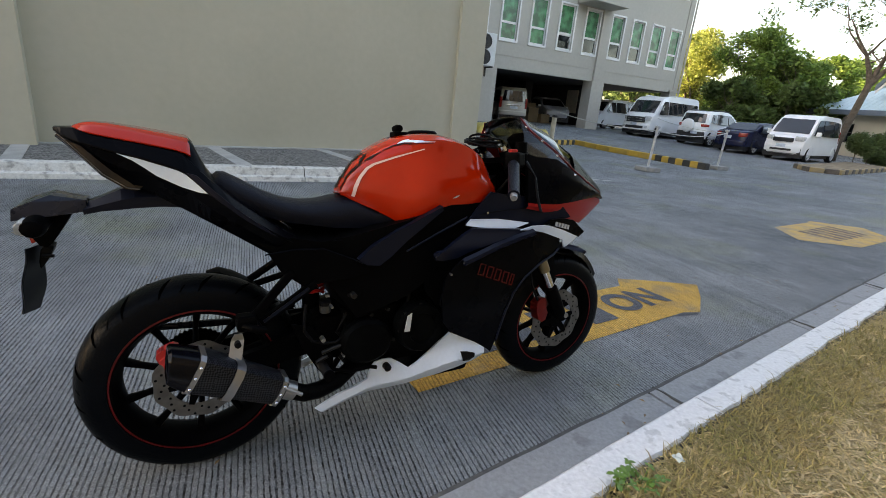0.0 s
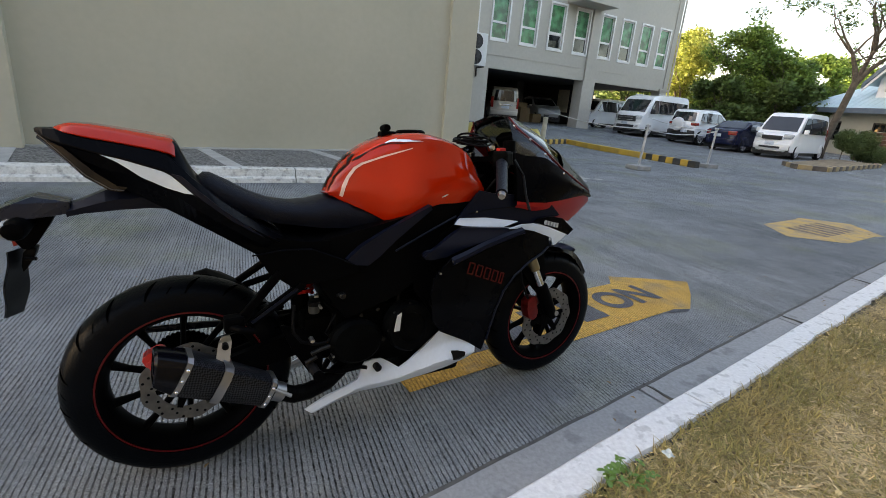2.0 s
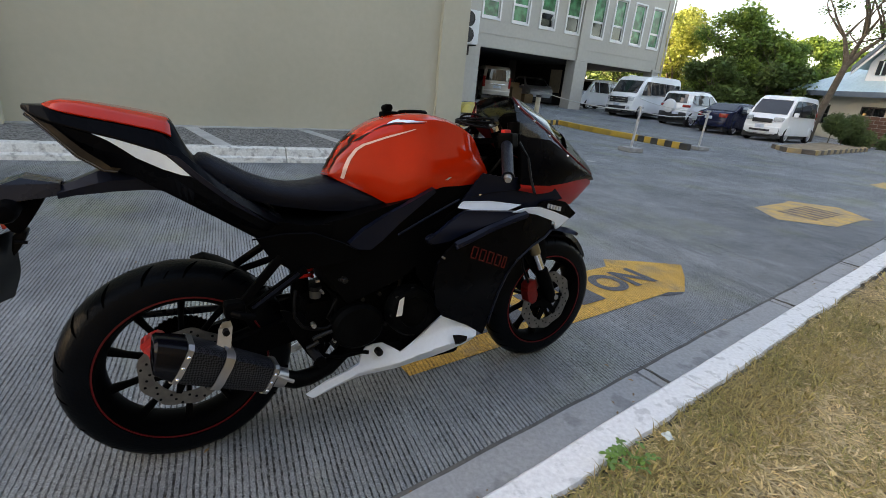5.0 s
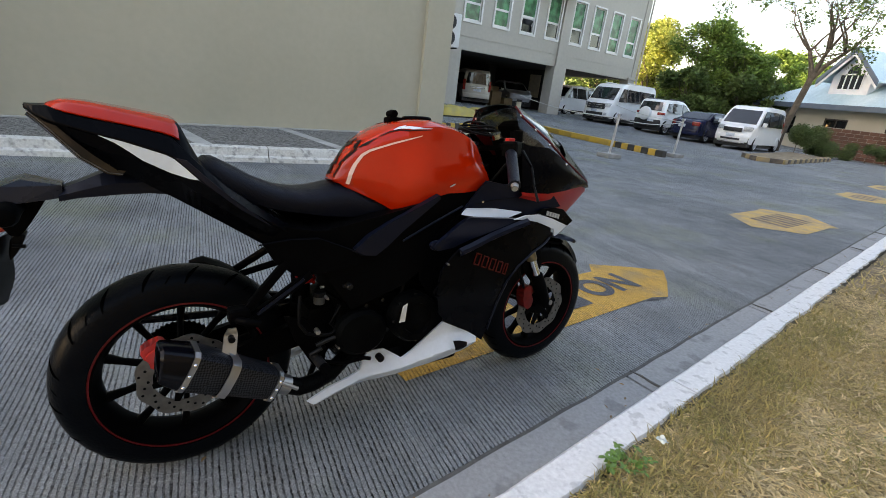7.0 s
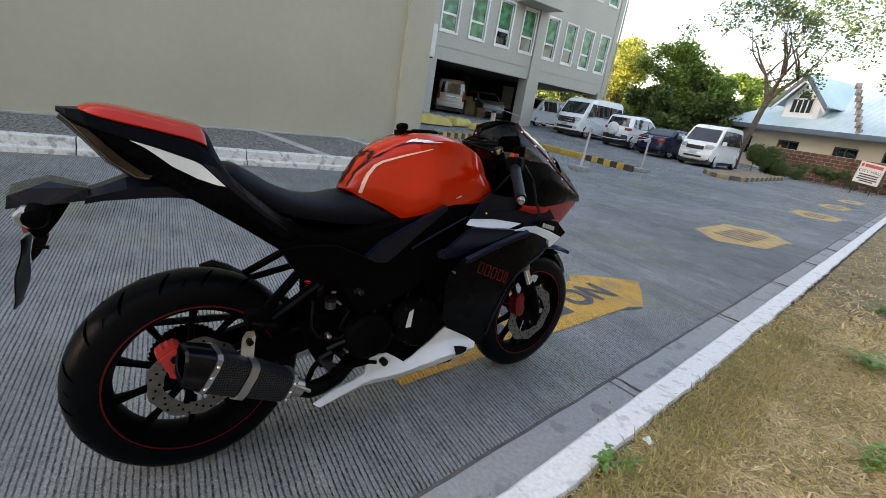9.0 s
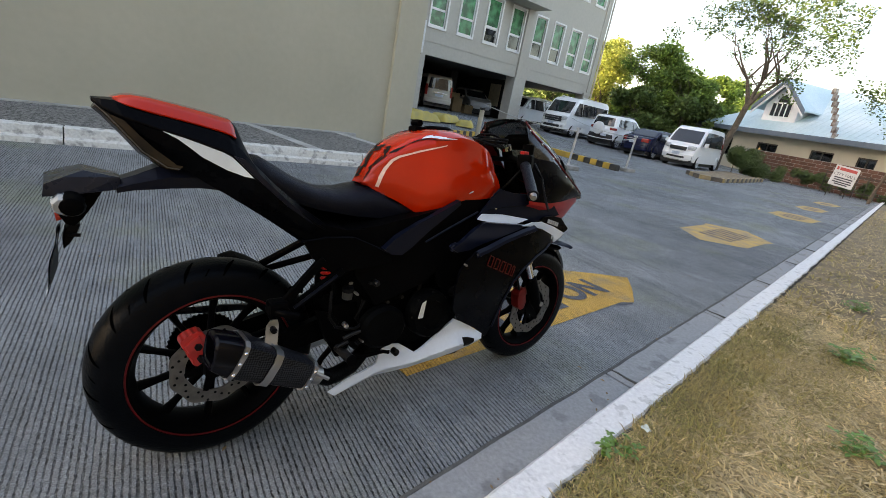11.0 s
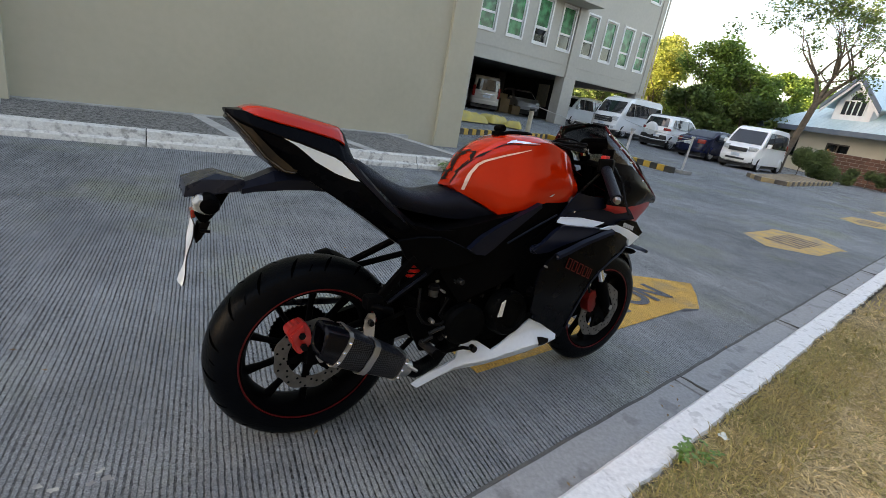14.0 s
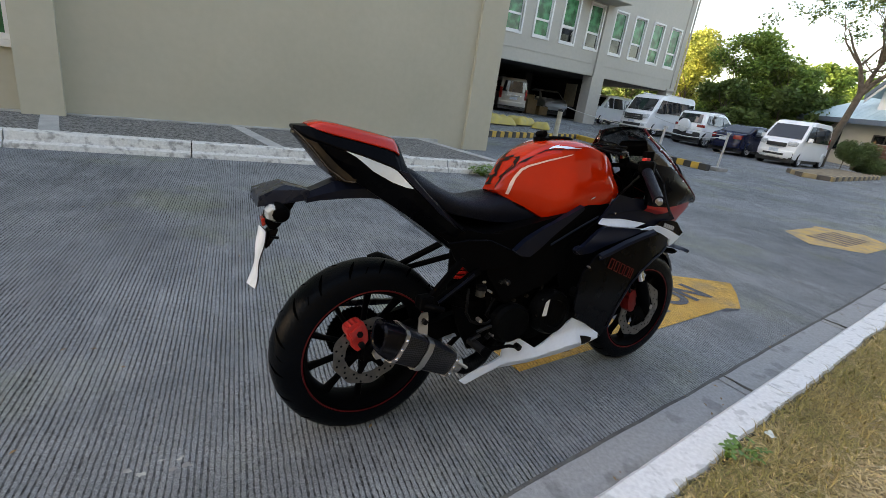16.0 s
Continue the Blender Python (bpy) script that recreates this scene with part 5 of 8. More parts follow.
# sideways shifts that fit these parts to the camera's view
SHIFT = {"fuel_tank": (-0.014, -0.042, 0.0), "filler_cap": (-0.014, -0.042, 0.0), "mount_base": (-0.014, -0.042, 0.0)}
for n in VIEW_SCALES[1.03] + ("clip_on", "hand_grip", "switch_housing", "kill_switch", "lever", "master_cylinder", "fluid_cup"):
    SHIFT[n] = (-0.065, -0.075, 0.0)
VIEW_SCALE_OF = {n: k for k, names in VIEW_SCALES.items() for n in names}


def fit_to_view(ob, inner, k, shift):
    """Scales a part's mesh, and the meshes under it, about a camera-side pivot to fit the camera's view."""
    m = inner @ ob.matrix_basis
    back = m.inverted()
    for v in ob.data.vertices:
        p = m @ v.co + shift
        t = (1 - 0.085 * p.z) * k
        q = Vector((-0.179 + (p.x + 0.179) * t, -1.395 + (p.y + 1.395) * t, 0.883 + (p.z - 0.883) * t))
        v.co = back @ (FIT_BACK @ q)
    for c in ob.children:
        fit_to_view(c, m, k, shift)


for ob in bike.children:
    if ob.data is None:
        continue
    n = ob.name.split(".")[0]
    fit_to_view(ob, Matrix.Identity(4), VIEW_SCALE_OF.get(n, 1.0), Vector(SHIFT.get(n, (0, 0, 0))))

# ---- bodywork of the standing machine ----
def table(*tabs):
    """Piecewise-linear functions of x."""
    return [lambda x, t=t: interp(t, x) for t in tabs]


# tail: crease line, top edge, crown and underside
tail_crease, tail_edge_z, tail_crown, tail_under, tail_half = table(
    [(-0.248, 0.953), (-0.233, 0.942), (-0.198, 0.928), (-0.138, 0.912), (-0.095, 0.904), (-0.02, 0.882), (0.0, 0.872), (0.016, 0.855), (0.041, 0.829), (0.099, 0.786), (0.2, 0.715), (0.3, 0.655)],
    [(-0.248, 0.955), (-0.211, 0.957), (-0.19, 0.947), (-0.15, 0.939), (-0.092, 0.930), (-0.042, 0.921), (-0.005, 0.912), (0.02, 0.885), (0.045, 0.858), (0.1, 0.806), (0.2, 0.73), (0.3, 0.668)],
    [(-0.248, 0.957), (-0.21, 0.959), (-0.15, 0.948), (-0.09, 0.938), (0.0, 0.918), (0.02, 0.895), (0.045, 0.862), (0.1, 0.81), (0.2, 0.735), (0.3, 0.672)],
    [(-0.248, 0.950), (-0.232, 0.937), (-0.2, 0.904), (-0.161, 0.858), (-0.117, 0.829), (-0.09, 0.827), (-0.042, 0.796), (-0.009, 0.777), (0.056, 0.738), (0.107, 0.705), (0.183, 0.652), (0.24, 0.615), (0.3, 0.585)],
    [(-0.248, 0.018), (-0.233, 0.035), (-0.2, 0.06), (-0.116, 0.09), (0.0, 0.125), (0.05, 0.15), (0.1, 0.158), (0.16, 0.152), (0.24, 0.128), (0.3, 0.09)])


def tail_section(x):
    w, zc, zb = tail_half(x), tail_crease(x), tail_under(x)
    half = [(0, tail_crown(x)), (-0.8 * w, tail_edge_z(x)), (-w, zc + 0.001), (-w, zc - 0.002), (-0.955 * w, zc - 0.005), (-0.9 * w, zc * 0.55 + zb * 0.45), (-0.62 * w, zb), (0, zb - 0.002)]
    return [(x, y, z) for y, z in half] + [(x, -y, z) for y, z in half[-2:0:-1]]


TAIL_X = [-0.248, -0.24, -0.233, -0.222, -0.211, -0.2, -0.18, -0.161, -0.138, -0.117, -0.095, -0.07, -0.042, -0.02, -0.005, 0.008, 0.02, 0.033, 0.045, 0.07, 0.1, 0.14, 0.18, 0.21, 0.24, 0.27, 0.3]
part("tail_cowl", loft(bmesh.new(), [tail_section(x) for x in TAIL_X]), M_BIKE_BLACK, bike, "gloss black tail fairing")


def tail_flank(x, z):
    w, zc, zb = tail_half(x), tail_crease(x), tail_under(x)
    t = min(1.0, max(0.0, (zc - z) / max(0.02, zc - zb)))
    return -w * (0.965 - 0.12 * t) - 0.004


mirror_part("tail_panel", lambda: shell([(-0.132, 0.908), (-0.093, 0.899), (-0.056, 0.888), (-0.017, 0.876), (-0.002, 0.868), (0.016, 0.851), (0.041, 0.826), (0.024, 0.827), (-0.01, 0.837), (-0.059, 0.861), (-0.081, 0.878), (-0.105, 0.895)], tail_flank, 0.003, 2), M_BIKE_WHITE, "white wedge panel on the tail", True)
mirror_part("tail_rail", lambda: shell([(0.0, 0.872), (0.02, 0.868), (0.052, 0.836), (0.1, 0.792), (0.165, 0.738), (0.195, 0.712), (0.12, 0.762), (0.072, 0.803), (0.043, 0.829), (0.016, 0.855)], lambda x, z: -tail_half(x) - 0.007, 0.006, 2), M_BIKE_NAVY, "satin rail running from the tail down to the seat", True)
part("tail_light", loft(bmesh.new(), [[(x - 0.006 + dx, q * (0.64 * tail_half(x) + 0.004), z - 0.002 + dz) for q, dx, dz in ((-1, 0.012, 0.010), (-1, 0, 0), (-0.5, -0.004, -0.005), (0.5, -0.004, -0.005), (1, 0, 0), (1, 0.012, 0.010))] for x, z in ((-0.238, 0.942), (-0.225, 0.930), (-0.2, 0.903), (-0.18, 0.880), (-0.161, 0.857), (-0.138, 0.841), (-0.117, 0.827), (-0.095, 0.824))]), M_LENS_TAIL, bike, "clear tail light lens with dull red elements", smooth=True)
mirror_part("lens_side", lambda: shell([(-0.226, 0.930), (-0.2, 0.905), (-0.161, 0.860), (-0.117, 0.832), (-0.098, 0.830), (-0.112, 0.843), (-0.145, 0.868), (-0.175, 0.897), (-0.198, 0.921)], lambda x, z: tail_flank(x, z) - 0.001, 0.004, 2), M_LENS_TAIL, "clear side of the tail light", True)
mirror_part("lens_rim", lambda: tb([(x - 0.004, -0.64 * tail_half(x) - 0.005, z) for x, z in ((-0.240, 0.945), (-0.225, 0.931), (-0.2, 0.904), (-0.161, 0.858), (-0.117, 0.828), (-0.092, 0.825))], 0.0014, 6), M_LENS_RIM, "pale rim of the tail light", True)
PAD_SHAPE = [(0, 1.0), (-0.42, 0.99), (-0.62, 0.93), (-0.80, 0.62), (-1.0, 0.10), (-0.97, 0.0), (0, 0.0)]
pad_top = [(-0.213, 0.961), (-0.2, 0.968), (-0.181, 0.971), (-0.148, 0.970), (-0.097, 0.963), (-0.044, 0.955), (0.007, 0.946), (0.012, 0.942)]
pad_bot = [(-0.213, 0.957), (-0.19, 0.949), (-0.15, 0.941), (-0.092, 0.932), (-0.042, 0.923), (-0.005, 0.916), (0.012, 0.905)]
pad_w = [(-0.213, 0.03), (-0.19, 0.055), (-0.15, 0.066), (-0.09, 0.08), (-0.04, 0.092), (0.005, 0.102), (0.012, 0.098)]
part("seat_cowl", loft(bmesh.new(), [hump(x, pad_top, pad_bot, pad_w, PAD_SHAPE) for x in (-0.213, -0.206, -0.195, -0.181, -0.165, -0.148, -0.12, -0.095, -0.07, -0.042, -0.02, 0.0, 0.007, 0.012)]), M_RED, bike, "glossy orange-red rear seat cowl", smooth=True)
part("cowl_backrest", loft(bmesh.new(), [hump(x, [(-0.006, 0.935), (0.006, 0.946), (0.017, 0.939), (0.034, 0.898), (0.05, 0.864), (0.062, 0.846)], [(-0.006, 0.90), (0.017, 0.868), (0.05, 0.842), (0.062, 0.83)], [(-0.006, 0.100), (0.017, 0.112), (0.05, 0.128), (0.062, 0.128)], PAD_SHAPE) for x in (-0.006, 0.006, 0.012, 0.02, 0.034, 0.05, 0.062)]), M_BIKE_BLACK, bike, "black front of the seat cowl", smooth=True)

# number plate bracket with its faceted hood, and the creased plate
part("plate_arm", loft(bmesh.new(), [[(x, y, z) for y, z in ((-w, z0), (-w * 1.05, z0 * 0.5 + z1 * 0.5), (-w * 0.55, z1), (w * 0.55, z1), (w * 1.05, z0 * 0.5 + z1 * 0.5), (w, z0))] for x, w, z0, z1 in ((0.0, 0.05, 0.775, 0.82), (-0.05, 0.048, 0.779, 0.83), (-0.111, 0.044, 0.776, 0.827), (-0.137, 0.042, 0.773, 0.819), (-0.179, 0.038, 0.769, 0.799), (-0.212, 0.036, 0.762, 0.786))]), M_BIKE_NAVY, bike, "long black number plate bracket")
bm = bmesh.new()
for s in (-1, 1):
    for p in ((-0.205, 0.030, 0.795), (-0.205, 0.034, 0.770), (-0.229, 0.034, 0.797), (-0.268, 0.036, 0.809), (-0.300, 0.050, 0.797), (-0.332, 0.058, 0.783), (-0.336, 0.056, 0.757), (-0.306, 0.058, 0.766), (-0.272, 0.054, 0.764), (-0.235, 0.040, 0.766)):
        bm.verts.new((p[0], s * p[1], p[2]))
bmesh.ops.convex_hull(bm, input=bm.verts[:])
part("plate_hood", bm, M_HOOD, bike, "faceted satin hood over the plate")
plate_v, plate_f = [], []
PN = 10
for side in (0.0015, -0.0015):
    for i in range(PN + 1):
        for j in range(PN + 1):
            u, v = i / PN, j / PN
            y, z = -0.07 + 0.14 * u, 0.697 - 0.15 * v - u * (0.022 + 0.018 * v)
            x = -0.317 - 0.17 * (0.697 - z) + 0.016 * u * math.sin(math.pi * (0.2 + 0.55 * v)) + 0.0025 * math.sin(9 * v + 2 * u)
            plate_v.append((x + side, y, z))
K = (PN + 1) ** 2
for i in range(PN):
    for j in range(PN):
        k = i * (PN + 1) + j
        plate_f += [(k, k + 1, k + PN + 2, k + PN + 1)]
raw("plate_backing", plate_v[:K], plate_f, M_CABLE, bike, smooth=True)
raw("number_plate", plate_v[K:], plate_f, M_PLATE, bike, smooth=True)
part("plate_stem", sl([(-0.292, 0.770), (-0.245, 0.762), (-0.233, 0.767), (-0.250, 0.738), (-0.273, 0.702), (-0.287, 0.686), (-0.301, 0.690), (-0.312, 0.709), (-0.305, 0.735)], -0.026, 0.026, 0.006), M_BIKE_MATT, bike, smooth=True)
part("plate_clip", sl([(-0.292, 0.692), (-0.276, 0.688), (-0.284, 0.668), (-0.298, 0.645), (-0.308, 0.632), (-0.309, 0.65), (-0.303, 0.68)], -0.02, 0.02, 0.004), M_CABLE, bike)
part("clip_screw", tb([(-0.300, -0.024, 0.668), (-0.278, -0.026, 0.666)], 0.004, 8), M_CABLE, bike)
part("plate_reflector", sl([(-0.320, 0.714), (-0.310, 0.718), (-0.307, 0.698), (-0.317, 0.694)], -0.016, 0.016, 0.003), M_LAMP_RED, bike, "small dull red reflector")
for s in (-1, 1):
    sig = part("turn_signal", loft(bmesh.new(), [[(-0.292 + 0.024 * q * math.cos(t) + dx, s * y, 0.751 + 0.022 * q * math.sin(t)) for t in [i * math.pi / 6 for i in range(12)]] for y, q, dx in ((0.022, 0.45, 0.015), (0.058, 0.5, 0.012), (0.064, 0.95, 0.0), (0.105, 1.0, 0.0), (0.116, 0.8, 0.0), (0.120, 0.4, 0.0))]), M_BIKE_MATT, bike, "black rear turn signal with clear lens", smooth=True)
    part("lens", loft(bmesh.new(), [[(x, s * y, z) for x, z in ((-0.300, 0.751 + 0.019 * q), (-0.312, 0.751 + 0.018 * q), (-0.312 - 0.012 * q, 0.751 + 0.006 * q), (-0.312 - 0.010 * q, 0.751 - 0.012 * q), (-0.300, 0.751 - 0.022 * q))] for y, q in ((0.066, 0.8), (0.072, 1.0), (0.104, 1.0), (0.113, 0.75))]), M_LENS_SIG, sig, "clear signal lens", smooth=True)

# frame covers under the tank
def cover_at(depth):
    return lambda x, z: -depth - 0.012 * smooth01(0.45, 0.65, x)


mirror_part("side_cover", lambda: shell([(0.401, 0.642), (0.441, 0.677), (0.508, 0.717), (0.57, 0.748), (0.648, 0.788), (0.652, 0.776), (0.600, 0.735), (0.545, 0.690), (0.496, 0.643), (0.464, 0.620), (0.424, 0.625)], cover_at(0.176), 0.02, 3), M_BIKE_NAVY, "satin midnight frame spar below the tank", True)
mirror_part("frame_spar", lambda: shell([(0.47, 0.618), (0.568, 0.655), (0.69, 0.712), (0.80, 0.750), (0.80, 0.79), (0.674, 0.782), (0.64, 0.77), (0.56, 0.69)], cover_at(0.148), 0.012, 2), M_BIKE_MATT, "", True)
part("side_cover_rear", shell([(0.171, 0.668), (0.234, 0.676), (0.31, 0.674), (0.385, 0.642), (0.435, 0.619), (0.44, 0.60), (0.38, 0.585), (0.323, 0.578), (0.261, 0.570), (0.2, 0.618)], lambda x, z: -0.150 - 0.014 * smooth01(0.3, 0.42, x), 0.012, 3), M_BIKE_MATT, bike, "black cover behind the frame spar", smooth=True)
mirror_part("cover_trim", lambda: tb([(0.16, -0.158, 0.671), (0.234, -0.159, 0.679), (0.31, -0.162, 0.676), (0.385, -0.176, 0.646), (0.42, -0.18, 0.628)], 0.002, 6), M_BIKE_BLACK, "", True)
mirror_part("frame_rib", lambda: tb([(0.548, -0.172, 0.655), (0.64, -0.172, 0.700), (0.745, -0.172, 0.748)], 0.0035, 6), M_BIKE_NAVY, "", True)


# fairing
def fair_y(x, z):
    """The fairing's right side: widest at the shoulder, drawing in towards the nose and the ground."""
    return -0.255 + 0.05 * smooth01(0.58, 0.24, z) + 0.05 * smooth01(0.92, 1.22, x)


FAIRING = [(0.690, 0.641), (0.731, 0.654), (0.794, 0.677), (0.884, 0.702), (0.943, 0.715), (1.00, 0.703), (1.085, 0.674), (1.093, 0.637), (1.058, 0.621), (0.992, 0.600), (0.929, 0.562), (0.894, 0.514), (0.879, 0.450), (0.874, 0.379), (0.872, 0.332), (0.862, 0.289), (0.799, 0.335), (0.683, 0.399), (0.648, 0.447), (0.630, 0.530), (0.636, 0.585), (0.662, 0.617)]
mirror_part("side_fairing", lambda: shell(FAIRING, fair_y, 0.008, 4), M_BIKE_BLACK, "gloss black lower side fairing", True)
mirror_part("arch_edge", lambda: tb([(x, fair_y(x, z) - 0.002, z) for x, z in ((1.085, 0.640), (1.058, 0.623), (0.992, 0.602), (0.931, 0.564), (0.896, 0.515), (0.881, 0.450), (0.876, 0.379), (0.873, 0.332))], 0.004, 6), M_BIKE_NAVY, "", True)
mirror_part("fairing_lip", lambda: loft(bmesh.new(), [[(x + a, fair_y(x, z) - 0.006 + b, z + c) for a, b, c in ((-0.003, 0.004, 0.013), (-0.001, -0.009, 0.008), (0.002, -0.011, -0.002), (0.004, 0.004, -0.012))] for x, z in ((0.689, 0.633), (0.698, 0.637), (0.725, 0.645), (0.80, 0.673), (0.884, 0.697), (0.94, 0.710))]), M_BIKE_NAVY, "rounded leading edge of the fairing", True)
mirror_part("lip_cap", lambda: sl([(0.687, 0.634), (0.690, 0.643), (0.706, 0.650), (0.714, 0.640), (0.704, 0.630), (0.694, 0.628)], -0.268, -0.256, 0.005), M_LIP, "pale worn end of the fairing lip", True)
mirror_part("fairing_blade", lambda: shell([(0.617, 0.645), (0.630, 0.656), (0.687, 0.688), (0.753, 0.722), (0.89, 0.716), (0.942, 0.712), (0.835, 0.685), (0.747, 0.660), (0.690, 0.638), (0.637, 0.633)], lambda x, z: -0.205 - 0.02 * smooth01(0.72, 0.66, z) - 0.02 * smooth01(0.7, 0.9, x), 0.014, 3), M_BIKE_NAVY, "satin midnight upper fairing blade", True)
mirror_part("blade_end", lambda: sl([(0.613, 0.648), (0.622, 0.658), (0.640, 0.662), (0.650, 0.640), (0.636, 0.631), (0.622, 0.634)], -0.221, -0.204, 0.005), M_BIKE_NAVY, "rounded end of the fairing blade", True)
mirror_part("upper_fairing", lambda: shell([(0.735, 0.730), (0.796, 0.798), (0.823, 0.826), (0.896, 0.814), (1.02, 0.806), (1.11, 0.788), (1.165, 0.735), (1.058, 0.712), (0.996, 0.712), (0.863, 0.725), (0.763, 0.726)], lambda x, z: -0.176 - 0.006 * smooth01(0.80, 0.72, z), 0.006, 3), M_BIKE_NAVY, "satin black upper side fairing", True)
mirror_part("fairing_seam", lambda: tb([(0.782, -0.183, 0.757), (0.86, -0.184, 0.768), (0.95, -0.184, 0.772), (1.02, -0.182, 0.783)], 0.0015, 5), M_CABLE, "", True)
mirror_part("fairing_bolt", lambda: spin(bmesh.new(), [(0, -0.188), (0.0035, -0.188), (0.004, -0.18), (0, -0.178)], "y", 10, centre=(0.809, 0, 0.763)), M_CHROME)
mirror_part("fairing_bolt", lambda: spin(bmesh.new(), [(0, -0.262), (0.0032, -0.262), (0.0036, -0.25), (0, -0.25)], "y", 10, centre=(0.652, 0, 0.602)), M_STEEL)
# black panel and block added so no bright road shows through the gaps
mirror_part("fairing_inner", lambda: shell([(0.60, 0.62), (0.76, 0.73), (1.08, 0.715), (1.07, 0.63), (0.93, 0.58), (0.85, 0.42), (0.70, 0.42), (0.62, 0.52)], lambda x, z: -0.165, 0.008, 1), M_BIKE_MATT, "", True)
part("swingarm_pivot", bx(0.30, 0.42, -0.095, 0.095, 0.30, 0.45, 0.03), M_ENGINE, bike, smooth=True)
mirror_part("fairing_stripe", lambda: shell([(0.729, 0.728), (0.750, 0.745), (0.849, 0.742), (0.971, 0.726), (0.905, 0.711), (0.770, 0.722)], lambda x, z: -0.190 - 0.012 * smooth01(0.745, 0.71, z), 0.006, 2), M_BIKE_WHITE, "white wedge stripe on the fairing", True)
mirror_part("nose_stripe", lambda: shell([(0.909, 0.713), (0.958, 0.724), (1.012, 0.724), (1.087, 0.705), (1.176, 0.674), (1.150, 0.656), (1.117, 0.637), (1.105, 0.667), (1.004, 0.701), (0.948, 0.711)], lambda x, z: -0.232 + 0.016 * smooth01(1.0, 1.18, x), 0.006, 2), M_BIKE_WHITE, "white stripe sweeping to the nose", True)
mirror_part("badge_panel", lambda: shell([(1.041, 0.719), (1.060, 0.731), (1.117, 0.735), (1.174, 0.725), (1.241, 0.679), (1.215, 0.661), (1.129, 0.693)], lambda x, z: -0.196 + 0.012 * smooth01(1.1, 1.24, x), 0.006, 2), M_BIKE_BLACK, "black badge panel above the white stripe", True)
for k in range(5):
    x0, z0 = 1.084 + 0.0135 * k, 0.717 - 0.0032 * k
    mirror_part("badge_mark", lambda x0=x0, z0=z0: sl([(x0, z0 - 0.007), (x0 + 0.008, z0 - 0.009), (x0 + 0.010, z0 + 0.006), (x0 + 0.002, z0 + 0.008)], -0.2005, -0.1965), M_DECAL_GREY)
mirror_part("winglet", lambda: loft(bmesh.new(), [[(x + a * c, y, z + b) for a, b in ((-1, 0), (0, 0.007), (1, 0.001), (0, -0.006))] for x, y, z, c in ((1.13, -0.19, 0.638, 0.035), (1.145, -0.225, 0.639, 0.036), (1.158, -0.25, 0.635, 0.028), (1.168, -0.268, 0.631, 0.008))]), M_BIKE_NAVY, "small black winglet", True)
# lettering blocks on the fairing: outlined plain bars
for k in range(5):
    x0, z0 = 0.744 + 0.0305 * k, 0.592 - 0.0115 * k
    w0 = 0.022 if k < 4 else 0.014
    for (a, b, c, d) in ((0.0, 0.0035, 0, 0.036), (w0 - 0.0035, w0, 0, 0.036), (0.0, w0, 0.0325, 0.036), (0.0, w0, 0.0, 0.0035)):
        mirror_part("decal_bar", lambda x0=x0, z0=z0, a=a, b=b, c=c, d=d: sl([(x0 + a + c * 0.22, z0 + c - a * 0.36), (x0 + b + c * 0.22, z0 + c - b * 0.36), (x0 + b + d * 0.22, z0 + d - b * 0.36), (x0 + a + d * 0.22, z0 + d - a * 0.36)], fair_y(x0, z0) - 0.0035, fair_y(x0, z0) - 0.0012), M_DECAL_RED)
for s in (-1,):
    flat_bar("footrest_hanger", (0.118, 0.490), (0.228, 0.618), 0.022, s * 0.150, 0.016)
    flat_bar("footrest_hanger", (0.145, 0.482), (0.290, 0.580), 0.022, s * 0.150, 0.016)
    flat_bar("hanger_face", (0.152, 0.490), (0.27, 0.570), 0.009, s * 0.160, 0.004, M_BIKE_NAVY)
    part("hanger_knuckle", bx(0.085, 0.135, s * 0.155 - 0.022, s * 0.155 + 0.022, 0.475, 0.515, 0.010), M_BIKE_MATT, bike)
    bar("passenger_peg", [(0.098, s * 0.165, 0.490), (0.120, s * 0.195, 0.492), (0.150, s * 0.195, 0.482)], 0.0095)
# block added to close the gap seen between seat and tail
part("seat_pan", loft(bmesh.new(), [[(x, y, z) for y, z in ((-w, z0), (w, z0), (w, z1), (-w, z1))] for x, w, z0, z1 in ((0.13, 0.11, 0.70, 0.74), (0.2, 0.125, 0.655, 0.71), (0.30, 0.135, 0.62, 0.69), (0.42, 0.14, 0.60, 0.69))]), M_BIKE_MATT, bike)
bar("subframe_rail", [(0.142, 0.12, 0.502), (0.234, 0.02, 0.606), (0.26, -0.01, 0.635)], 0.011)
bar("subframe_rail", [(0.170, 0.105, 0.500), (0.280, 0.03, 0.560), (0.33, 0.0, 0.585)], 0.010)
part("rear_hugger", loft(bmesh.new(), [[(x, y0 + (y1 - y0) * u, z + dz) for u, dz in ((0, -0.010), (0.1, 0.0), (0.5, 0.004), (0.9, 0.0), (1, -0.010), (0.5, -0.006))] for x, y0, y1, z in ((0.036, 0.095, 0.128, 0.549), (0.070, 0.06, 0.130, 0.560), (0.11, 0.02, 0.130, 0.545), (0.15, -0.02, 0.130, 0.520), (0.19, -0.06, 0.125, 0.485), (0.23, -0.06, 0.12, 0.45))]), M_BIKE_MATT, bike, "black rear wheel hugger", smooth=True)
part("guard_bar", sl([(-0.098, 0.412), (-0.092, 0.427), (0.05, 0.420), (0.13, 0.412), (0.13, 0.396), (0.04, 0.402)], 0.048, 0.06, 0.003), M_HOOD, bike, "dull black chain guard bar", smooth=True)

# belly pan
def belly_y(x, z):
    return -0.135 - 0.078 * smooth01(0.45, 0.75, x)


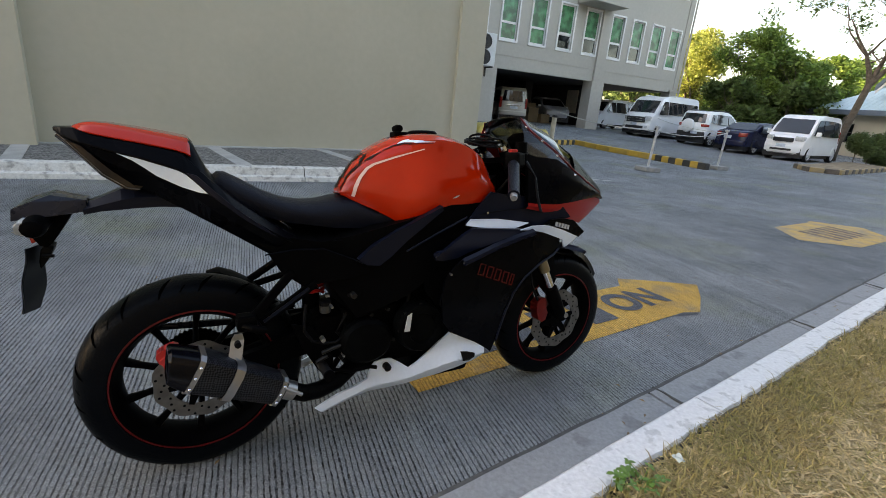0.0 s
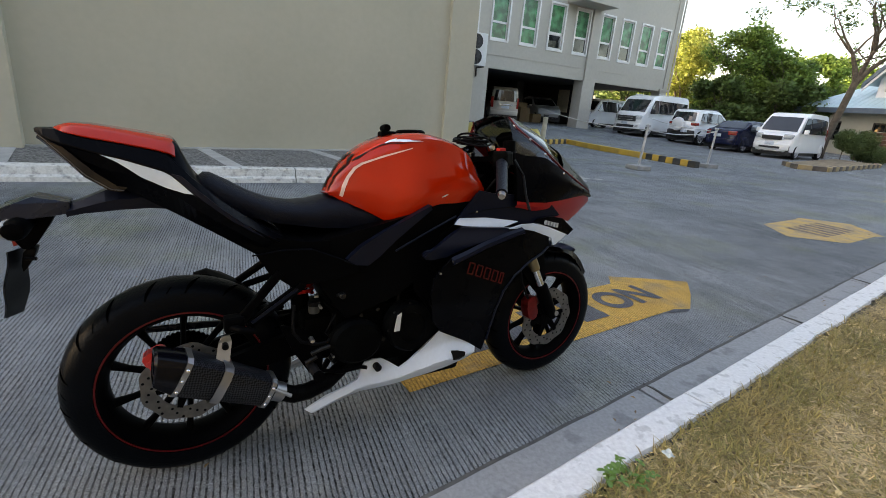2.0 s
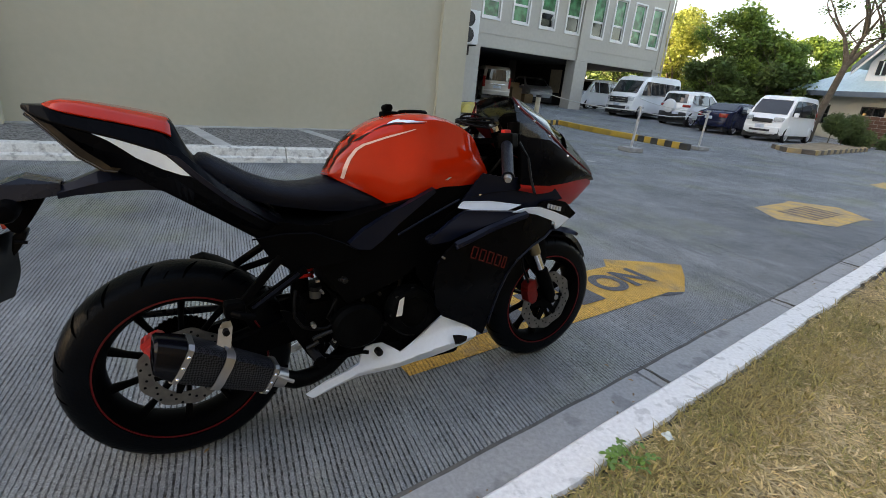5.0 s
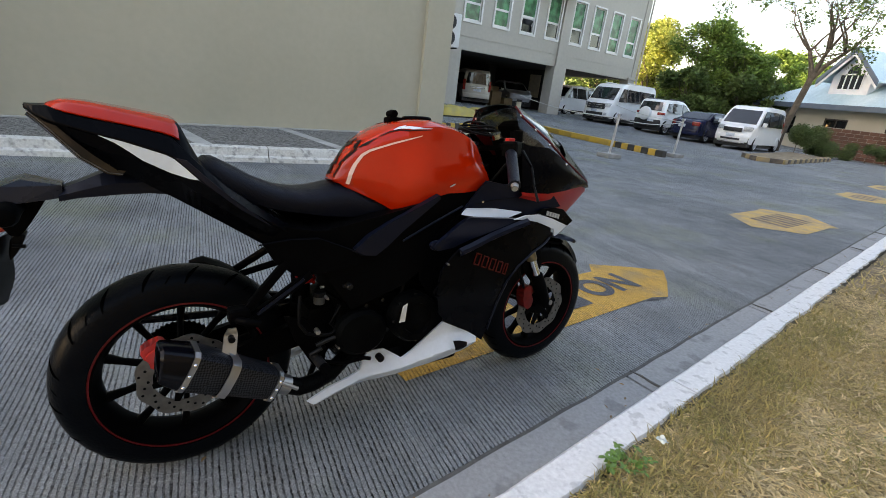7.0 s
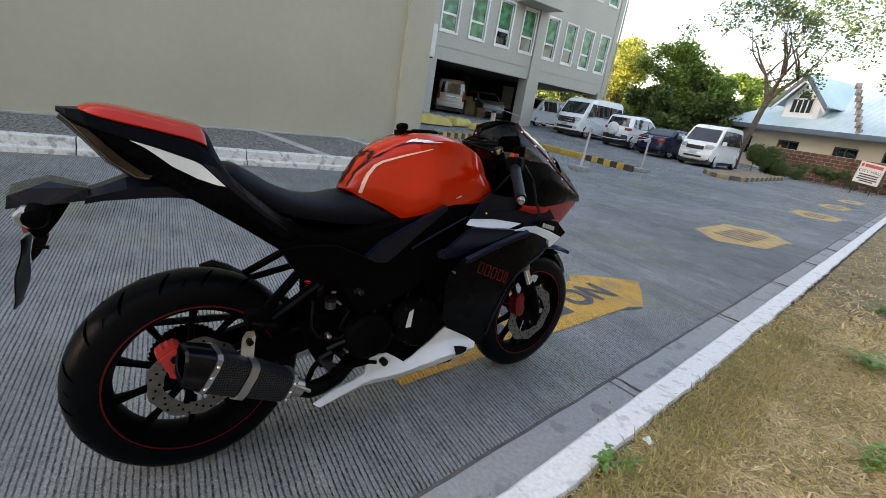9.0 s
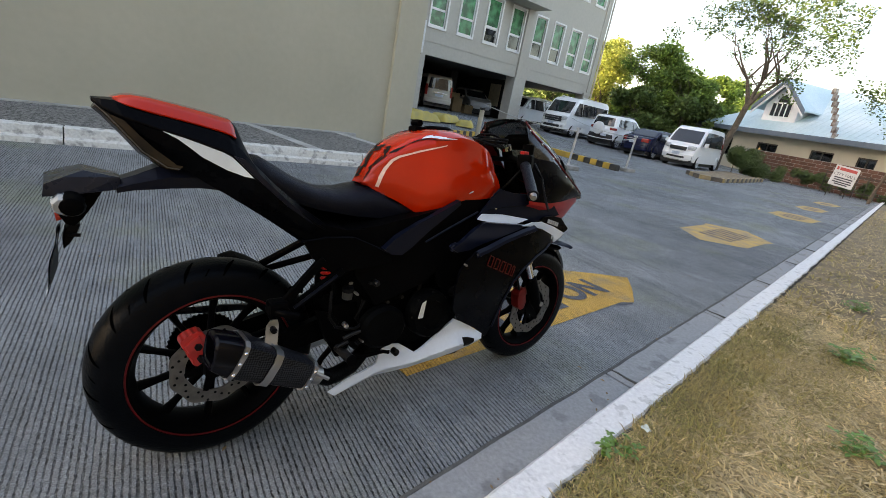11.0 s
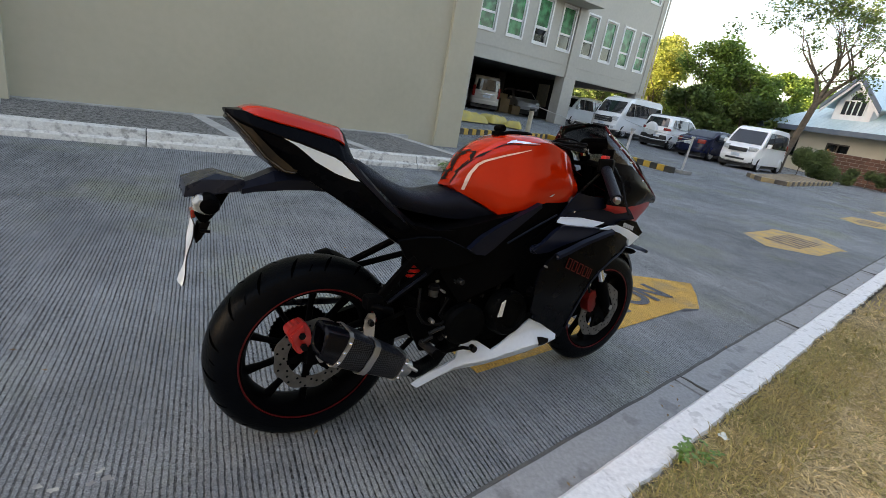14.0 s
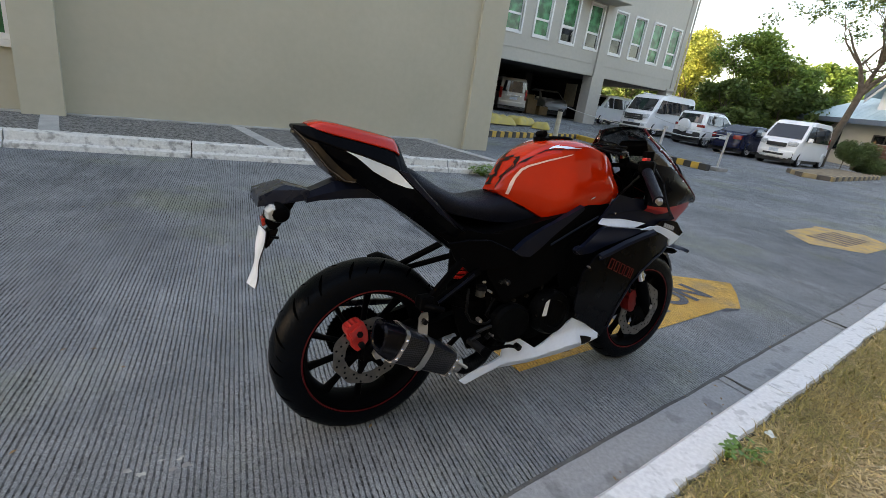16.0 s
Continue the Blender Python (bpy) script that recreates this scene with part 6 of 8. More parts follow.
BELLY = [(0.289, 0.178), (0.355, 0.206), (0.413, 0.222), (0.453, 0.238), (0.466, 0.267), (0.479, 0.286), (0.504, 0.293), (0.528, 0.295), (0.542, 0.282), (0.552, 0.270), (0.579, 0.265), (0.605, 0.285), (0.637, 0.315), (0.671, 0.354), (0.700, 0.383), (0.762, 0.355), (0.827, 0.315), (0.820, 0.286), (0.800, 0.263), (0.729, 0.236), (0.655, 0.217), (0.587, 0.200), (0.510, 0.187), (0.417, 0.184), (0.360, 0.173), (0.316, 0.160)]
CREASE = [(0.28, 0.160), (0.316, 0.170), (0.378, 0.190), (0.452, 0.212), (0.525, 0.222), (0.572, 0.234), (0.637, 0.264), (0.715, 0.289), (0.83, 0.300)]


def belly_skin(x, z):
    """Stands proud along the crease and folds in below and above it."""
    d = z - interp(CREASE, x)
    return belly_y(x, z) - 0.012 + (0.8 * -d if d < 0 else 0.42 * min(d, 0.05))


mirror_part("belly_pan", lambda: shell(BELLY, belly_skin, 0.006, 4), M_BIKE_WHITE, "pearl white belly pan side", True)
# no opening is cut; the vent's shade is put into this dark panel
mirror_part("belly_vent", lambda: shell([(0.736, 0.317), (0.760, 0.314), (0.787, 0.306), (0.781, 0.290), (0.771, 0.278), (0.743, 0.286)], lambda x, z: belly_skin(x, z) - 0.005, 0.003, 2), M_CABLE, "dark vent opening")
mirror_part("belly_bolt", lambda: spin(bmesh.new(), [(0, -0.160), (0.006, -0.160), (0.0115, -0.156), (0.0115, -0.135), (0, -0.135)], "y", 14, centre=(0.513, 0, 0.272)), M_CABLE)

# dark block added to close the gap seen above the belly pan
part("oil_sump", bx(0.61, 0.84, -0.115, 0.115, 0.175, 0.36, 0.02), M_ENGINE, bike, smooth=True)

# small parts on the engine's side
part("fluid_reservoir", spin(bmesh.new(), [(0, 0.486), (0.015, 0.486), (0.016, 0.508), (0.0, 0.510)], "z", 16, centre=(0.318, -0.14, 0)), M_RESERVOIR, bike, "small translucent brake fluid reservoir", smooth=True)
part("reservoir_cap", spin(bmesh.new(), [(0, 0.508), (0.017, 0.508), (0.017, 0.520), (0.0, 0.521)], "z", 16, centre=(0.318, -0.14, 0)), M_CABLE, bike)
part("cable_clip", bx(0.318, 0.330, -0.146, -0.14, 0.530, 0.537, 0.002), M_STEEL, bike)
bar("brake_hose", [(0.262, -0.15, 0.52), (0.254, -0.165, 0.48), (0.255, -0.165, 0.446), (0.276, -0.168, 0.415), (0.309, -0.168, 0.402), (0.343, -0.168, 0.4), (0.371, -0.165, 0.416)], 0.0045, M_CABLE)
bar("pedal_rod", [(0.300, -0.176, 0.378), (0.331, -0.176, 0.388), (0.381, -0.176, 0.397), (0.424, -0.176, 0.420)], 0.006, M_BOLT)
bar("pedal_link", [(0.284, -0.172, 0.350), (0.317, -0.172, 0.364)], 0.006, M_BOLT)
for x, z, r in ((0.302, 0.420, 0.007), (0.396, 0.367, 0.005), (0.361, 0.360, 0.004), (0.388, 0.540, 0.009), (0.326, 0.515, 0.004), (0.311, 0.334, 0.008)):
    part("frame_bolt", spin(bmesh.new(), [(0, -0.186), (r * 0.8, -0.186), (r, -0.182), (r, -0.165), (0, -0.165)], "y", 8, centre=(x, 0, z)), M_STEEL if r < 0.0075 else M_BOLT, bike)

# graphics on the tank, laid on its skin
tank_skin = BVHTree.FromPolygons([v.co.copy() for v in fuel_tank.data.vertices], [tuple(p.vertices) for p in fuel_tank.data.polygons])


def on_tank(x, z, s=-1):
    hit = tank_skin.ray_cast(Vector((x, s * 0.6, z)), Vector((0, -s, 0)))
    if hit[0] is None:  # round the tank's back
        hit = tank_skin.find_nearest(Vector((x, s * 0.042, z)))
    return hit[0] + hit[1] * 0.0022


def tank_band(pts, mat, label, name="pinstripe"):
    """A band of varying width along (x, z, width) points on the tank's flanks."""
    fine = []
    for (x0, z0, w0), (x1, z1, w1) in zip(pts, pts[1:]):
        fine += [(x0 + (x1 - x0) * t / 8, z0 + (z1 - z0) * t / 8, w0 + (w1 - w0) * t / 8) for t in range(8)]
    fine.append(pts[-1])
    for s in (-1, 1):
        bm = bmesh.new()
        prev = None
        for i, (x, z, wd) in enumerate(fine):
            a, b = fine[max(0, i - 1)], fine[min(len(fine) - 1, i + 1)]
            d = Vector((b[0] - a[0], 0, b[1] - a[1])).normalized()
            q = [on_tank(x - d.z * wd * k / 2, z + d.x * wd * k / 2, s) for k in (-1, 0, 1)]
            q = [bm.verts.new(p) for p in q]
            if prev:
                bm.faces.new((prev[0], prev[1], q[1], q[0]))
                bm.faces.new((prev[1], prev[2], q[2], q[1]))
            prev = q
        part(name, bm, mat, fuel_tank, label)


tank_band([(0.419, 0.799, 0.009), (0.425, 0.825, 0.009), (0.438, 0.854, 0.008), (0.455, 0.880, 0.007), (0.473, 0.894, 0.006), (0.50, 0.906, 0.005), (0.529, 0.918, 0.005), (0.565, 0.931, 0.004), (0.605, 0.945, 0.002)], M_PINSTRIPE, "thin pale stripe along the tank's shoulder")
tank_band([(0.536, 0.953, 0.001), (0.552, 0.960, 0.005), (0.569, 0.967, 0.001)], M_BIKE_WHITE, "white flash on top of the tank")
tank_band([(0.554, 0.960, 0.004), (0.575, 0.963, 0.006), (0.60, 0.9645, 0.004), (0.636, 0.966, 0.001)], M_BIKE_WHITE, "white flash on top of the tank")
tank_band([(0.497, 0.932, 0.0010), (0.524, 0.9465, 0.0024), (0.548, 0.954, 0.0024), (0.588, 0.9585, 0.0018), (0.63, 0.961, 0.0010)], M_DECAL_DARK, "dark flame graphic", "flame_decal")
tank_band([(0.436, 0.884, 0.0008), (0.443, 0.896, 0.0025), (0.451, 0.906, 0.0025), (0.462, 0.917, 0.0008)], M_DECAL_DARK, "dark flame graphic", "flame_decal")
tank_band([(0.449, 0.898, 0.0014), (0.463, 0.908, 0.0040), (0.477, 0.918, 0.0029), (0.492, 0.928, 0.0008)], M_DECAL_DARK, "dark flame graphic", "flame_decal")
tank_band([(0.412, 0.856, 0.0008), (0.420, 0.866, 0.0014), (0.432, 0.880, 0.0022), (0.446, 0.894, 0.0008)], M_DECAL_DARK, "dark flame graphic", "flame_decal")
tank_band([(0.389, 0.812, 0.0008), (0.394, 0.826, 0.0029), (0.402, 0.840, 0.0022), (0.410, 0.854, 0.0008), (0.422, 0.871, 0.0008), (0.436, 0.888, 0.0008)], M_DECAL_DARK, "dark flame graphic", "flame_decal")
tank_band([(0.690, 0.808, 0.001), (0.702, 0.812, 0.005), (0.713, 0.816, 0.001)], M_DECAL_GREY, "", "small_mark")

# exhaust
EA, EB = Vector((-0.060, -0.238, 0.452)), Vector((0.180, -0.217, 0.320))
ed = (EB - EA).normalized()
eu = ed.cross(Vector((0, 1, 0))).normalized()
if eu.z < 0:
    eu = -eu
ev = ed.cross(eu)


def hexring(t, w, h, off=0.0):
    out = []
    for u, v in ((-0.55, 1), (0.55, 1), (0.85, 0.85), (1, 0.45), (1, -0.45), (0.85, -0.85), (0.55, -1), (-0.55, -1), (-0.85, -0.85), (-1, -0.45), (-1, 0.45), (-0.85, 0.85)):
        slant = -0.010 * v * max(0.0, 1 - t / 0.045)  # the tail end is cut off upright
        out.append(EA + ed * (t + slant) + ev * u * w * (0.97 - 0.72 * t) + eu * v * h * (0.97 - 0.72 * t))
    return out


EL = (EB - EA).length
muffler = part("muffler", loft(bmesh.new(), [hexring(0.04, 0.047, 0.051), hexring(0.06, 0.048, 0.052), hexring(EL - 0.03, 0.046, 0.05), hexring(EL, 0.043, 0.046)]), M_CARBON, bike, "carbon-fibre exhaust silencer", smooth=True)
cap_b = bmesh.new()
loft(cap_b, [hexring(0.05, 0.0475, 0.0515), hexring(0.02, 0.0435, 0.0465), hexring(-0.008, 0.038, 0.040), hexring(-0.012, 0.033, 0.034), hexring(-0.010, 0.026, 0.027), hexring(0.03, 0.024, 0.025)], caps=False)
part("end_cap", cap_b, M_CAP, muffler, "gloss black silencer end cap", smooth=True)
part("tail_pipe", loft(bmesh.new(), [hexring(0.032, 0.024, 0.025), hexring(0.034, 0.023, 0.024)]), M_CABLE, muffler)
for t in (0.047, EL - 0.012):
    part("clamp_ring", loft(bmesh.new(), [hexring(t - 0.006, 0.05, 0.0535), hexring(t + 0.006, 0.05, 0.0535)]), M_STEEL, muffler, "riveted steel ring")
    for v in (-0.7, 0.0, 0.7):
        p = EA + ed * t + (ev if ev.y < 0 else -ev) * (0.0472 - 0.037 * t) + eu * v * (0.041 - 0.031 * t)
        bm = bmesh.new()
        bmesh.ops.create_uvsphere(bm, u_segments=8, v_segments=5, radius=0.0045, matrix=Matrix.Translation(p))
        part("rivet", bm, M_CHROME, muffler, smooth=True)
st = 0.138
part("strap", loft(bmesh.new(), [hexring(st - 0.011, 0.0505, 0.0545), hexring(st - 0.011, 0.053, 0.057), hexring(st + 0.011, 0.053, 0.057), hexring(st + 0.011, 0.0505, 0.0545)], caps=False), M_STEEL, bike, "brushed steel silencer strap", smooth=True)
sb = EA + ed * st
part("strap_tab", loft(bmesh.new(), [[(sb.x + 0.010 + dx, y, sb.z + 0.035) for dx, y in ((-0.016, -0.23), (0.016, -0.23), (0.016, -0.225), (-0.016, -0.225))], [(sb.x + 0.022 + dx, y, sb.z + 0.085) for dx, y in ((-0.015, -0.205), (0.015, -0.205), (0.015, -0.2), (-0.015, -0.2))], [(sb.x + 0.025 + dx, y, sb.z + 0.1) for dx, y in ((-0.009, -0.204), (0.009, -0.204), (0.009, -0.199), (-0.009, -0.199))]]), M_STEEL, bike)
part("strap_bolt", spin(bmesh.new(), [(0, -0.22), (0.008, -0.22), (0.008, -0.2), (0, -0.2)], "y", 8, centre=(sb.x + 0.021, 0, sb.z + 0.078)), M_CABLE, bike)
part("silencer_inlet", tb([EB - ed * 0.01, EB + ed * 0.035], 0.026, 16), M_STEEL, bike, "steel collar at the silencer's front", smooth=True)
part("link_pipe", tb([EB + ed * 0.03, EB + ed * 0.07, (0.29, -0.175, 0.262), (0.35, -0.15, 0.262), (0.42, -0.11, 0.285), (0.54, -0.06, 0.25)], [0.023, 0.023, 0.024, 0.024, 0.024, 0.024], 16), M_ENGINE, bike, "dark exhaust link pipe", smooth=True)
part("pipe_spring", tb([EB + ed * 0.0 + Vector((0, -0.03, 0.02)), EB + ed * 0.055 + Vector((0, -0.032, 0.012))], 0.005, 8), M_STEEL, bike)

# ---- near building: long plastered wall, pavement strip and weathered kerb ----
WALL_DIR = 34.0
W0 = Vector((-3.38, 10.25, 0))
WALL_M = pose(W0.x, W0.y, 0, 0, 0, WALL_DIR)  # local x along the wall, y into the building
WALL_LEN = 6.97
# height above the view, chosen so the block keeps low sun off the yard
NB_H = 12.0

near_wall = thing("wall_near", "long plain wall of greenish beige plaster with shallow pilasters", "wall", WALL_M, kind="structure")
part("wall_panel", bx(0.0, WALL_LEN - 0.62, 0.0, 0.3, -0.05, NB_H), M_PLASTER, near_wall)
part("pilaster", bx(-0.42, 0.0, -0.22, 0.3, -0.05, NB_H, 0.006), M_PLASTER, near_wall)
part("pilaster", bx(WALL_LEN - 0.62, WALL_LEN, -0.07, 0.45, -0.05, NB_H, 0.008), M_PLASTER, near_wall)
# return wall and unseen building mass behind it, closed on all sides, added to shade the yard
part("side_wall", bx(WALL_LEN - 0.3, WALL_LEN - 0.03, 0.45, 14.0, -0.05, NB_H), M_PLASTER, near_wall)
bm = bmesh.new()
for x0, x1, z0, z1 in ((-14.0, -2.6, -0.05, NB_H), (-2.6, -0.42, -0.05, 0.95), (-2.6, -0.42, 3.1, NB_H)):
    box(bm, x0, x1, 0.0, 0.3, z0, z1)
part("wall_panel", bm, M_PLASTER, near_wall)
part("rear_wall", bx(-14.0, WALL_LEN - 0.3, 13.7, 14.0, -0.05, NB_H), M_PLASTER, near_wall)
part("end_wall", bx(-14.3, -14.0, 0.0, 14.0, -0.05, NB_H), M_PLASTER, near_wall)
near_roof = thing("roof_near", "flat concrete roof slab of the near building", "roof", WALL_M, kind="structure")
part("roof_slab", bx(-14.4, WALL_LEN + 0.1, -0.3, 14.1, NB_H, NB_H + 0.3), M_SLAB, near_roof)
near_window = thing("window_near", "green glazed window with a pale sill in the plastered wall", "window", WALL_M, kind="structure")
part("window_sill", bx(-2.62, -0.43, -0.06, 0.1, 0.87, 0.95, 0.006), M_WIN_FRAME, near_window)
part("pane", bx(-2.55, -0.46, 0.12, 0.13, 1.0, 3.08), M_WIN_GREEN_REFLECT, near_window)
bm = bmesh.new()
for x0, x1, z0, z1 in ((-2.6, -0.42, 0.95, 1.02), (-2.6, -0.42, 3.04, 3.1), (-2.6, -2.53, 1.02, 3.04), (-0.49, -0.42, 1.02, 3.04), (-1.55, -1.49, 1.02, 3.04)):
    box(bm, x0, x1, 0.08, 0.16, z0, z1, 0.004)
part("window_frame", bm, M_WIN_FRAME, near_window)

PAVE_DIR = 25.0
PAVE_M = pose(-2.80, 8.62, 0, 0, 0, PAVE_DIR)  # local x along the kerb face, y towards the wall
pavement = thing("pavement", "pebble-washed pavement strip with pale concrete bands beside the wall", "pavement", PAVE_M, kind="structure")


def wall_y(x):
    """The wall's line in the pavement's own axes."""
    a = radians(WALL_DIR - PAVE_DIR)
    o = PAVE_M.inverted() @ W0
    return o.y + (x - o.x) * math.tan(a) + 0.25


P_H = 0.15
band_x = [-9.0, -6.6, -4.2, -1.95, 0.32, 2.55, 4.25, 5.9]
for i, (x0, x1) in enumerate(zip(band_x, band_x[1:])):
    bm = bmesh.new()
    sh = 0.42  # the bands stand a little askew to the kerb
    b0, b1 = wall_y(x0), wall_y(x1)
    poly = [(x0 + 0.09, 0.16), (x1 - 0.09, 0.16), (x1 - 0.09 - sh * (b1 - 0.16) * 0.5, b1), (x0 + 0.09 - sh * (b0 - 0.16) * 0.5, b0)]
    slab(bm, poly, -0.04, P_H - 0.006, axis="z")
    part("pebble_panel", bm, M_PEBBLE, pavement)
    bm = bmesh.new()
    poly = [(x1 - 0.09, 0.16), (x1 + 0.09, 0.16), (x1 + 0.09 - sh * (b1 - 0.16) * 0.5, b1), (x1 - 0.09 - sh * (b1 - 0.16) * 0.5, b1)]
    slab(bm, poly, -0.04, P_H, axis="z")
    part("band", bm, M_SLAB, pavement)
bm = bmesh.new()
loft(bm, [[(x, wall_y(x) - 0.34 + d, z) for d, z in ((0, -0.04), (0.16, -0.04), (0.16, P_H + 0.012), (0, P_H + 0.012))] for x in (-9, -4, 0, 5.8)])
part("border_strip", bm, M_SLAB, pavement)
old_kerb = thing("kerb_far", "weathered white concrete kerb with flaking, stained face", "kerb", PAVE_M, kind="structure")
for i in range(-4, 4):
    bm = bmesh.new()
    secs = []
    for k in range(13):
        x = i * 1.6 + 0.006 + 1.588 * k / 12
        w = 0.008 * noise.noise((x * 2.5, 1, 7))
        secs.append([(x, 0.0 + w, -0.04), (x, 0.17, -0.04), (x, 0.17, P_H + 0.012), (x, 0.05, P_H + 0.014 + w), (x, 0.03 + w, P_H + 0.002), (x, 0.012 + w, 0.07), (x, -0.035 + w, 0.05), (x, -0.045 + w, 0.0)])
    loft(bm, secs)
    part("kerb_stone", bm, M_KERB_OLD, old_kerb, smooth=True)


def leafy_weed(name, label, m, n, spread, size, mat, seed, cat="weed"):
    rng = random.Random(seed)
    t = thing(name, label, cat, m)
    v, f = [], []
    stems = bmesh.new()
    for _ in range(n):
        th, r = rng.uniform(0, 6.28), spread * rng.random() ** 0.6
        tip = Vector((r * math.cos(th), r * math.sin(th), size * rng.uniform(0.5, 2.2)))
        tube(stems, [(0, 0, -0.01), tip * 0.5 + Vector((0, 0, 0.01)), tip], [0.0016, 0.0013, 0.0008], 5)
        for q in range(3):
            a = th + q * 2.1 + rng.uniform(-0.4, 0.4)
            d = Vector((math.cos(a), math.sin(a), rng.uniform(-0.3, 0.25))).normalized()
            s = d.cross(Vector((0, 0, 1))).normalized()
            L = size * rng.uniform(0.6, 1.1)
            k = len(v)
            for u, w, z in ((0, 0, 0), (0.3, 0.26, 0.05), (0.7, 0.28, 0.05), (1, 0, -0.03), (0.7, -0.28, 0.05), (0.3, -0.26, 0.05)):
                v.append(tuple(tip + d * L * u + s * L * w + Vector((0, 0, L * z))))
            f.append((k, k + 1, k + 2, k + 3))
            f.append((k, k + 3, k + 4, k + 5))
    raw("leaves", v, f, mat, t)
    part("stems", stems, M_WEED, t)
    return t


leafy_weed("weed", "small broad-leaved green weed growing at the white kerb", pose(2.36, 5.20, KERB_H - 0.01), 11, 0.05, 0.024, M_WEED, 21)
leafy_weed("weed", "low green weed at the kerb beside the grass", pose(2.44, 5.22, KERB_H - 0.01), 14, 0.06, 0.02, M_WEED, 22)
leafy_weed("weed", "clump of green weeds at the foot of the weathered kerb", pose(2.05, 10.72, 0.0), 60, 0.17, 0.07, M_WEED, 23)
leafy_weed("weed", "green weed clump growing in the dry grass", pose(4.30, 6.00, KERB_H - 0.02), 30, 0.10, 0.04, M_WEED, 24)
leafy_weed("weed", "low green weed clump growing in the dry grass", pose(3.45, 5.25, KERB_H - 0.02), 26, 0.09, 0.035, M_WEED, 25)
leafy_weed("weed", "green weed tuft growing in the dry grass", pose(5.45, 6.90, KERB_H - 0.02), 24, 0.09, 0.04, M_WEED, 26)
scrap = bmesh.new()
bmesh.ops.create_grid(scrap, x_segments=8, y_segments=6, size=0.015)
for v in scrap.verts:
    v.co.z = 0.008 + 0.010 * noise.noise((v.co.x * 60, v.co.y * 60, 2))
thing("litter", "crumpled scrap of pale paper on the grass", "litter", pose(2.585, 5.315, KERB_H + 0.008, 8, 0, 25), bm=scrap, mat=M_PAPER, smooth=True)


# ---- office building over a car park ----
FB_DIR = 30.0
FB_P = (10.39, 32.8)
FBM = pose(FB_P[0], FB_P[1], 0.0, 0, 0, FB_DIR)  # local x along the front, y into the building
# S0 runs far left, out of view, added to block a slit of low sun
S0, S1, FB_DEEP, FB_TOP = -24.0, 6.95, 13.0, 12.8
BEAM, SILL, HEAD, SILL2, HEAD2 = 2.98, 4.34, 6.50, 8.35, 10.4
win_s = [-6.82 + 1.84 * i for i in range(-4, 4)] + [0.66 + 1.70 * i for i in range(4)]
win_w = [0.98] * 8 + [0.94] * 4

office = thing("office_building", "beige plastered office building with green windows above an open car park", "building", FBM)
bm = bmesh.new()
spans = []
x = S0
for s, w in zip(win_s, win_w):
    spans.append((x, s - w / 2))
    x = s + w / 2
spans.append((x, S1))
for z0, z1 in ((SILL, HEAD), (SILL2, HEAD2)):
    for a0, a1 in spans:
        box(bm, a0, a1, 0.0, 0.3, z0, z1)
for z0, z1 in ((BEAM, SILL), (HEAD, SILL2), (HEAD2, FB_TOP)):
    box(bm, S0, S1, 0.0, 0.3, z0, z1)
part("front_wall", bm, M_PLASTER_FAR, office)
part("side_wall", bx(S1 - 0.3, S1, 0.3, FB_DEEP, BEAM, FB_TOP), M_PLASTER_FAR, office)
part("side_wall", bx(S0, S0 + 0.3, 0.3, FB_DEEP, -0.3, FB_TOP), M_PLASTER_FAR, office)
part("rear_wall", bx(S0, S1, FB_DEEP, FB_DEEP + 0.3, BEAM, FB_TOP), M_PLASTER_FAR, office)
part("roof_slab", bx(S0 - 0.4, S1 + 0.3, -0.4, FB_DEEP + 0.5, FB_TOP, FB_TOP + 0.35), M_PLASTER_FAR, office)
part("floor_slab", bx(S0 + 0.3, S1 - 0.02, 0.3, FB_DEEP, BEAM + 0.05, BEAM + 0.35), M_SOFFIT_SHADE, office)
part("ledge", bx(S0, S1 + 0.04, -0.025, 0.0, 3.60, 3.65), M_PLASTER_FAR, office)
part("canopy", bx(-2.6, -0.1, -1.25, 0.0, 6.66, 6.98, 0.02), M_PLASTER_FAR, office, "flat concrete canopy slab above the windows")
for c0, c1, d0 in ((-9.4, -7.25, 0.0), (-0.72, 0.24, -0.12), (6.3, 6.95, -0.06)):
    part("column", bx(c0, c1, d0, 0.6, -0.3, BEAM, 0.01), M_PLASTER_FAR, office)
part("pilaster", bx(-0.66, 0.04, -0.12, 0.0, BEAM, FB_TOP, 0.01), M_PLASTER_FAR, office)
part("pilaster", bx(6.55, 6.99, -0.06, 0.0, BEAM, FB_TOP, 0.01), M_PLASTER_FAR, office)
part("capital", bx(6.2, 7.03, -0.12, 0.62, BEAM + 0.0, BEAM + 0.14, 0.01), M_PLASTER_FAR, office)
# columns in shade-dark colour; partitions added to close the view through the left opening
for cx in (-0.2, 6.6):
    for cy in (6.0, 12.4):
        part("column", bx(cx - 0.3, cx + 0.3, cy, cy + 0.6, -0.3, BEAM), M_ROOM_SHADE, office)
part("garage_wall", bx(2.95, 3.15, 4.2, FB_DEEP - 0.3, -0.3, BEAM + 0.2), M_ROOM_SHADE, office)
part("garage_wall", bx(S0, 3.2, FB_DEEP - 0.3, FB_DEEP - 0.05, -0.3, BEAM + 0.2), M_ROOM_SHADE, office)
part("garage_wall", bx(-9.4, -9.1, 0.6, FB_DEEP - 0.3, -0.3, BEAM + 0.2), M_ROOM_SHADE, office)
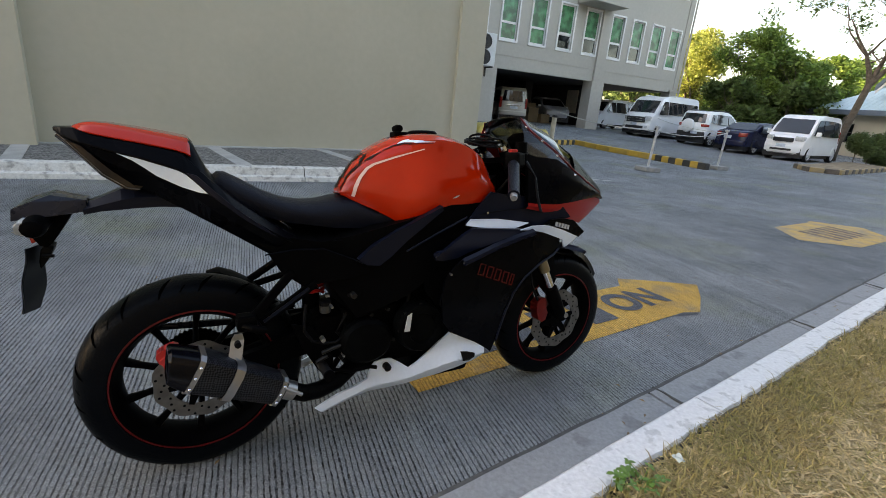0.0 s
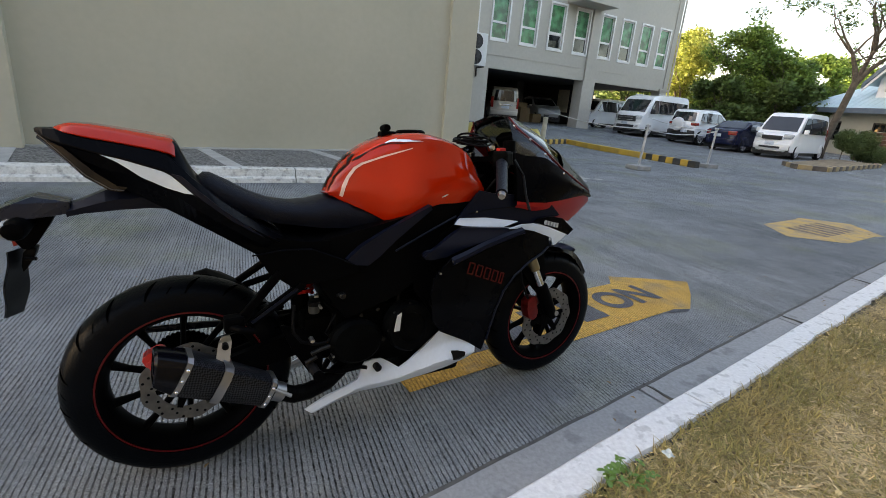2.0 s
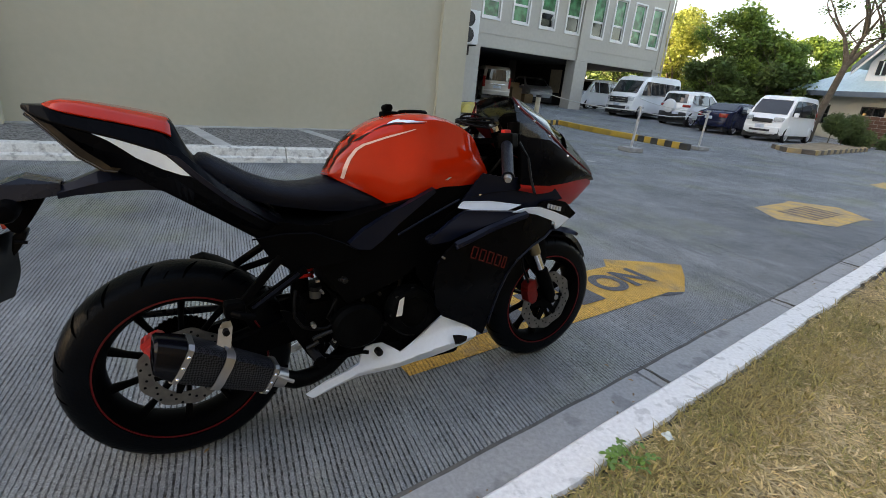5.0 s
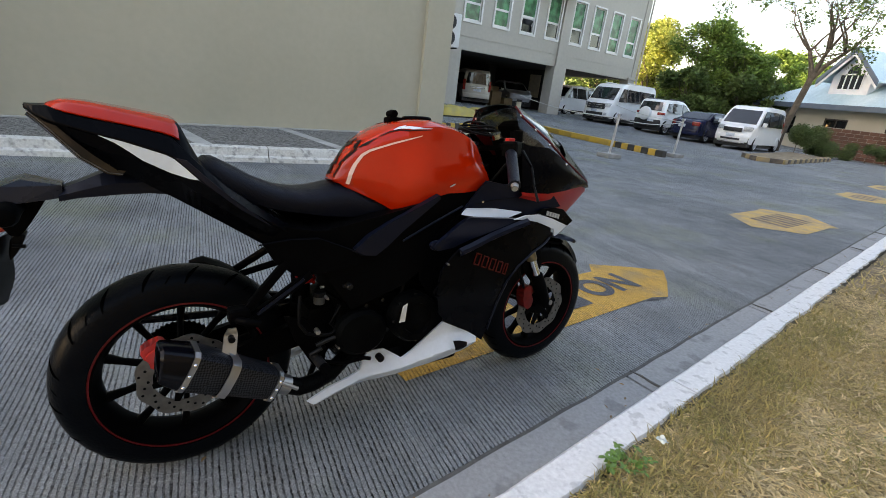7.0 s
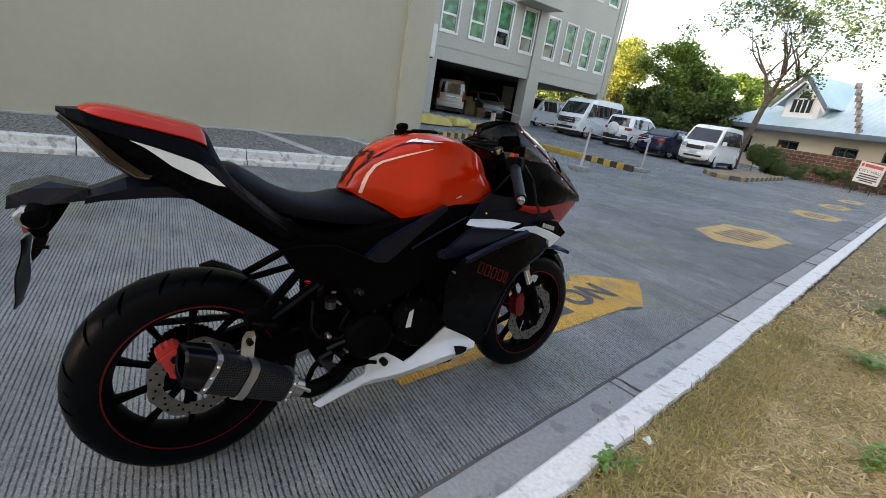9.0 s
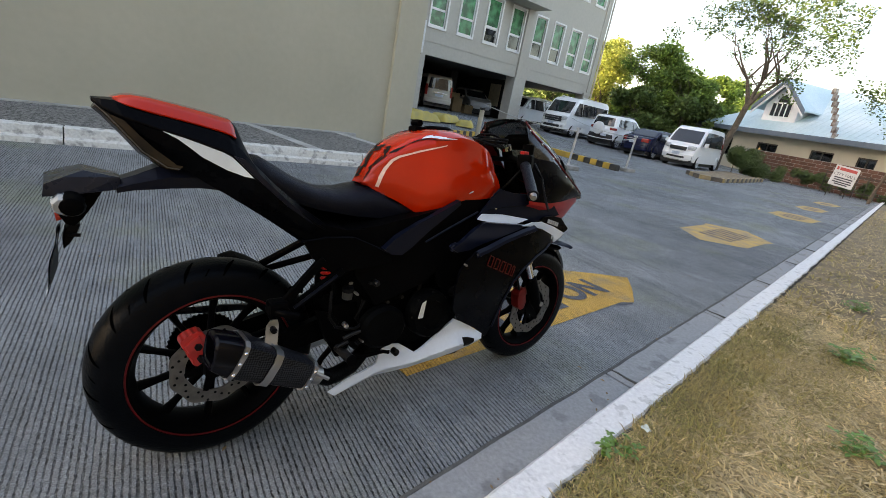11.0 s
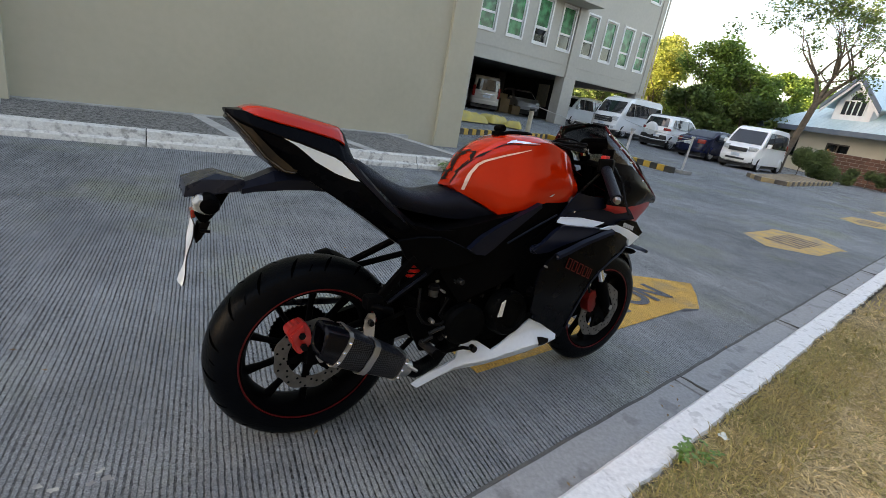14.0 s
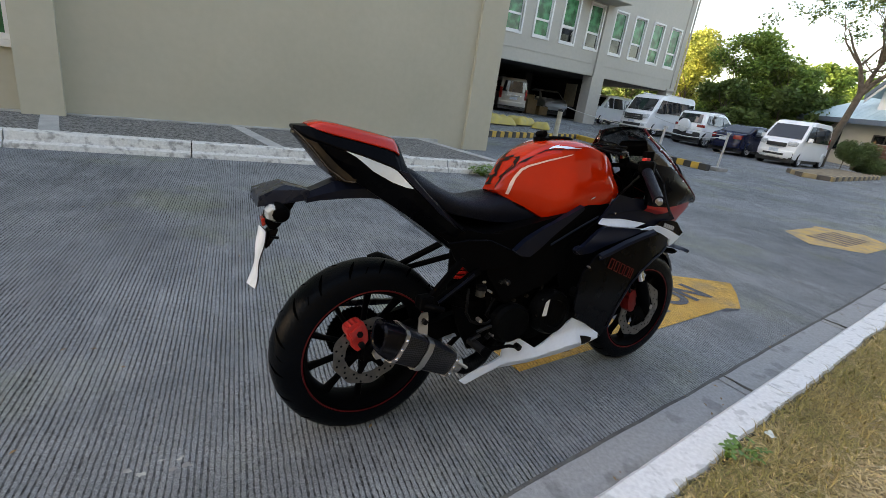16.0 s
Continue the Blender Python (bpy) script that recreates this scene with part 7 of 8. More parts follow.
part("door_surround", bx(2.86, 2.95, 4.5, 5.5, 1.2, 2.7), M_CREAM, office, "pale painted partition inside the car park")


def fb_window(s, w, z0, z1, open_vent=False):
    t = new("window", None)
    t.parent = office
    bmf = bmesh.new()
    split = z0 + (z1 - z0) * 0.36
    for a0, a1, b0, b1 in ((s - w / 2 - 0.09, s + w / 2 + 0.09, z0 - 0.1, z0), (s - w / 2 - 0.09, s + w / 2 + 0.09, z1, z1 + 0.09), (s - w / 2 - 0.09, s - w / 2, z0, z1), (s + w / 2, s + w / 2 + 0.09, z0, z1)):
        box(bmf, a0, a1, -0.05, 0.12, b0, b1)
    for a0, a1, b0, b1 in ((s - w / 2, s - w / 2 + 0.06, z0, z1), (s + w / 2 - 0.06, s + w / 2, z0, z1), (s - w / 2, s + w / 2, z0, z0 + 0.07), (s - w / 2, s + w / 2, split - 0.05, split + 0.05), (s - w / 2, s + w / 2, z1 - 0.06, z1)):
        box(bmf, a0, a1, 0.04, 0.12, b0, b1)
    part("frame", bmf, M_WIN_FRAME, t)
    part("pane", bx(s - w / 2 + 0.05, s + w / 2 - 0.05, 0.075, 0.085, split, z1 - 0.03), M_WIN_GREEN_REFLECT, t)
    if open_vent:
        part("pane", bx(s - w / 2 + 0.05, s + w / 2 - 0.05, 0.2, 0.21, z0, split), M_WIN_DARK, t)
        bmv = bmesh.new()
        hinge = Matrix.Translation((s, 0.03, split - 0.03)) @ Matrix.Rotation(radians(32), 4, "X")
        h = split - z0 - 0.08
        for a0, a1, b0, b1 in ((-w / 2 + 0.03, w / 2 - 0.03, -h, -h + 0.07), (-w / 2 + 0.03, w / 2 - 0.03, -0.07, 0), (-w / 2 + 0.03, -w / 2 + 0.1, -h, 0), (w / 2 - 0.1, w / 2 - 0.03, -h, 0)):
            box(bmv, a0, a1, -0.04, 0.0, b0, b1, m=hinge)
        part("open_vent", bmv, M_WIN_FRAME, t, "vent sash pushed open at the bottom")
        part("vent_glass", bx(-w / 2 + 0.08, w / 2 - 0.08, -0.025, -0.018, -h + 0.05, -0.05, m=hinge), M_WIN_DARK, t)
    else:
        part("pane", bx(s - w / 2 + 0.05, s + w / 2 - 0.05, 0.075, 0.085, z0 + 0.03, split), M_WIN_GREEN_REFLECT if s < -4 or s > 3.5 else M_WIN_DARK, t)


for k, (s, w) in enumerate(zip(win_s, win_w)):
    fb_window(s, w, SILL, HEAD, open_vent=(k == 6))
    fb_window(s, w, SILL2, HEAD2)

bm = bmesh.new()
tube(bm, [(S1 + 0.1, -0.12, 0.3), (S1 + 0.1, -0.12, FB_TOP)], 0.06, 10)
part("downpipe", bm, M_PLASTER_FAR, office)

ac = thing("air_conditioner", "white twin-fan air conditioning unit on a wall bracket", "air conditioner", FBM @ pose(-8.4, -0.42, 2.95))
part("casing", bx(-0.52, 0.52, -0.20, 0.20, 0.0, 1.45, 0.03), M_AC_WHITE, ac)
for zc in (0.38, 1.06):
    bm = bmesh.new()
    spin(bm, [(0.30, -0.205), (0.33, -0.205), (0.33, -0.23), (0.30, -0.23)], "y", 28, centre=(-0.1, 0, zc))
    for k in range(8):
        a = math.pi * k / 8
        tube(bm, [(-0.1 - 0.31 * math.cos(a), -0.22, zc - 0.31 * math.sin(a)), (-0.1 + 0.31 * math.cos(a), -0.22, zc + 0.31 * math.sin(a))], 0.008, 5)
    part("fan_grille", bm, M_BLACK_PLASTIC, ac)
    bm = bmesh.new()
    spin(bm, [(0.0, -0.202), (0.30, -0.202), (0.30, -0.207), (0.0, -0.207)], "y", 24, centre=(-0.1, 0, zc))
    part("fan_recess", bm, M_BLACK_PLASTIC, ac)
for xx in (-0.4, 0.4):
    bm = bmesh.new()
    box(bm, xx - 0.03, xx + 0.03, -0.2, 0.42, -0.06, 0.0)
    box(bm, xx - 0.03, xx + 0.03, 0.36, 0.42, -0.45, 0.0)
    part("bracket", bm, M_IRON, ac)

# unseen dark wall added behind the camera to block sky light from that side
back_wall = thing("wall_back", "plain dark weathered wall across the verge", "wall", kind="structure")
bm = bmesh.new()
loft(bm, [[kp(a, c, z) for c, z in ((-7.0, -0.1), (-7.3, -0.1), (-7.3, 10.0), (-7.0, 10.0))] for a in (-30, 34)])
part("wall_panel", bm, M_SKY_BLOCKER, back_wall)

# ---- parked vehicles ----
def vehicle(name, label, m, spec):
    """Side profile in x (forward) and z; sides lean in above the belt line."""
    t = thing(name, label, spec.get("cat", "car"), m, group="parked vehicles")
    w, belt, top, tuck = spec["w"] / 2, spec["belt"], spec["top"], spec["tuck"]

    def yw(z):
        if z <= belt:
            return w - 0.05 * max(0, (belt - z) / belt - 0.5)
        return w - tuck * (z - belt) / (top - belt)

    wheels, R = spec["wheels"], spec["R"]
    prof = spec["profile"]
    xf, xb = max(p[0] for p in prof), min(p[0] for p in prof)

    def rounded(bm, cuts=2):
        """Draws the corners in, seen from above, so that nose and tail are rounded."""
        for _ in range(cuts):
            bmesh.ops.subdivide_edges(bm, edges=bm.edges[:], cuts=1, use_grid_fill=True)
        for v in bm.verts:
            x, y = v.co.x, v.co.y
            end = xf if x > 0 else -xb
            k = smooth01(0.55, 1.02, abs(x) / end)
            v.co.y = y * (1 - 0.10 * k)
            v.co.x = x - math.copysign(0.24 * k * (abs(y) / w) ** 2.5, x)
        return bm

    # the lower edge is cut out round the wheels
    low = []
    zl = spec["sill"]
    xs_sorted = sorted(wheels)
    low.append((prof[-1][0], zl))
    for xc in xs_sorted:
        r = R + 0.05
        for k in range(0, 9):
            a = math.pi - math.pi * k / 8
            low.append((xc + r * math.cos(a), max(zl, R + r * math.sin(a) * 1.0)))
    low.append((prof[0][0], zl))
    outline = prof + low[::-1]
    bm = bmesh.new()
    a = [bm.verts.new((x, -yw(z), z)) for x, z in outline]
    b = [bm.verts.new((x, yw(z), z)) for x, z in outline]
    n = len(outline)
    fs = [bm.faces.new(a), bm.faces.new(b[::-1])]
    for k in range(n):
        fs.append(bm.faces.new((a[k], b[k], b[(k + 1) % n], a[(k + 1) % n])))
    keep = [e for e in bm.edges if abs(e.verts[0].co.y - e.verts[1].co.y) < 0.05 and min(v.co.z for v in e.verts) > zl + 0.12 or (abs(e.verts[0].co.y + e.verts[1].co.y) < 0.01 and min(v.co.z for v in e.verts) > zl + 0.15)]
    bmesh.ops.bevel(bm, geom=keep, offset=0.045, segments=3, affect="EDGES", profile=0.55, clamp_overlap=True)
    bmesh.ops.triangulate(bm, faces=[f for f in bm.faces if len(f.verts) > 4])
    part("body", rounded(bm), spec["paint"], t, smooth=True)
    part("underbody", bx(prof[-1][0] + 0.15, prof[0][0] - 0.15, -w + 0.12, w - 0.12, 0.14, zl + 0.25), M_BLACK_PLASTIC, t)
    # side windows, one piece each
    for side in (-1, 1):
        for poly in spec["side_glass"]:
            bmw = bmesh.new()
            vs = [bmw.verts.new((x, side * (yw(z) + 0.006), z)) for x, z in poly]
            f = bmw.faces.new(vs)
            g = bmesh.ops.extrude_face_region(bmw, geom=[f])
            for e in g["geom"]:
                if isinstance(e, bmesh.types.BMVert):
                    e.co.y -= side * 0.03
            part("side_window", rounded(bmw), M_CAR_GLASS, t)
    for nm, (p0, p1, inset) in spec["screens"].items():
        bmw = bmesh.new()
        d = Vector((p1[0] - p0[0], 0, p1[1] - p0[1]))
        nrm = Vector((d.z, 0, -d.x)).normalized() * 0.022
        if nrm.x * (1 if nm == "windscreen" else -1) < 0:
            nrm = -nrm
        q0 = Vector((p0[0], 0, p0[1])) + d * 0.07
        q1 = Vector((p0[0], 0, p0[1])) + d * 0.93
        pts = [(q0, -1), (q0, 1), (q1, 1), (q1, -1)]
        outer = [bmw.verts.new(q + nrm + Vector((0, s * (yw(q.z) - inset), 0))) for q, s in pts]
        inner = [bmw.verts.new(q - nrm + Vector((0, s * (yw(q.z) - inset), 0))) for q, s in pts]
        bmw.faces.new(outer)
        bmw.faces.new(inner[::-1])
        for k in range(4):
            bmw.faces.new((outer[k], outer[(k + 1) % 4], inner[(k + 1) % 4], inner[k]))
        part(nm, rounded(bmw, 3), M_CAR_GLASS, t)
    for xc in wheels:
        for side in (-1, 1):
            wh = part("wheel", spin(bmesh.new(), [(R - 0.09, -0.09), (R - 0.02, -0.1), (R, -0.07), (R, 0.07), (R - 0.02, 0.1), (R - 0.09, 0.09)], "y", 28), M_RUBBER, t, smooth=True)
            wh.location = (xc, side * (w - 0.12), R)
            bmr = bmesh.new()
            ro = side * 0.085
            spin(bmr, [(R - 0.10, ro), (R - 0.085, ro + side * 0.01), (R - 0.085, ro - side * 0.06), (R - 0.10, ro - side * 0.06)], "y", 24)
            for k in range(7):
                ang = 2 * math.pi * k / 7
                slab(bmr, [(0.02 * math.cos(ang) - 0.03 * math.sin(ang), 0.02 * math.sin(ang) + 0.03 * math.cos(ang)), ((R - 0.09) * math.cos(ang + 0.1), (R - 0.09) * math.sin(ang + 0.1)), ((R - 0.09) * math.cos(ang - 0.1), (R - 0.09) * math.sin(ang - 0.1)), (0.02 * math.cos(ang) + 0.03 * math.sin(ang), 0.02 * math.sin(ang) - 0.03 * math.cos(ang))], ro - side * 0.02, ro)
            spin(bmr, [(0.0, ro + side * 0.005), (0.05, ro + side * 0.005), (0.05, ro - side * 0.03), (0.0, ro - side * 0.03)], "y", 14)
            part("rim", bmr, M_ALLOY, wh)
    for nm, boxes, mat, lab in spec["fittings"]:
        for bb in boxes:
            part(nm, rounded(bx(*bb[:6], bb[6] if len(bb) > 6 else 0.015)), mat, t, lab, smooth=True)
    return t


def both(x0, x1, y0, y1, z0, z1, bev=0.015):
    return [(x0, x1, y0, y1, z0, z1, bev), (x0, x1, -y1, -y0, z0, z1, bev)]


minivan = dict(w=1.66, belt=1.02, top=1.84, tuck=0.15, wheels=(1.28, -1.35), R=0.31, sill=0.27, paint=M_CAR_WHITE, cat="minivan",
    profile=[(2.10, 0.30), (2.12, 0.55), (2.05, 0.82), (1.86, 0.98), (1.62, 1.05), (0.98, 1.70), (0.78, 1.81), (0.3, 1.86), (-1.5, 1.85), (-1.88, 1.80), (-2.0, 1.65), (-2.08, 1.0), (-2.10, 0.55), (-2.06, 0.3)],
    side_glass=[[(1.28, 1.05), (0.42, 1.05), (0.42, 1.68), (0.80, 1.66)], [(0.32, 1.05), (-0.72, 1.05), (-0.72, 1.68), (0.32, 1.68)], [(-0.82, 1.05), (-1.85, 1.05), (-1.76, 1.62), (-0.82, 1.68)]],
    screens={"windscreen": ((1.62, 1.05), (0.98, 1.70), 0.1), "rear_window": ((-2.07, 1.08), (-1.97, 1.70), 0.14)},
    fittings=[("headlight", both(1.9, 2.10, 0.46, 0.80, 0.80, 0.98, 0.05), M_LAMP_CLEAR, "clear headlight"), ("grille", [(2.02, 2.14, -0.42, 0.42, 0.74, 0.90, 0.02)], M_BLACK_PLASTIC, "black grille"),
        ("bumper", [(1.9, 2.16, -0.80, 0.80, 0.34, 0.60, 0.06)], M_CAR_WHITE, ""), ("air_intake", [(2.12, 2.17, -0.45, 0.45, 0.40, 0.48, 0.01)], M_BLACK_PLASTIC, ""), ("number_plate", [(2.15, 2.175, -0.2, 0.2, 0.53, 0.66, 0.004)], M_PLATE, "white number plate"),
        ("mirror", both(1.15, 1.3, 0.86, 1.02, 1.02, 1.2, 0.03), M_CAR_WHITE, ""), ("tail_lamp", both(-2.12, -1.98, 0.66, 0.80, 0.8, 1.3, 0.02), M_LAMP_RED, "red tail lamp")])
big_van = dict(w=1.88, belt=1.18, top=2.24, tuck=0.16, wheels=(1.65, -1.45), R=0.34, sill=0.28, paint=M_CAR_WHITE, cat="van",
    profile=[(2.58, 0.34), (2.62, 0.6), (2.58, 0.95), (2.46, 1.12), (2.28, 1.22), (1.62, 1.98), (1.38, 2.12), (0.9, 2.2), (-1.9, 2.24), (-2.3, 2.22), (-2.46, 2.1), (-2.55, 1.2), (-2.58, 0.6), (-2.54, 0.34)],
    side_glass=[[(1.86, 1.22), (1.02, 1.22), (1.02, 1.92), (1.40, 1.92)], [(0.92, 1.25), (-0.5, 1.25), (-0.5, 1.92), (0.92, 1.92)], [(-0.58, 1.25), (-2.35, 1.25), (-2.28, 1.92), (-0.58, 1.92)]],
    screens={"windscreen": ((2.28, 1.22), (1.62, 1.98), 0.1), "rear_window": ((-2.54, 1.3), (-2.47, 2.0), 0.16)},
    fittings=[("headlight", both(2.40, 2.62, 0.56, 0.90, 0.86, 1.08, 0.05), M_LAMP_CLEAR, "clear headlight"), ("grille", [(2.56, 2.66, -0.62, 0.62, 0.74, 1.04, 0.03)], M_BLACK_PLASTIC, "black grille with chrome bars"), ("grille_bar", [(2.64, 2.68, -0.5, 0.5, 0.80, 0.83, 0.008), (2.64, 2.68, -0.5, 0.5, 0.93, 0.96, 0.008)], M_CHROME, ""),
        ("bumper", [(2.35, 2.68, -0.92, 0.92, 0.34, 0.66, 0.06)], M_CAR_WHITE, ""), ("air_intake", [(2.64, 2.695, -0.6, 0.6, 0.42, 0.56, 0.02)], M_BLACK_PLASTIC, ""), ("number_plate", [(2.66, 2.7, -0.2, 0.2, 0.58, 0.70, 0.004)], M_PLATE, "white number plate"), ("fog_lamp", both(2.62, 2.69, 0.66, 0.82, 0.44, 0.56, 0.02), M_LAMP_CLEAR, ""),
        ("mirror", both(1.78, 1.95, 0.98, 1.16, 1.2, 1.45, 0.03), M_BLACK_PLASTIC, ""), ("roof_rail", both(-2.2, 1.0, 0.70, 0.74, 2.22, 2.27, 0.01), M_ALLOY, ""), ("tail_lamp", both(-2.6, -2.46, 0.78, 0.92, 1.0, 1.7, 0.02), M_LAMP_RED, "red tail lamp")])
suv = dict(w=1.77, belt=1.03, top=1.68, tuck=0.17, wheels=(1.27, -1.25), R=0.345, sill=0.34, paint=M_CAR_WHITE, cat="SUV",
    profile=[(2.02, 0.42), (2.06, 0.62), (1.98, 0.88), (1.75, 0.98), (0.98, 1.10), (0.30, 1.56), (0.05, 1.65), (-0.5, 1.68), (-1.4, 1.63), (-1.62, 1.54), (-1.84, 1.05), (-1.93, 0.9), (-1.97, 0.6), (-1.92, 0.42)],
    side_glass=[[(0.82, 1.06), (0.0, 1.06), (0.0, 1.52), (0.24, 1.50)], [(-0.08, 1.06), (-0.92, 1.06), (-0.92, 1.52), (-0.08, 1.52)], [(-1.0, 1.07), (-1.5, 1.14), (-1.35, 1.48), (-1.0, 1.50)]],
    screens={"windscreen": ((0.98, 1.10), (0.30, 1.56), 0.1), "rear_window": ((-1.84, 1.06), (-1.62, 1.54), 0.14)},
    fittings=[("bumper", [(-2.02, -1.80, -0.86, 0.86, 0.36, 0.66, 0.06)], M_BLACK_PLASTIC, "black lower bumper"), ("tail_lamp", both(-1.96, -1.7, 0.62, 0.885, 0.90, 1.03, 0.03), M_LAMP_RED, "red tail lamp"), ("number_plate", [(-2.04, -2.015, -0.55, -0.2, 0.55, 0.67, 0.004)], M_PLATE, "white number plate"),
        ("roof_rail", both(-1.2, 0.2, 0.62, 0.66, 1.66, 1.72, 0.01), M_BLACK_PLASTIC, ""), ("mirror", both(0.72, 0.88, 0.90, 1.06, 1.02, 1.16, 0.03), M_CAR_WHITE, ""), ("sill_cladding", both(-0.85, 0.85, 0.86, 0.895, 0.3, 0.46, 0.01), M_BLACK_PLASTIC, ""), ("headlight", both(1.75, 2.0, 0.5, 0.84, 0.8, 0.94, 0.03), M_LAMP_CLEAR, "")])
sedan = dict(w=1.70, belt=0.92, top=1.40, tuck=0.20, wheels=(1.30, -1.28), R=0.30, sill=0.25, paint=M_CAR_BLUE, cat="sedan car",
    profile=[(2.12, 0.32), (2.16, 0.5), (2.08, 0.68), (1.5, 0.84), (0.92, 0.93), (0.28, 1.30), (0.0, 1.38), (-0.5, 1.40), (-0.85, 1.33), (-1.42, 1.0), (-2.02, 0.96), (-2.16, 0.86), (-2.20, 0.5), (-2.16, 0.32)],
    side_glass=[[(0.72, 0.95), (-0.12, 0.95), (-0.12, 1.28), (0.22, 1.26)], [(-0.2, 0.95), (-1.05, 0.95), (-0.82, 1.24), (-0.2, 1.29)]],
    screens={"windscreen": ((0.92, 0.93), (0.28, 1.30), 0.1), "rear_window": ((-1.42, 1.0), (-0.85, 1.33), 0.12)},
    fittings=[("bumper", [(-2.24, -2.0, -0.83, 0.83, 0.3, 0.56, 0.06)], M_CAR_BLUE, ""), ("tail_lamp", both(-2.2, -1.98, 0.50, 0.84, 0.72, 0.90, 0.03), M_LAMP_RED, "red tail lamp"), ("number_plate", [(-2.225, -2.2, -0.2, 0.2, 0.62, 0.75, 0.004)], M_PLATE, "white number plate"),
        ("mirror", both(0.6, 0.74, 0.84, 1.0, 0.93, 1.06, 0.03), M_CAR_BLUE, ""), ("headlight", both(1.9, 2.14, 0.45, 0.8, 0.56, 0.7, 0.03), M_LAMP_CLEAR, "")])
beige_van = dict(big_van, w=1.9, paint=M_CAR_BEIGE, top=1.95, belt=1.05, tuck=0.18,
    profile=[(2.5, 0.34), (2.55, 0.6), (2.4, 0.9), (1.7, 1.05), (1.05, 1.75), (0.7, 1.88), (-1.9, 1.94), (-2.25, 1.9), (-2.42, 1.75), (-2.5, 1.0), (-2.54, 0.5), (-2.5, 0.34)],
    side_glass=[[(1.35, 1.08), (0.5, 1.08), (0.5, 1.7), (0.9, 1.68)], [(0.4, 1.08), (-1.0, 1.08), (-1.0, 1.72), (0.4, 1.72)], [(-1.1, 1.08), (-2.3, 1.08), (-2.2, 1.68), (-1.1, 1.72)]],
    screens={"windscreen": ((1.7, 1.05), (1.05, 1.75), 0.1), "rear_window": ((-2.49, 1.08), (-2.42, 1.78), 0.16)},
    fittings=[("tail_lamp", both(-2.56, -2.4, 0.78, 0.94, 0.75, 1.35, 0.02), M_LAMP_RED, "red tail lamp"), ("number_plate", [(-2.56, -2.53, -0.26, 0.26, 0.72, 0.86, 0.004)], M_PLATE, "white number plate"), ("bumper", [(-2.62, -2.35, -0.92, 0.92, 0.34, 0.6, 0.06)], M_CAR_BEIGE, ""), ("tailgate_trim", [(-2.55, -2.5, -0.5, 0.5, 0.9, 0.96, 0.01)], M_CHROME, "")])

TALL = Matrix.Diagonal((1, 1, 1.05, 1))
vehicle("minivan", "white minivan parked nose-out behind the planted island", at_ground(17.85, 25.9, 214) @ TALL, minivan)
vehicle("sedan", "dark navy blue sedan parked nose-in among white cars", at_ground(17.2, 28.2, 26) @ TALL, sedan)
spare_suv = vehicle("suv", "white compact SUV with a covered spare wheel on its tailgate", at_ground(16.1, 30.4, 29) @ TALL, suv)
sp = part("spare_wheel", spin(bmesh.new(), [(0.0, -0.1), (0.27, -0.1), (0.32, -0.07), (0.33, 0.0), (0.32, 0.09), (0.0, 0.1)], "x", 32), M_CAR_WHITE, spare_suv, "white hard cover over the spare wheel", smooth=True)
sp.location = (-2.02, 0.05, 0.92)
vehicle("van", "tall white passenger van with a chromed grille, parked nose-out", at_ground(14.3, 32.6, 215), big_van)
vehicle("sedan", "dark blue-grey car parked behind the white minivan", at_ground(19.9, 30.6, 30) @ TALL, dict(sedan, paint=M_CAR_SLATE))
vehicle("minivan", "white people carrier parked under the office building", FBM @ pose(4.3, 2.7, 0.4, 0, 0, 182), dict(minivan, top=1.8))
vehicle("van", "champagne-coloured van parked with its back to the car park opening", FBM @ pose(-2.96, 4.83, 0.4, 0, 0, 66), beige_van)
vehicle("suv", "silver car parked deep in the dark car park", FBM @ pose(1.4, 5.6, 0.4, 0, 0, 250), dict(suv, paint=M_CAR_SILVER))

# ---- yard: striped kerbs, posts and rope, island, hedge, fence, house, trees ----
def striped_kerb(label, pts, first, stripe, h=0.16, w=0.16, stripes=True, paints=(M_KERB_YELLOW, M_KERB_BLACK)):
    """A kerb along a line of points, in painted blocks."""
    t = thing("painted_kerb", label, "kerb", kind="structure")
    k = first
    done = 0.0
    for (x0, y0), (x1, y1) in zip(pts, pts[1:]):
        L = math.hypot(x1 - x0, y1 - y0)
        n = max(1, round(L / stripe))
        ux, uy = (x1 - x0) / L, (y1 - y0) / L
        ang = math.degrees(math.atan2(uy, ux))
        for i in range(n):
            c = (i + 0.5) * L / n
            bm = bmesh.new()
            px, py = x0 + ux * c, y0 + uy * c
            box(bm, -L / n / 2 + 0.002, L / n / 2 - 0.002, -w / 2, w / 2, -0.06, h, 0.02)
            o = part("kerb_block", bm, paints[0] if (k % 2 == 0 or not stripes) else paints[1], t, smooth=True)
            o.matrix_world = pose(px, py, gz(px, py), 0, 0, ang)
            k += 1
        done += L
    return t


striped_kerb("yellow-painted kerb edging the car park entrance", [(6.75, 22.4), (7.4, 20.3), (8.02, 18.55)], 0, 0.8, stripes=False, h=0.17)
striped_kerb("kerb painted in yellow and black blocks", [(8.02, 18.55), (8.72, 16.6)], 0, 0.26, h=0.17)
striped_kerb("kerb painted in yellow and black stripes before the car park", [(2.2, 17.1), (6.75, 22.4)], 1, 0.22, h=0.17)
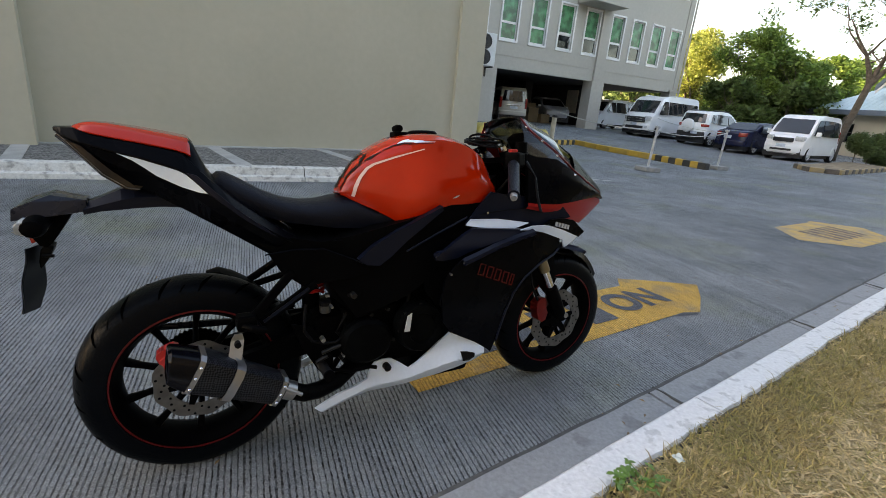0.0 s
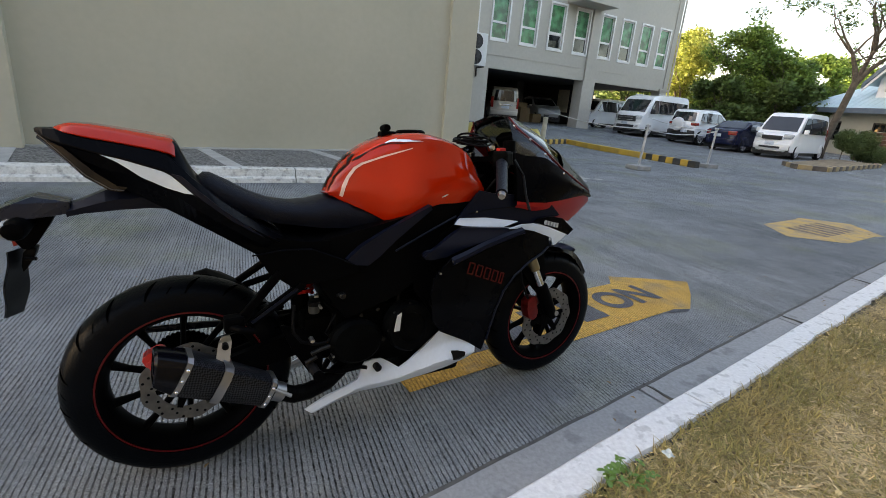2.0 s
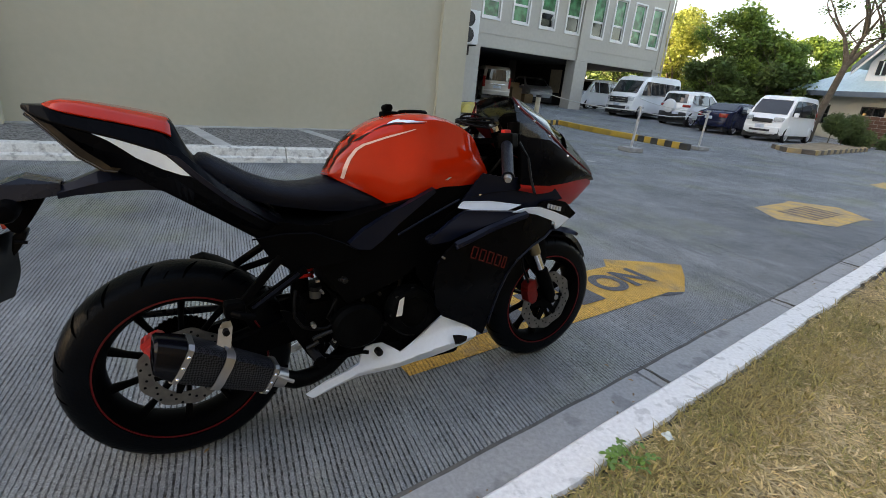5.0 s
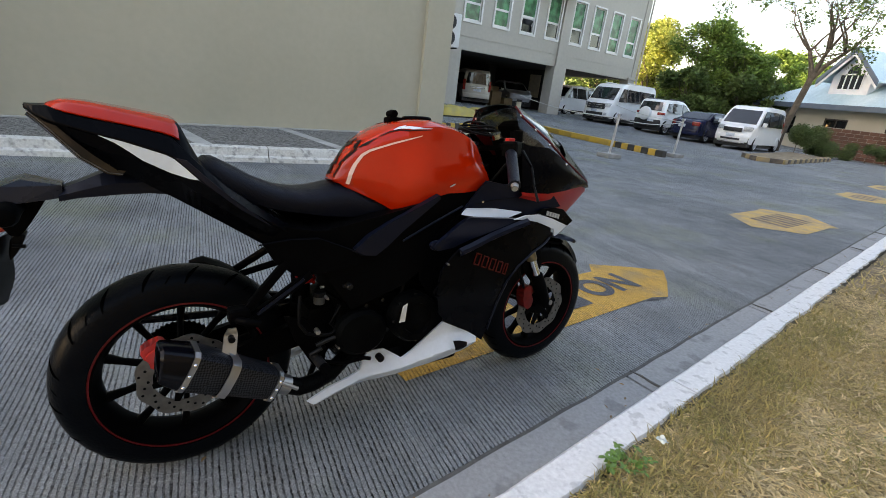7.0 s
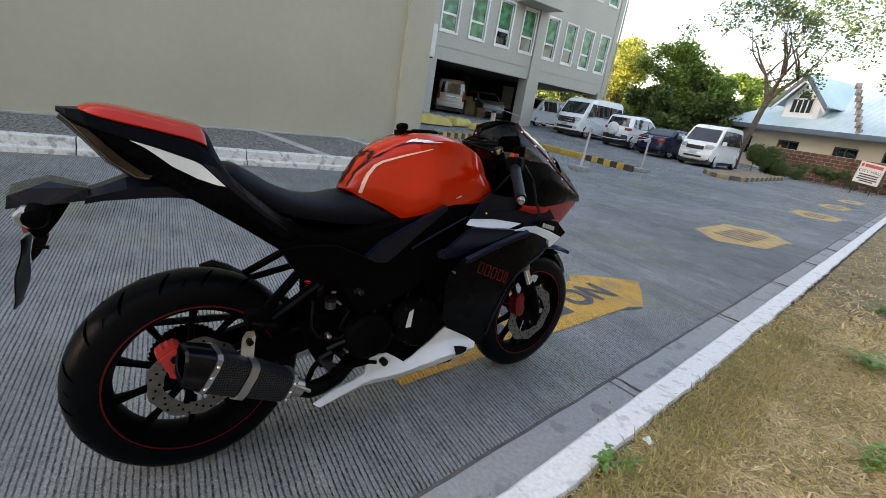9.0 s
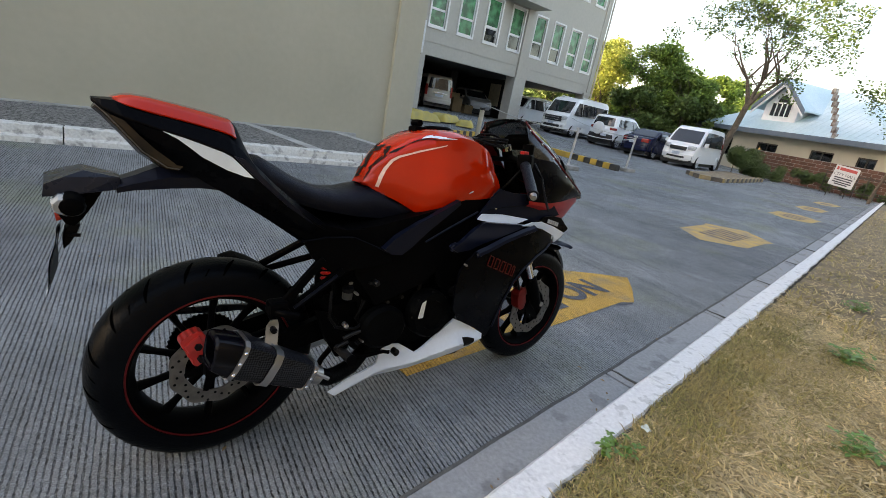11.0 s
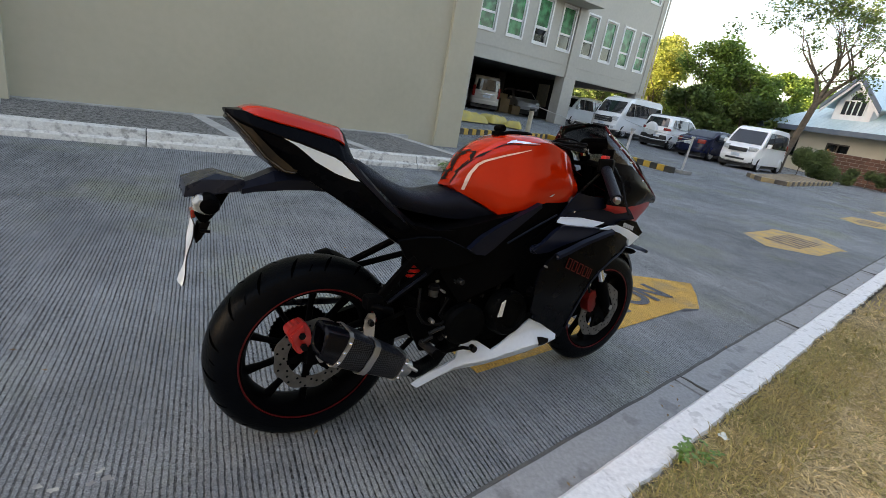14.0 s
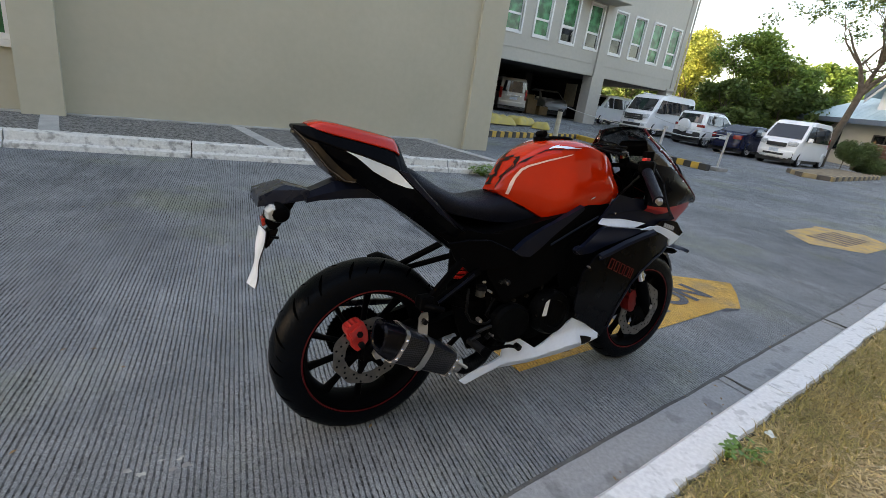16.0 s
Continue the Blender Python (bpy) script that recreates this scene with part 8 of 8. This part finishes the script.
striped_kerb("faded yellow and black kerb round the planted island", [(13.95, 20.6), (13.45, 19.3), (14.2, 19.05), (20.4, 23.9), (20.9, 24.6)], 1, 0.42, h=0.15, paints=(M_KERB_YELLOW_OLD, M_KERB_BLACK_OLD))
isl = bmesh.new()
slab(isl, [(14.0, 20.6), (13.5, 19.35), (14.2, 19.15), (20.3, 23.9), (20.8, 24.6), (20.4, 26.2)], -0.02, 0.11, axis="z")
thing("island_soil", "brown soil strewn with litter on the planted island", "soil", kind="structure", bm=isl, mat=M_SOIL)


def barrier_post(label, x, y, h, lean, parent_group="barrier posts"):
    t = thing("barrier_post", label, "post", at_ground(x, y, 20), group=parent_group)
    part("pole", tb([(0, 0, 0.05), (lean, 0, h)], 0.028, 12), M_STEEL_PAINT, t, smooth=True)
    part("base", bx(-0.2, 0.2, -0.2, 0.2, 0.0, 0.1, 0.02), M_CONCRETE, t)
    part("cap", bx(lean - 0.04, lean + 0.04, -0.04, 0.04, h, h + 0.05, 0.01), M_STEEL_PAINT, t)
    return t


barrier_post("grey steel barrier post on a square concrete base", 6.47, 14.98, 0.95, 0.05)
barrier_post("grey steel barrier post on a square concrete base", 9.26, 17.1, 1.0, 0.04)
bollard = thing("bollard", "cream-painted round post by the car park entrance", "post", at_ground(5.1, 19.2))
part("pole", tb([(0, 0, -0.05), (0.02, 0, 0.95)], 0.075, 14), M_CREAM, bollard, smooth=True)
part("cap", tb([(0.02, 0, 0.95), (0.02, 0, 1.02)], 0.085, 14), M_BLACK_PLASTIC, bollard)


def rope_line(label, pts, sag):
    bm = bmesh.new()
    line = []
    for a, b in zip(pts, pts[1:]):
        for i in range(13):
            t = i / 12
            p = Vector(a).lerp(Vector(b), t)
            p.z -= sag * 4 * t * (1 - t)
            line.append(p)
    tube(bm, line, 0.011, 6)
    return thing("rope", label, "rope", bm=bm, mat=M_ROPE)


rope_line("slack pale rope strung between the barrier posts", [(5.12, 19.2, 1.15), (6.52, 14.99, 0.9), (9.3, 17.1, 0.96), (12.9, 30.0, 1.3)], 0.10)
for k, (x, y, s) in enumerate(((3.5, 23.2, 1.1), (4.85, 24.6, 1.0), (5.7, 24.2, 0.8))):
    t = thing("covered_bundle", "low bundle under a crumpled yellow tarpaulin", "bundle", at_ground(x, y, 35 + 20 * k))
    bm = bmesh.new()
    g = bmesh.ops.create_grid(bm, x_segments=26, y_segments=16, size=1)
    for v in bm.verts:
        x0, y0 = v.co.x, v.co.y
        e = max(0.0, 1 - max(abs(x0), abs(y0)) ** 6)
        v.co = (x0 * 0.85 * s, y0 * 0.45 * s, 0.02 + e * (0.30 * s + 0.07 * noise.noise((x0 * 3, y0 * 3, k * 5))))
    part("tarpaulin", bm, M_TARP, t, smooth="all")
    part("bundle_core", bx(-0.6 * s, 0.6 * s, -0.3 * s, 0.3 * s, 0, 0.2 * s, 0.04), M_BOX, t)
for x, y, z in ((-0.9, 4.6, 0.9), (-0.15, 4.3, 0.55), (-0.5, 5.4, 1.2)):
    thing("cardboard_box", "brown cardboard box stacked in the car park", "box", FBM @ pose(x, y, 0.4, 0, 0, 12 * x), bm=bx(-0.35, 0.35, -0.3, 0.3, 0, z, 0.01), mat=M_BOX)


# trees ------------------------------------------------------------
def leaf_cloud(centres, n, leaf, seed, squash=0.75, shell_bias=0.5):
    rng = random.Random(seed)
    v, f = [], []
    tot = sum(r ** 2 for _, r in centres)
    for c, r in centres:
        for _ in range(int(n * r * r / tot)):
            d = Vector((rng.gauss(0, 1), rng.gauss(0, 1), rng.gauss(0, 1))).normalized()
            rr = r * (rng.random() ** shell_bias) * (1 + 0.25 * noise.noise(Vector(c) * 0.7 + d * 1.7))
            p = Vector(c) + Vector((d.x * rr, d.y * rr, d.z * rr * squash))
            a = Vector((rng.gauss(0, 1), rng.gauss(0, 1), rng.gauss(0, 0.6))).normalized()
            b = a.cross(Vector((rng.gauss(0, 1), rng.gauss(0, 1), rng.gauss(0, 1)))).normalized()
            L = leaf * rng.uniform(0.6, 1.4)
            k = len(v)
            v += [tuple(p), tuple(p + a * L * 0.5 + b * L * 0.28), tuple(p + a * L), tuple(p + a * L * 0.5 - b * L * 0.28)]
            f.append((k, k + 1, k + 2, k + 3))
    return v, f


def branch(bm, rng, p, d, L, r, depth, tips, spread=0.55, up=0.12):
    pts, rs = [p.copy()], [r]
    q = p.copy()
    dd = d.copy()
    for i in range(4):
        dd = (dd + Vector((rng.gauss(0, 0.12), rng.gauss(0, 0.12), rng.gauss(0, 0.08) + up * 0.3))).normalized()
        q = q + dd * L / 4
        pts.append(q.copy())
        rs.append(r * (1 - 0.16 * (i + 1)))
    tube(bm, pts, rs, 8 if depth > 2 else 5, close_ends=False)
    if depth == 0:
        tips.append(q)
        return
    n = rng.choice((2, 3)) if depth > 1 else 3
    for k in range(n):
        nd = (dd + Vector((rng.gauss(0, spread), rng.gauss(0, spread), rng.gauss(0, spread * 0.6) + up))).normalized()
        branch(bm, rng, q, nd, L * rng.uniform(0.62, 0.86), rs[-1] * 0.80, depth - 1, tips, spread, up)
    if depth <= 3:
        mid = pts[2]
        nd = (dd + Vector((rng.gauss(0, 0.8), rng.gauss(0, 0.8), rng.gauss(0, 0.4)))).normalized()
        branch(bm, rng, mid, nd, L * 0.6, rs[2] * 0.5, max(0, depth - 2), tips, spread, up)
    tips.append(q)


def leafy_tree(label, x, y, h, spread, mat, seed, n=9000, leaf=0.28, trunk=2.2):
    rng = random.Random(seed)
    t = thing("tree", label, "tree", at_ground(x, y), group="trees behind the cars")
    bm = bmesh.new()
    tips = []
    tube(bm, [(0, 0, -0.2), (0.1, 0, trunk * 0.5), (0.0, 0.1, trunk)], [0.28, 0.22, 0.18], 10)
    for k in range(5):
        a = k * 1.26 + rng.random()
        branch(bm, rng, Vector((0, 0.1, trunk)), Vector((math.cos(a) * 0.8, math.sin(a) * 0.8, 0.8)).normalized(), h * 0.28, 0.12, 2, tips, 0.45)
    part("trunk", bm, M_BARK, t, smooth="all")
    cs = []
    for k in range(30):
        a, q = rng.uniform(0, 6.28), rng.random() ** 0.5 * rng.uniform(0.75, 1.05)
        z = rng.uniform(0.32, 1.0)
        rad = spread * math.sin(min(1, (1.08 - z) * 1.9 + 0.25) * 1.5) * q
        cs.append(((rad * math.cos(a), rad * math.sin(a), z * h - 0.5), h * rng.choice((0.07, 0.08, 0.10, 0.13, 0.17))))
    v, f = leaf_cloud(cs, n, leaf, seed + 1)
    raw("crown", v, f, mat, t)
    return t


leafy_tree("sunlit yellow-green leafy tree behind the cars", 23.4, 48.4, 8.6, 2.3, M_LEAF_SUNLIT, 11, 19000, leaf=0.26)
leafy_tree("dense green leafy tree behind the cars", 24.6, 42.5, 8.1, 2.4, M_LEAF, 12, 12500, leaf=0.26)
leafy_tree("dense green leafy tree behind the cars", 26.4, 39.8, 6.6, 2.5, M_LEAF, 13, 11500, leaf=0.26)
# two low trees added; their dark leaf colour paints the shade beneath the crowns
leafy_tree("dark green leafy tree behind the cars", 22.6, 39.4, 4.6, 2.7, M_LEAF_DARK, 14, 13000, trunk=0.9)
leafy_tree("dark shrubby tree among the trees behind the cars", 26.0, 38.2, 4.4, 2.7, M_LEAF_DARK, 24, 12000, trunk=0.9)
leafy_tree("dark green leafy tree beyond the car park", 19.6, 52.0, 6.5, 3.2, M_LEAF_DARK, 15, 9000)
leafy_tree("green leafy tree beyond the house", 32.5, 46.0, 7.2, 3.0, M_LEAF, 16, 12000)
leafy_tree("light green leafy tree beyond the house", 39.5, 48.0, 7.6, 3.0, M_LEAF, 17, 9000)


def sparse_tree(label, x, y, seed, fork, stems, n_leaf, leaf=0.2, r=0.2, depth=5, reach=1.7):
    """Several stems rise from one foot, then divide again and again into leafy twigs."""
    rng = random.Random(seed)
    t = thing("tree", label, "tree", at_ground(x, y))
    bm = bmesh.new()
    tips = []
    q = fork / 4
    neck = Vector((0.42 * q, -0.32 * q, fork * 0.92))
    tube(bm, [(0, 0, -0.3), (0.06 * q, -0.03 * q, fork * 0.22), (0.22 * q, -0.19 * q, fork * 0.56), tuple(neck)], [r * 1.5, r * 1.2, r * 1.1, r], 12, close_ends=False)
    for dx, dy, lift in stems:
        top = neck + Vector((dx, dy, fork * 0.3 * lift))
        mid = neck.lerp(top, 0.45) + Vector((rng.gauss(0, 0.06), rng.gauss(0, 0.06), 0))
        tube(bm, [tuple(neck - Vector((0, 0, 0.1))), mid, top], [r * 0.9, r * 0.75, r * 0.55], 10, close_ends=False)
        out = Vector((dx, dy, 0))
        for k in range(3):
            d = Vector((dx * 0.7 + rng.gauss(0, 0.5), dy * 0.7 + rng.gauss(0, 0.5), 1.0)).normalized()
            branch(bm, rng, top, d, reach, r * 0.5, depth - 1, tips, 0.55, 0.06)
        d = (out * 0.8 + Vector((rng.gauss(0, 0.6), rng.gauss(0, 0.6), 0.6))).normalized()
        branch(bm, rng, mid.lerp(top, 0.5), d, reach * 0.8, r * 0.3, depth - 2, tips, 0.55, 0.06)
    part("trunk", bm, M_BARK, t, smooth="all")
    v, f = leaf_cloud([(tuple(p + Vector((rng.gauss(0, 0.15), rng.gauss(0, 0.15), rng.gauss(0, 0.15)))), rng.uniform(0.2, 0.6)) for p in tips if rng.random() < 0.2], n_leaf, leaf, seed + 3)
    raw("crown", v, f, M_LEAF_DARK, t)
    return t


sparse_tree("tall thin-leaved tree with bare grey limbs beside the minivan", 21.1, 28.1, 31, 4.0, ((-0.35, 0.25, 1.02), (0.35, -0.1, 1.15), (0.85, -0.5, 1.0), (0.6, 0.3, 1.08)), 9500, leaf=0.15, r=0.14, depth=5, reach=1.8)
sparse_tree("slim young tree with sparse leaves by the sign", 23.6, 21.3, 37, 2.2, ((-0.15, 0.1, 1.0), (0.25, -0.2, 0.9)), 2600, leaf=0.14, r=0.05, depth=5, reach=1.0)


# hedge, brick base, fence, sign ----------------------------------
def hedge(label, pts, h, w, n, seed, leaf=0.12):
    rng = random.Random(seed)
    t = thing("hedge", label, "hedge")
    cs = []
    for (x0, y0), (x1, y1) in zip(pts, pts[1:]):
        L = math.hypot(x1 - x0, y1 - y0)
        for i in range(int(L / 0.35)):
            u = (i + rng.random()) / (L / 0.35)
            cs.append(((x0 + (x1 - x0) * u + rng.gauss(0, w * 0.25), y0 + (y1 - y0) * u + rng.gauss(0, w * 0.25), h * rng.uniform(0.25, 0.85)), rng.uniform(0.25, 0.45) * h))
    v, f = leaf_cloud(cs, n, leaf, seed, squash=0.9)
    raw("foliage", v, f, M_HEDGE, t)
    for c, r in cs[::3]:
        part("stem", tb([(c[0], c[1], 0), (c[0], c[1], c[2])], 0.02, 5), M_BARK, t)
    return t


hedge("low clipped green hedge beside the minivan", [(20.6, 26.1), (21.6, 26.8), (22.9, 26.6)], 1.3, 1.1, 22000, 41, 0.075)
hedge("scrubby dark hedge along the fence", [(22.0, 27.3), (25.0, 25.2), (26.4, 22.7), (30, 19.6)], 0.8, 1.0, 26000, 42, 0.085)
low_wall = thing("brick_wall", "low red brick wall in front of the house", "wall", pose(24.2, 29.4, 0, 0, 0, -62))
rngb = random.Random(5)
brick_me = mesh_of("brick", bx(-0.19, 0.19, -0.1, 0.1, -0.085, 0.085, 0.01), M_BRICK)
for row in range(8):
    for col in range(22):
        o = new("brick", brick_me)
        o.parent = low_wall
        o.location = (col * 0.4 + (row % 2) * 0.2, rngb.uniform(-0.01, 0.01), 0.1 + row * 0.185)
part("mortar", bx(-0.2, 8.9, -0.07, 0.07, 0, 1.5), M_SLAB, low_wall)

fence = thing("fence", "rusty dark iron railing fence along the road's end", "fence", pose(24.6, 24.6, 0, 0, 0, -50))
for i in range(26):
    part("post", tb([(i * 0.42, 0, 0), (i * 0.42, 0, 1.15)], 0.022, 6), M_IRON, fence)
for z in (0.25, 1.0):
    part("rail", bx(0, 10.5, -0.015, 0.015, z, z + 0.05), M_IRON, fence)
sign = thing("notice_sign", "white notice board with red and dark lettering leaning by the fence", "sign", pose(22.5, 21.95, 0.2, -8, 6, -38) @ Matrix.Scale(0.82, 4))
part("board", bx(-0.55, 0.55, -0.02, 0.02, 0.35, 1.45, 0.008), M_SIGN, sign)
for xx in (-0.4, 0.4):
    part("leg", tb([(xx, 0.05, -0.3), (xx, 0.05, 1.3)], 0.025, 8), M_IRON, sign)
part("red_bar", bx(-0.34, 0.44, -0.03, -0.021, 1.2, 1.36), M_SIGN_RED, sign)
part("emblem", bx(-0.49, -0.38, -0.03, -0.021, 1.2, 1.36), M_SIGN_RED, sign)
letters("CITY HALL", 0.21, Matrix.Translation((0, -0.026, 0.98)) @ Matrix.Rotation(math.pi / 2, 4, "X"), M_SIGN_DARK, sign)
for k, (z, w) in enumerate(((0.78, 0.42), (0.66, 0.40), (0.54, 0.44), (0.44, 0.3))):
    part("text_bar", bx(-w, w, -0.03, -0.021, z, z + 0.06), M_SIGN_DARK, sign)

# house with blue metal roof: local x along the front eave, y to the back
HM = pose(27.69, 38.1, 0, 0, 0, -80.7)
house = thing("house", "cream single-storey house with a pale blue metal roof and gabled dormer", "house", HM)
HL, HD, EZ, RZ = 12.4, 9.6, 2.88, 6.3
bm = bmesh.new()
wins = [(1.6, 2.4), (4.4, 5.9), (8.1, 9.5), (10.8, 11.8)]
x = 0.0
for a, b in wins + [(HL, HL)]:
    box(bm, x, a, 0, 0.2, 0, EZ)
    x = b
for a, b in wins:
    box(bm, a, b, 0, 0.2, 0, 0.9)
    box(bm, a, b, 0, 0.2, 2.1, EZ)
box(bm, 0, 0.2, 0.2, HD, 0, EZ)
box(bm, HL - 0.2, HL, 0.2, HD, 0, EZ)
box(bm, 0, HL, HD, HD + 0.2, 0, EZ)
part("wall", bm, M_HOUSE, house)
for a, b in wins:
    w = new("window", None)
    w.parent = house
    part("pane", bx(a, b, 0.1, 0.12, 0.9, 2.1), M_CAR_GLASS, w)
    bm = bmesh.new()
    for x0, x1, z0, z1 in ((a, b, 0.9, 0.98), (a, b, 2.02, 2.1), (a, a + 0.07, 0.98, 2.02), (b - 0.07, b, 0.98, 2.02), ((a + b) / 2 - 0.03, (a + b) / 2 + 0.03, 0.98, 2.02), (a, b, 1.5, 1.55)):
        box(bm, x0, x1, 0.04, 0.14, z0, z1)
    part("frame", bm, M_IRON, w)
bm = bmesh.new()
ov = 0.7
ridge_y = HD * 0.5
A = [(-ov, -ov, EZ), (HL + ov, -ov, EZ), (HL - 5.6, ridge_y, RZ), (4.9, ridge_y, RZ)]
B = [(HL + ov, HD + ov, EZ), (-ov, HD + ov, EZ)]
v = [bm.verts.new(p) for p in A + B]
bm.faces.new((v[0], v[1], v[2], v[3]))
bm.faces.new((v[4], v[5], v[3], v[2]))
bm.faces.new((v[1], v[4], v[2]))
bm.faces.new((v[5], v[0], v[3]))
bm.faces.new((v[0], v[5], v[4], v[1]))
roof = part("roof", bm, M_ROOF_BLUE, house, "pale blue ribbed metal roof")
bm = bmesh.new()
slope = Vector((0, ridge_y + ov, RZ - EZ))
for i in range(34):
    xx = -ov + (HL + 2 * ov) * (i + 0.5) / 34
    e = min(1.0, (xx + ov) / (4.9 + ov), (HL + ov - xx) / (5.6 + ov))
    p0 = Vector((xx, -ov, EZ + 0.02))
    part("roof_rib", tb([p0, p0 + slope * e], 0.008, 5), M_ROOF_BLUE, roof)

part("fascia", bx(-ov, HL + ov, -ov - 0.06, -ov, EZ - 0.28, EZ + 0.03), M_FASCIA, house, "dark blue fascia and gutter")
part("fascia", bx(-ov - 0.06, -ov, -ov, HD + ov, EZ - 0.28, EZ + 0.03), M_FASCIA, house)
# gabled dormer
gx, gw, gzb, gzt, gy = 4.80, 1.62, 4.58, 6.25, 0.5
part("dormer_wall", sl([(gx - 1.2, 3.3), (gx + 1.2, 3.3), (gx + 1.2, gzb + 0.1), (gx, gzt - 0.15), (gx - 1.2, gzb + 0.1)], gy, gy + 0.15), M_GABLE, house, "white gable wall of the dormer")
bm = bmesh.new()
part("dormer_side", bx(gx - 1.2, gx - 1.05, gy + 0.15, gy + 2.4, 3.3, gzb), M_GABLE, house)
part("dormer_side", bx(gx + 1.05, gx + 1.2, gy + 0.15, gy + 2.4, 3.3, gzb), M_GABLE, house)
for s in (-1, 1):
    loft(bm, [[(gx, y, gzt + d) for y, d in ((gy - 0.45, 0), (gy + 4.6, 0), (gy + 4.6, 0.1), (gy - 0.45, 0.1))], [(gx + s * (gw + 0.25), y, gzb - 0.25 + d) for y, d in ((gy - 0.45, 0), (gy + 2.2, 0), (gy + 2.2, 0.1), (gy - 0.45, 0.1))]])
part("dormer_roof", bm, M_ROOF_BLUE, house)
bm = bmesh.new()
for s in (-1, 1):
    loft(bm, [[(gx, y, gzt + z) for y, z in ((gy - 0.5, -0.2), (gy - 0.42, -0.2), (gy - 0.42, 0.12), (gy - 0.5, 0.12))], [(gx + s * (gw + 0.27), y, gzb - 0.25 + z) for y, z in ((gy - 0.5, -0.2), (gy - 0.42, -0.2), (gy - 0.42, 0.12), (gy - 0.5, 0.12))]])
part("bargeboard", bm, M_FASCIA, house)
bm = bmesh.new()
for s in (-1, 1):
    loft(bm, [[(gx, y, gzt + z) for y, z in ((gy - 0.44, -0.42), (gy - 0.38, -0.42), (gy - 0.38, -0.18), (gy - 0.44, -0.18))], [(gx + s * (gw + 0.25), y, gzb - 0.27 + z) for y, z in ((gy - 0.44, -0.36), (gy - 0.38, -0.36), (gy - 0.38, -0.18), (gy - 0.44, -0.18))]])
part("verge_board", bm, M_GABLE, house, "white board under the gable's edge")
dw = new("dormer_window", None)
dw.parent = house
zw = 3.95
arch = [(gx - 0.72, zw), (gx + 0.72, zw), (gx + 0.72, zw + 0.85)] + [(gx + 0.38 * math.cos(a), zw + 0.92 + 0.42 * math.sin(a)) for a in [math.pi * k / 10 for k in range(11)]] + [(gx - 0.72, zw + 0.85)]
part("pane", sl(arch, gy - 0.03, gy - 0.01), M_CAR_GLASS, dw)
bm = bmesh.new()
for k in range(-2, 3):
    box(bm, gx + k * 0.36 - 0.03, gx + k * 0.36 + 0.03, gy - 0.07, gy - 0.03, zw, zw + 0.9)
box(bm, gx - 0.74, gx + 0.74, gy - 0.07, gy - 0.03, zw + 0.82, zw + 0.9)
part("frame", bm, M_WIN_FRAME, dw)
chim = new("chimney", None)
chim.parent = house
for r in range(8):  # stack of worn blocks at the roof's edge, its lean fitted to the camera's view
    part("block", bx(9.3 - 0.14 * r, 9.52 - 0.14 * r + 0.015 * (r % 2), -0.62, -0.36, 2.86 + r * 0.36, 2.86 + r * 0.36 + 0.345, 0.02), M_CHIMNEY, chim)
part("lean_to_roof", sl([(-0.95, 2.95), (-0.75, 3.7), (1.5, 3.8), (1.5, 2.95)], 1.5, 1.7), M_ROOF_TEAL, house, "darker teal end of a lean-to roof")
part("wing_roof", sl([(HL - 1.0, EZ - 0.1), (HL + 7, EZ - 0.1), (HL + 7, EZ + 0.9), (HL + 1.0, EZ + 1.1)], 0.5, 6.0), M_ROOF_BLUE, house)
part("wing_wall", bx(HL, HL + 7, 0.6, 5.9, 0, EZ - 0.1), M_HOUSE, house)

# distant greenery closing the view
def far_woods(label, x0, y0, x1, y1, h, n, seed):
    rng = random.Random(seed)
    cs = []
    for i in range(60):
        u = rng.random()
        cs.append(((x0 + (x1 - x0) * u + rng.gauss(0, 2), y0 + (y1 - y0) * u + rng.gauss(0, 2), h * rng.uniform(0.15, 0.75)), h * rng.uniform(0.2, 0.35)))
    v, f = leaf_cloud(cs, n, 0.7, seed)
    return tagged(raw("far_woods", v, f, M_LEAF_DARK), label, "trees", kind="stuff")


far_woods("distant dark green trees beyond the house", 60, 75, 80, 20, 6.5, 9000, 61)
far_woods("distant dark green trees beyond the car park", 14, 70, 60, 75, 6.5, 9000, 62)
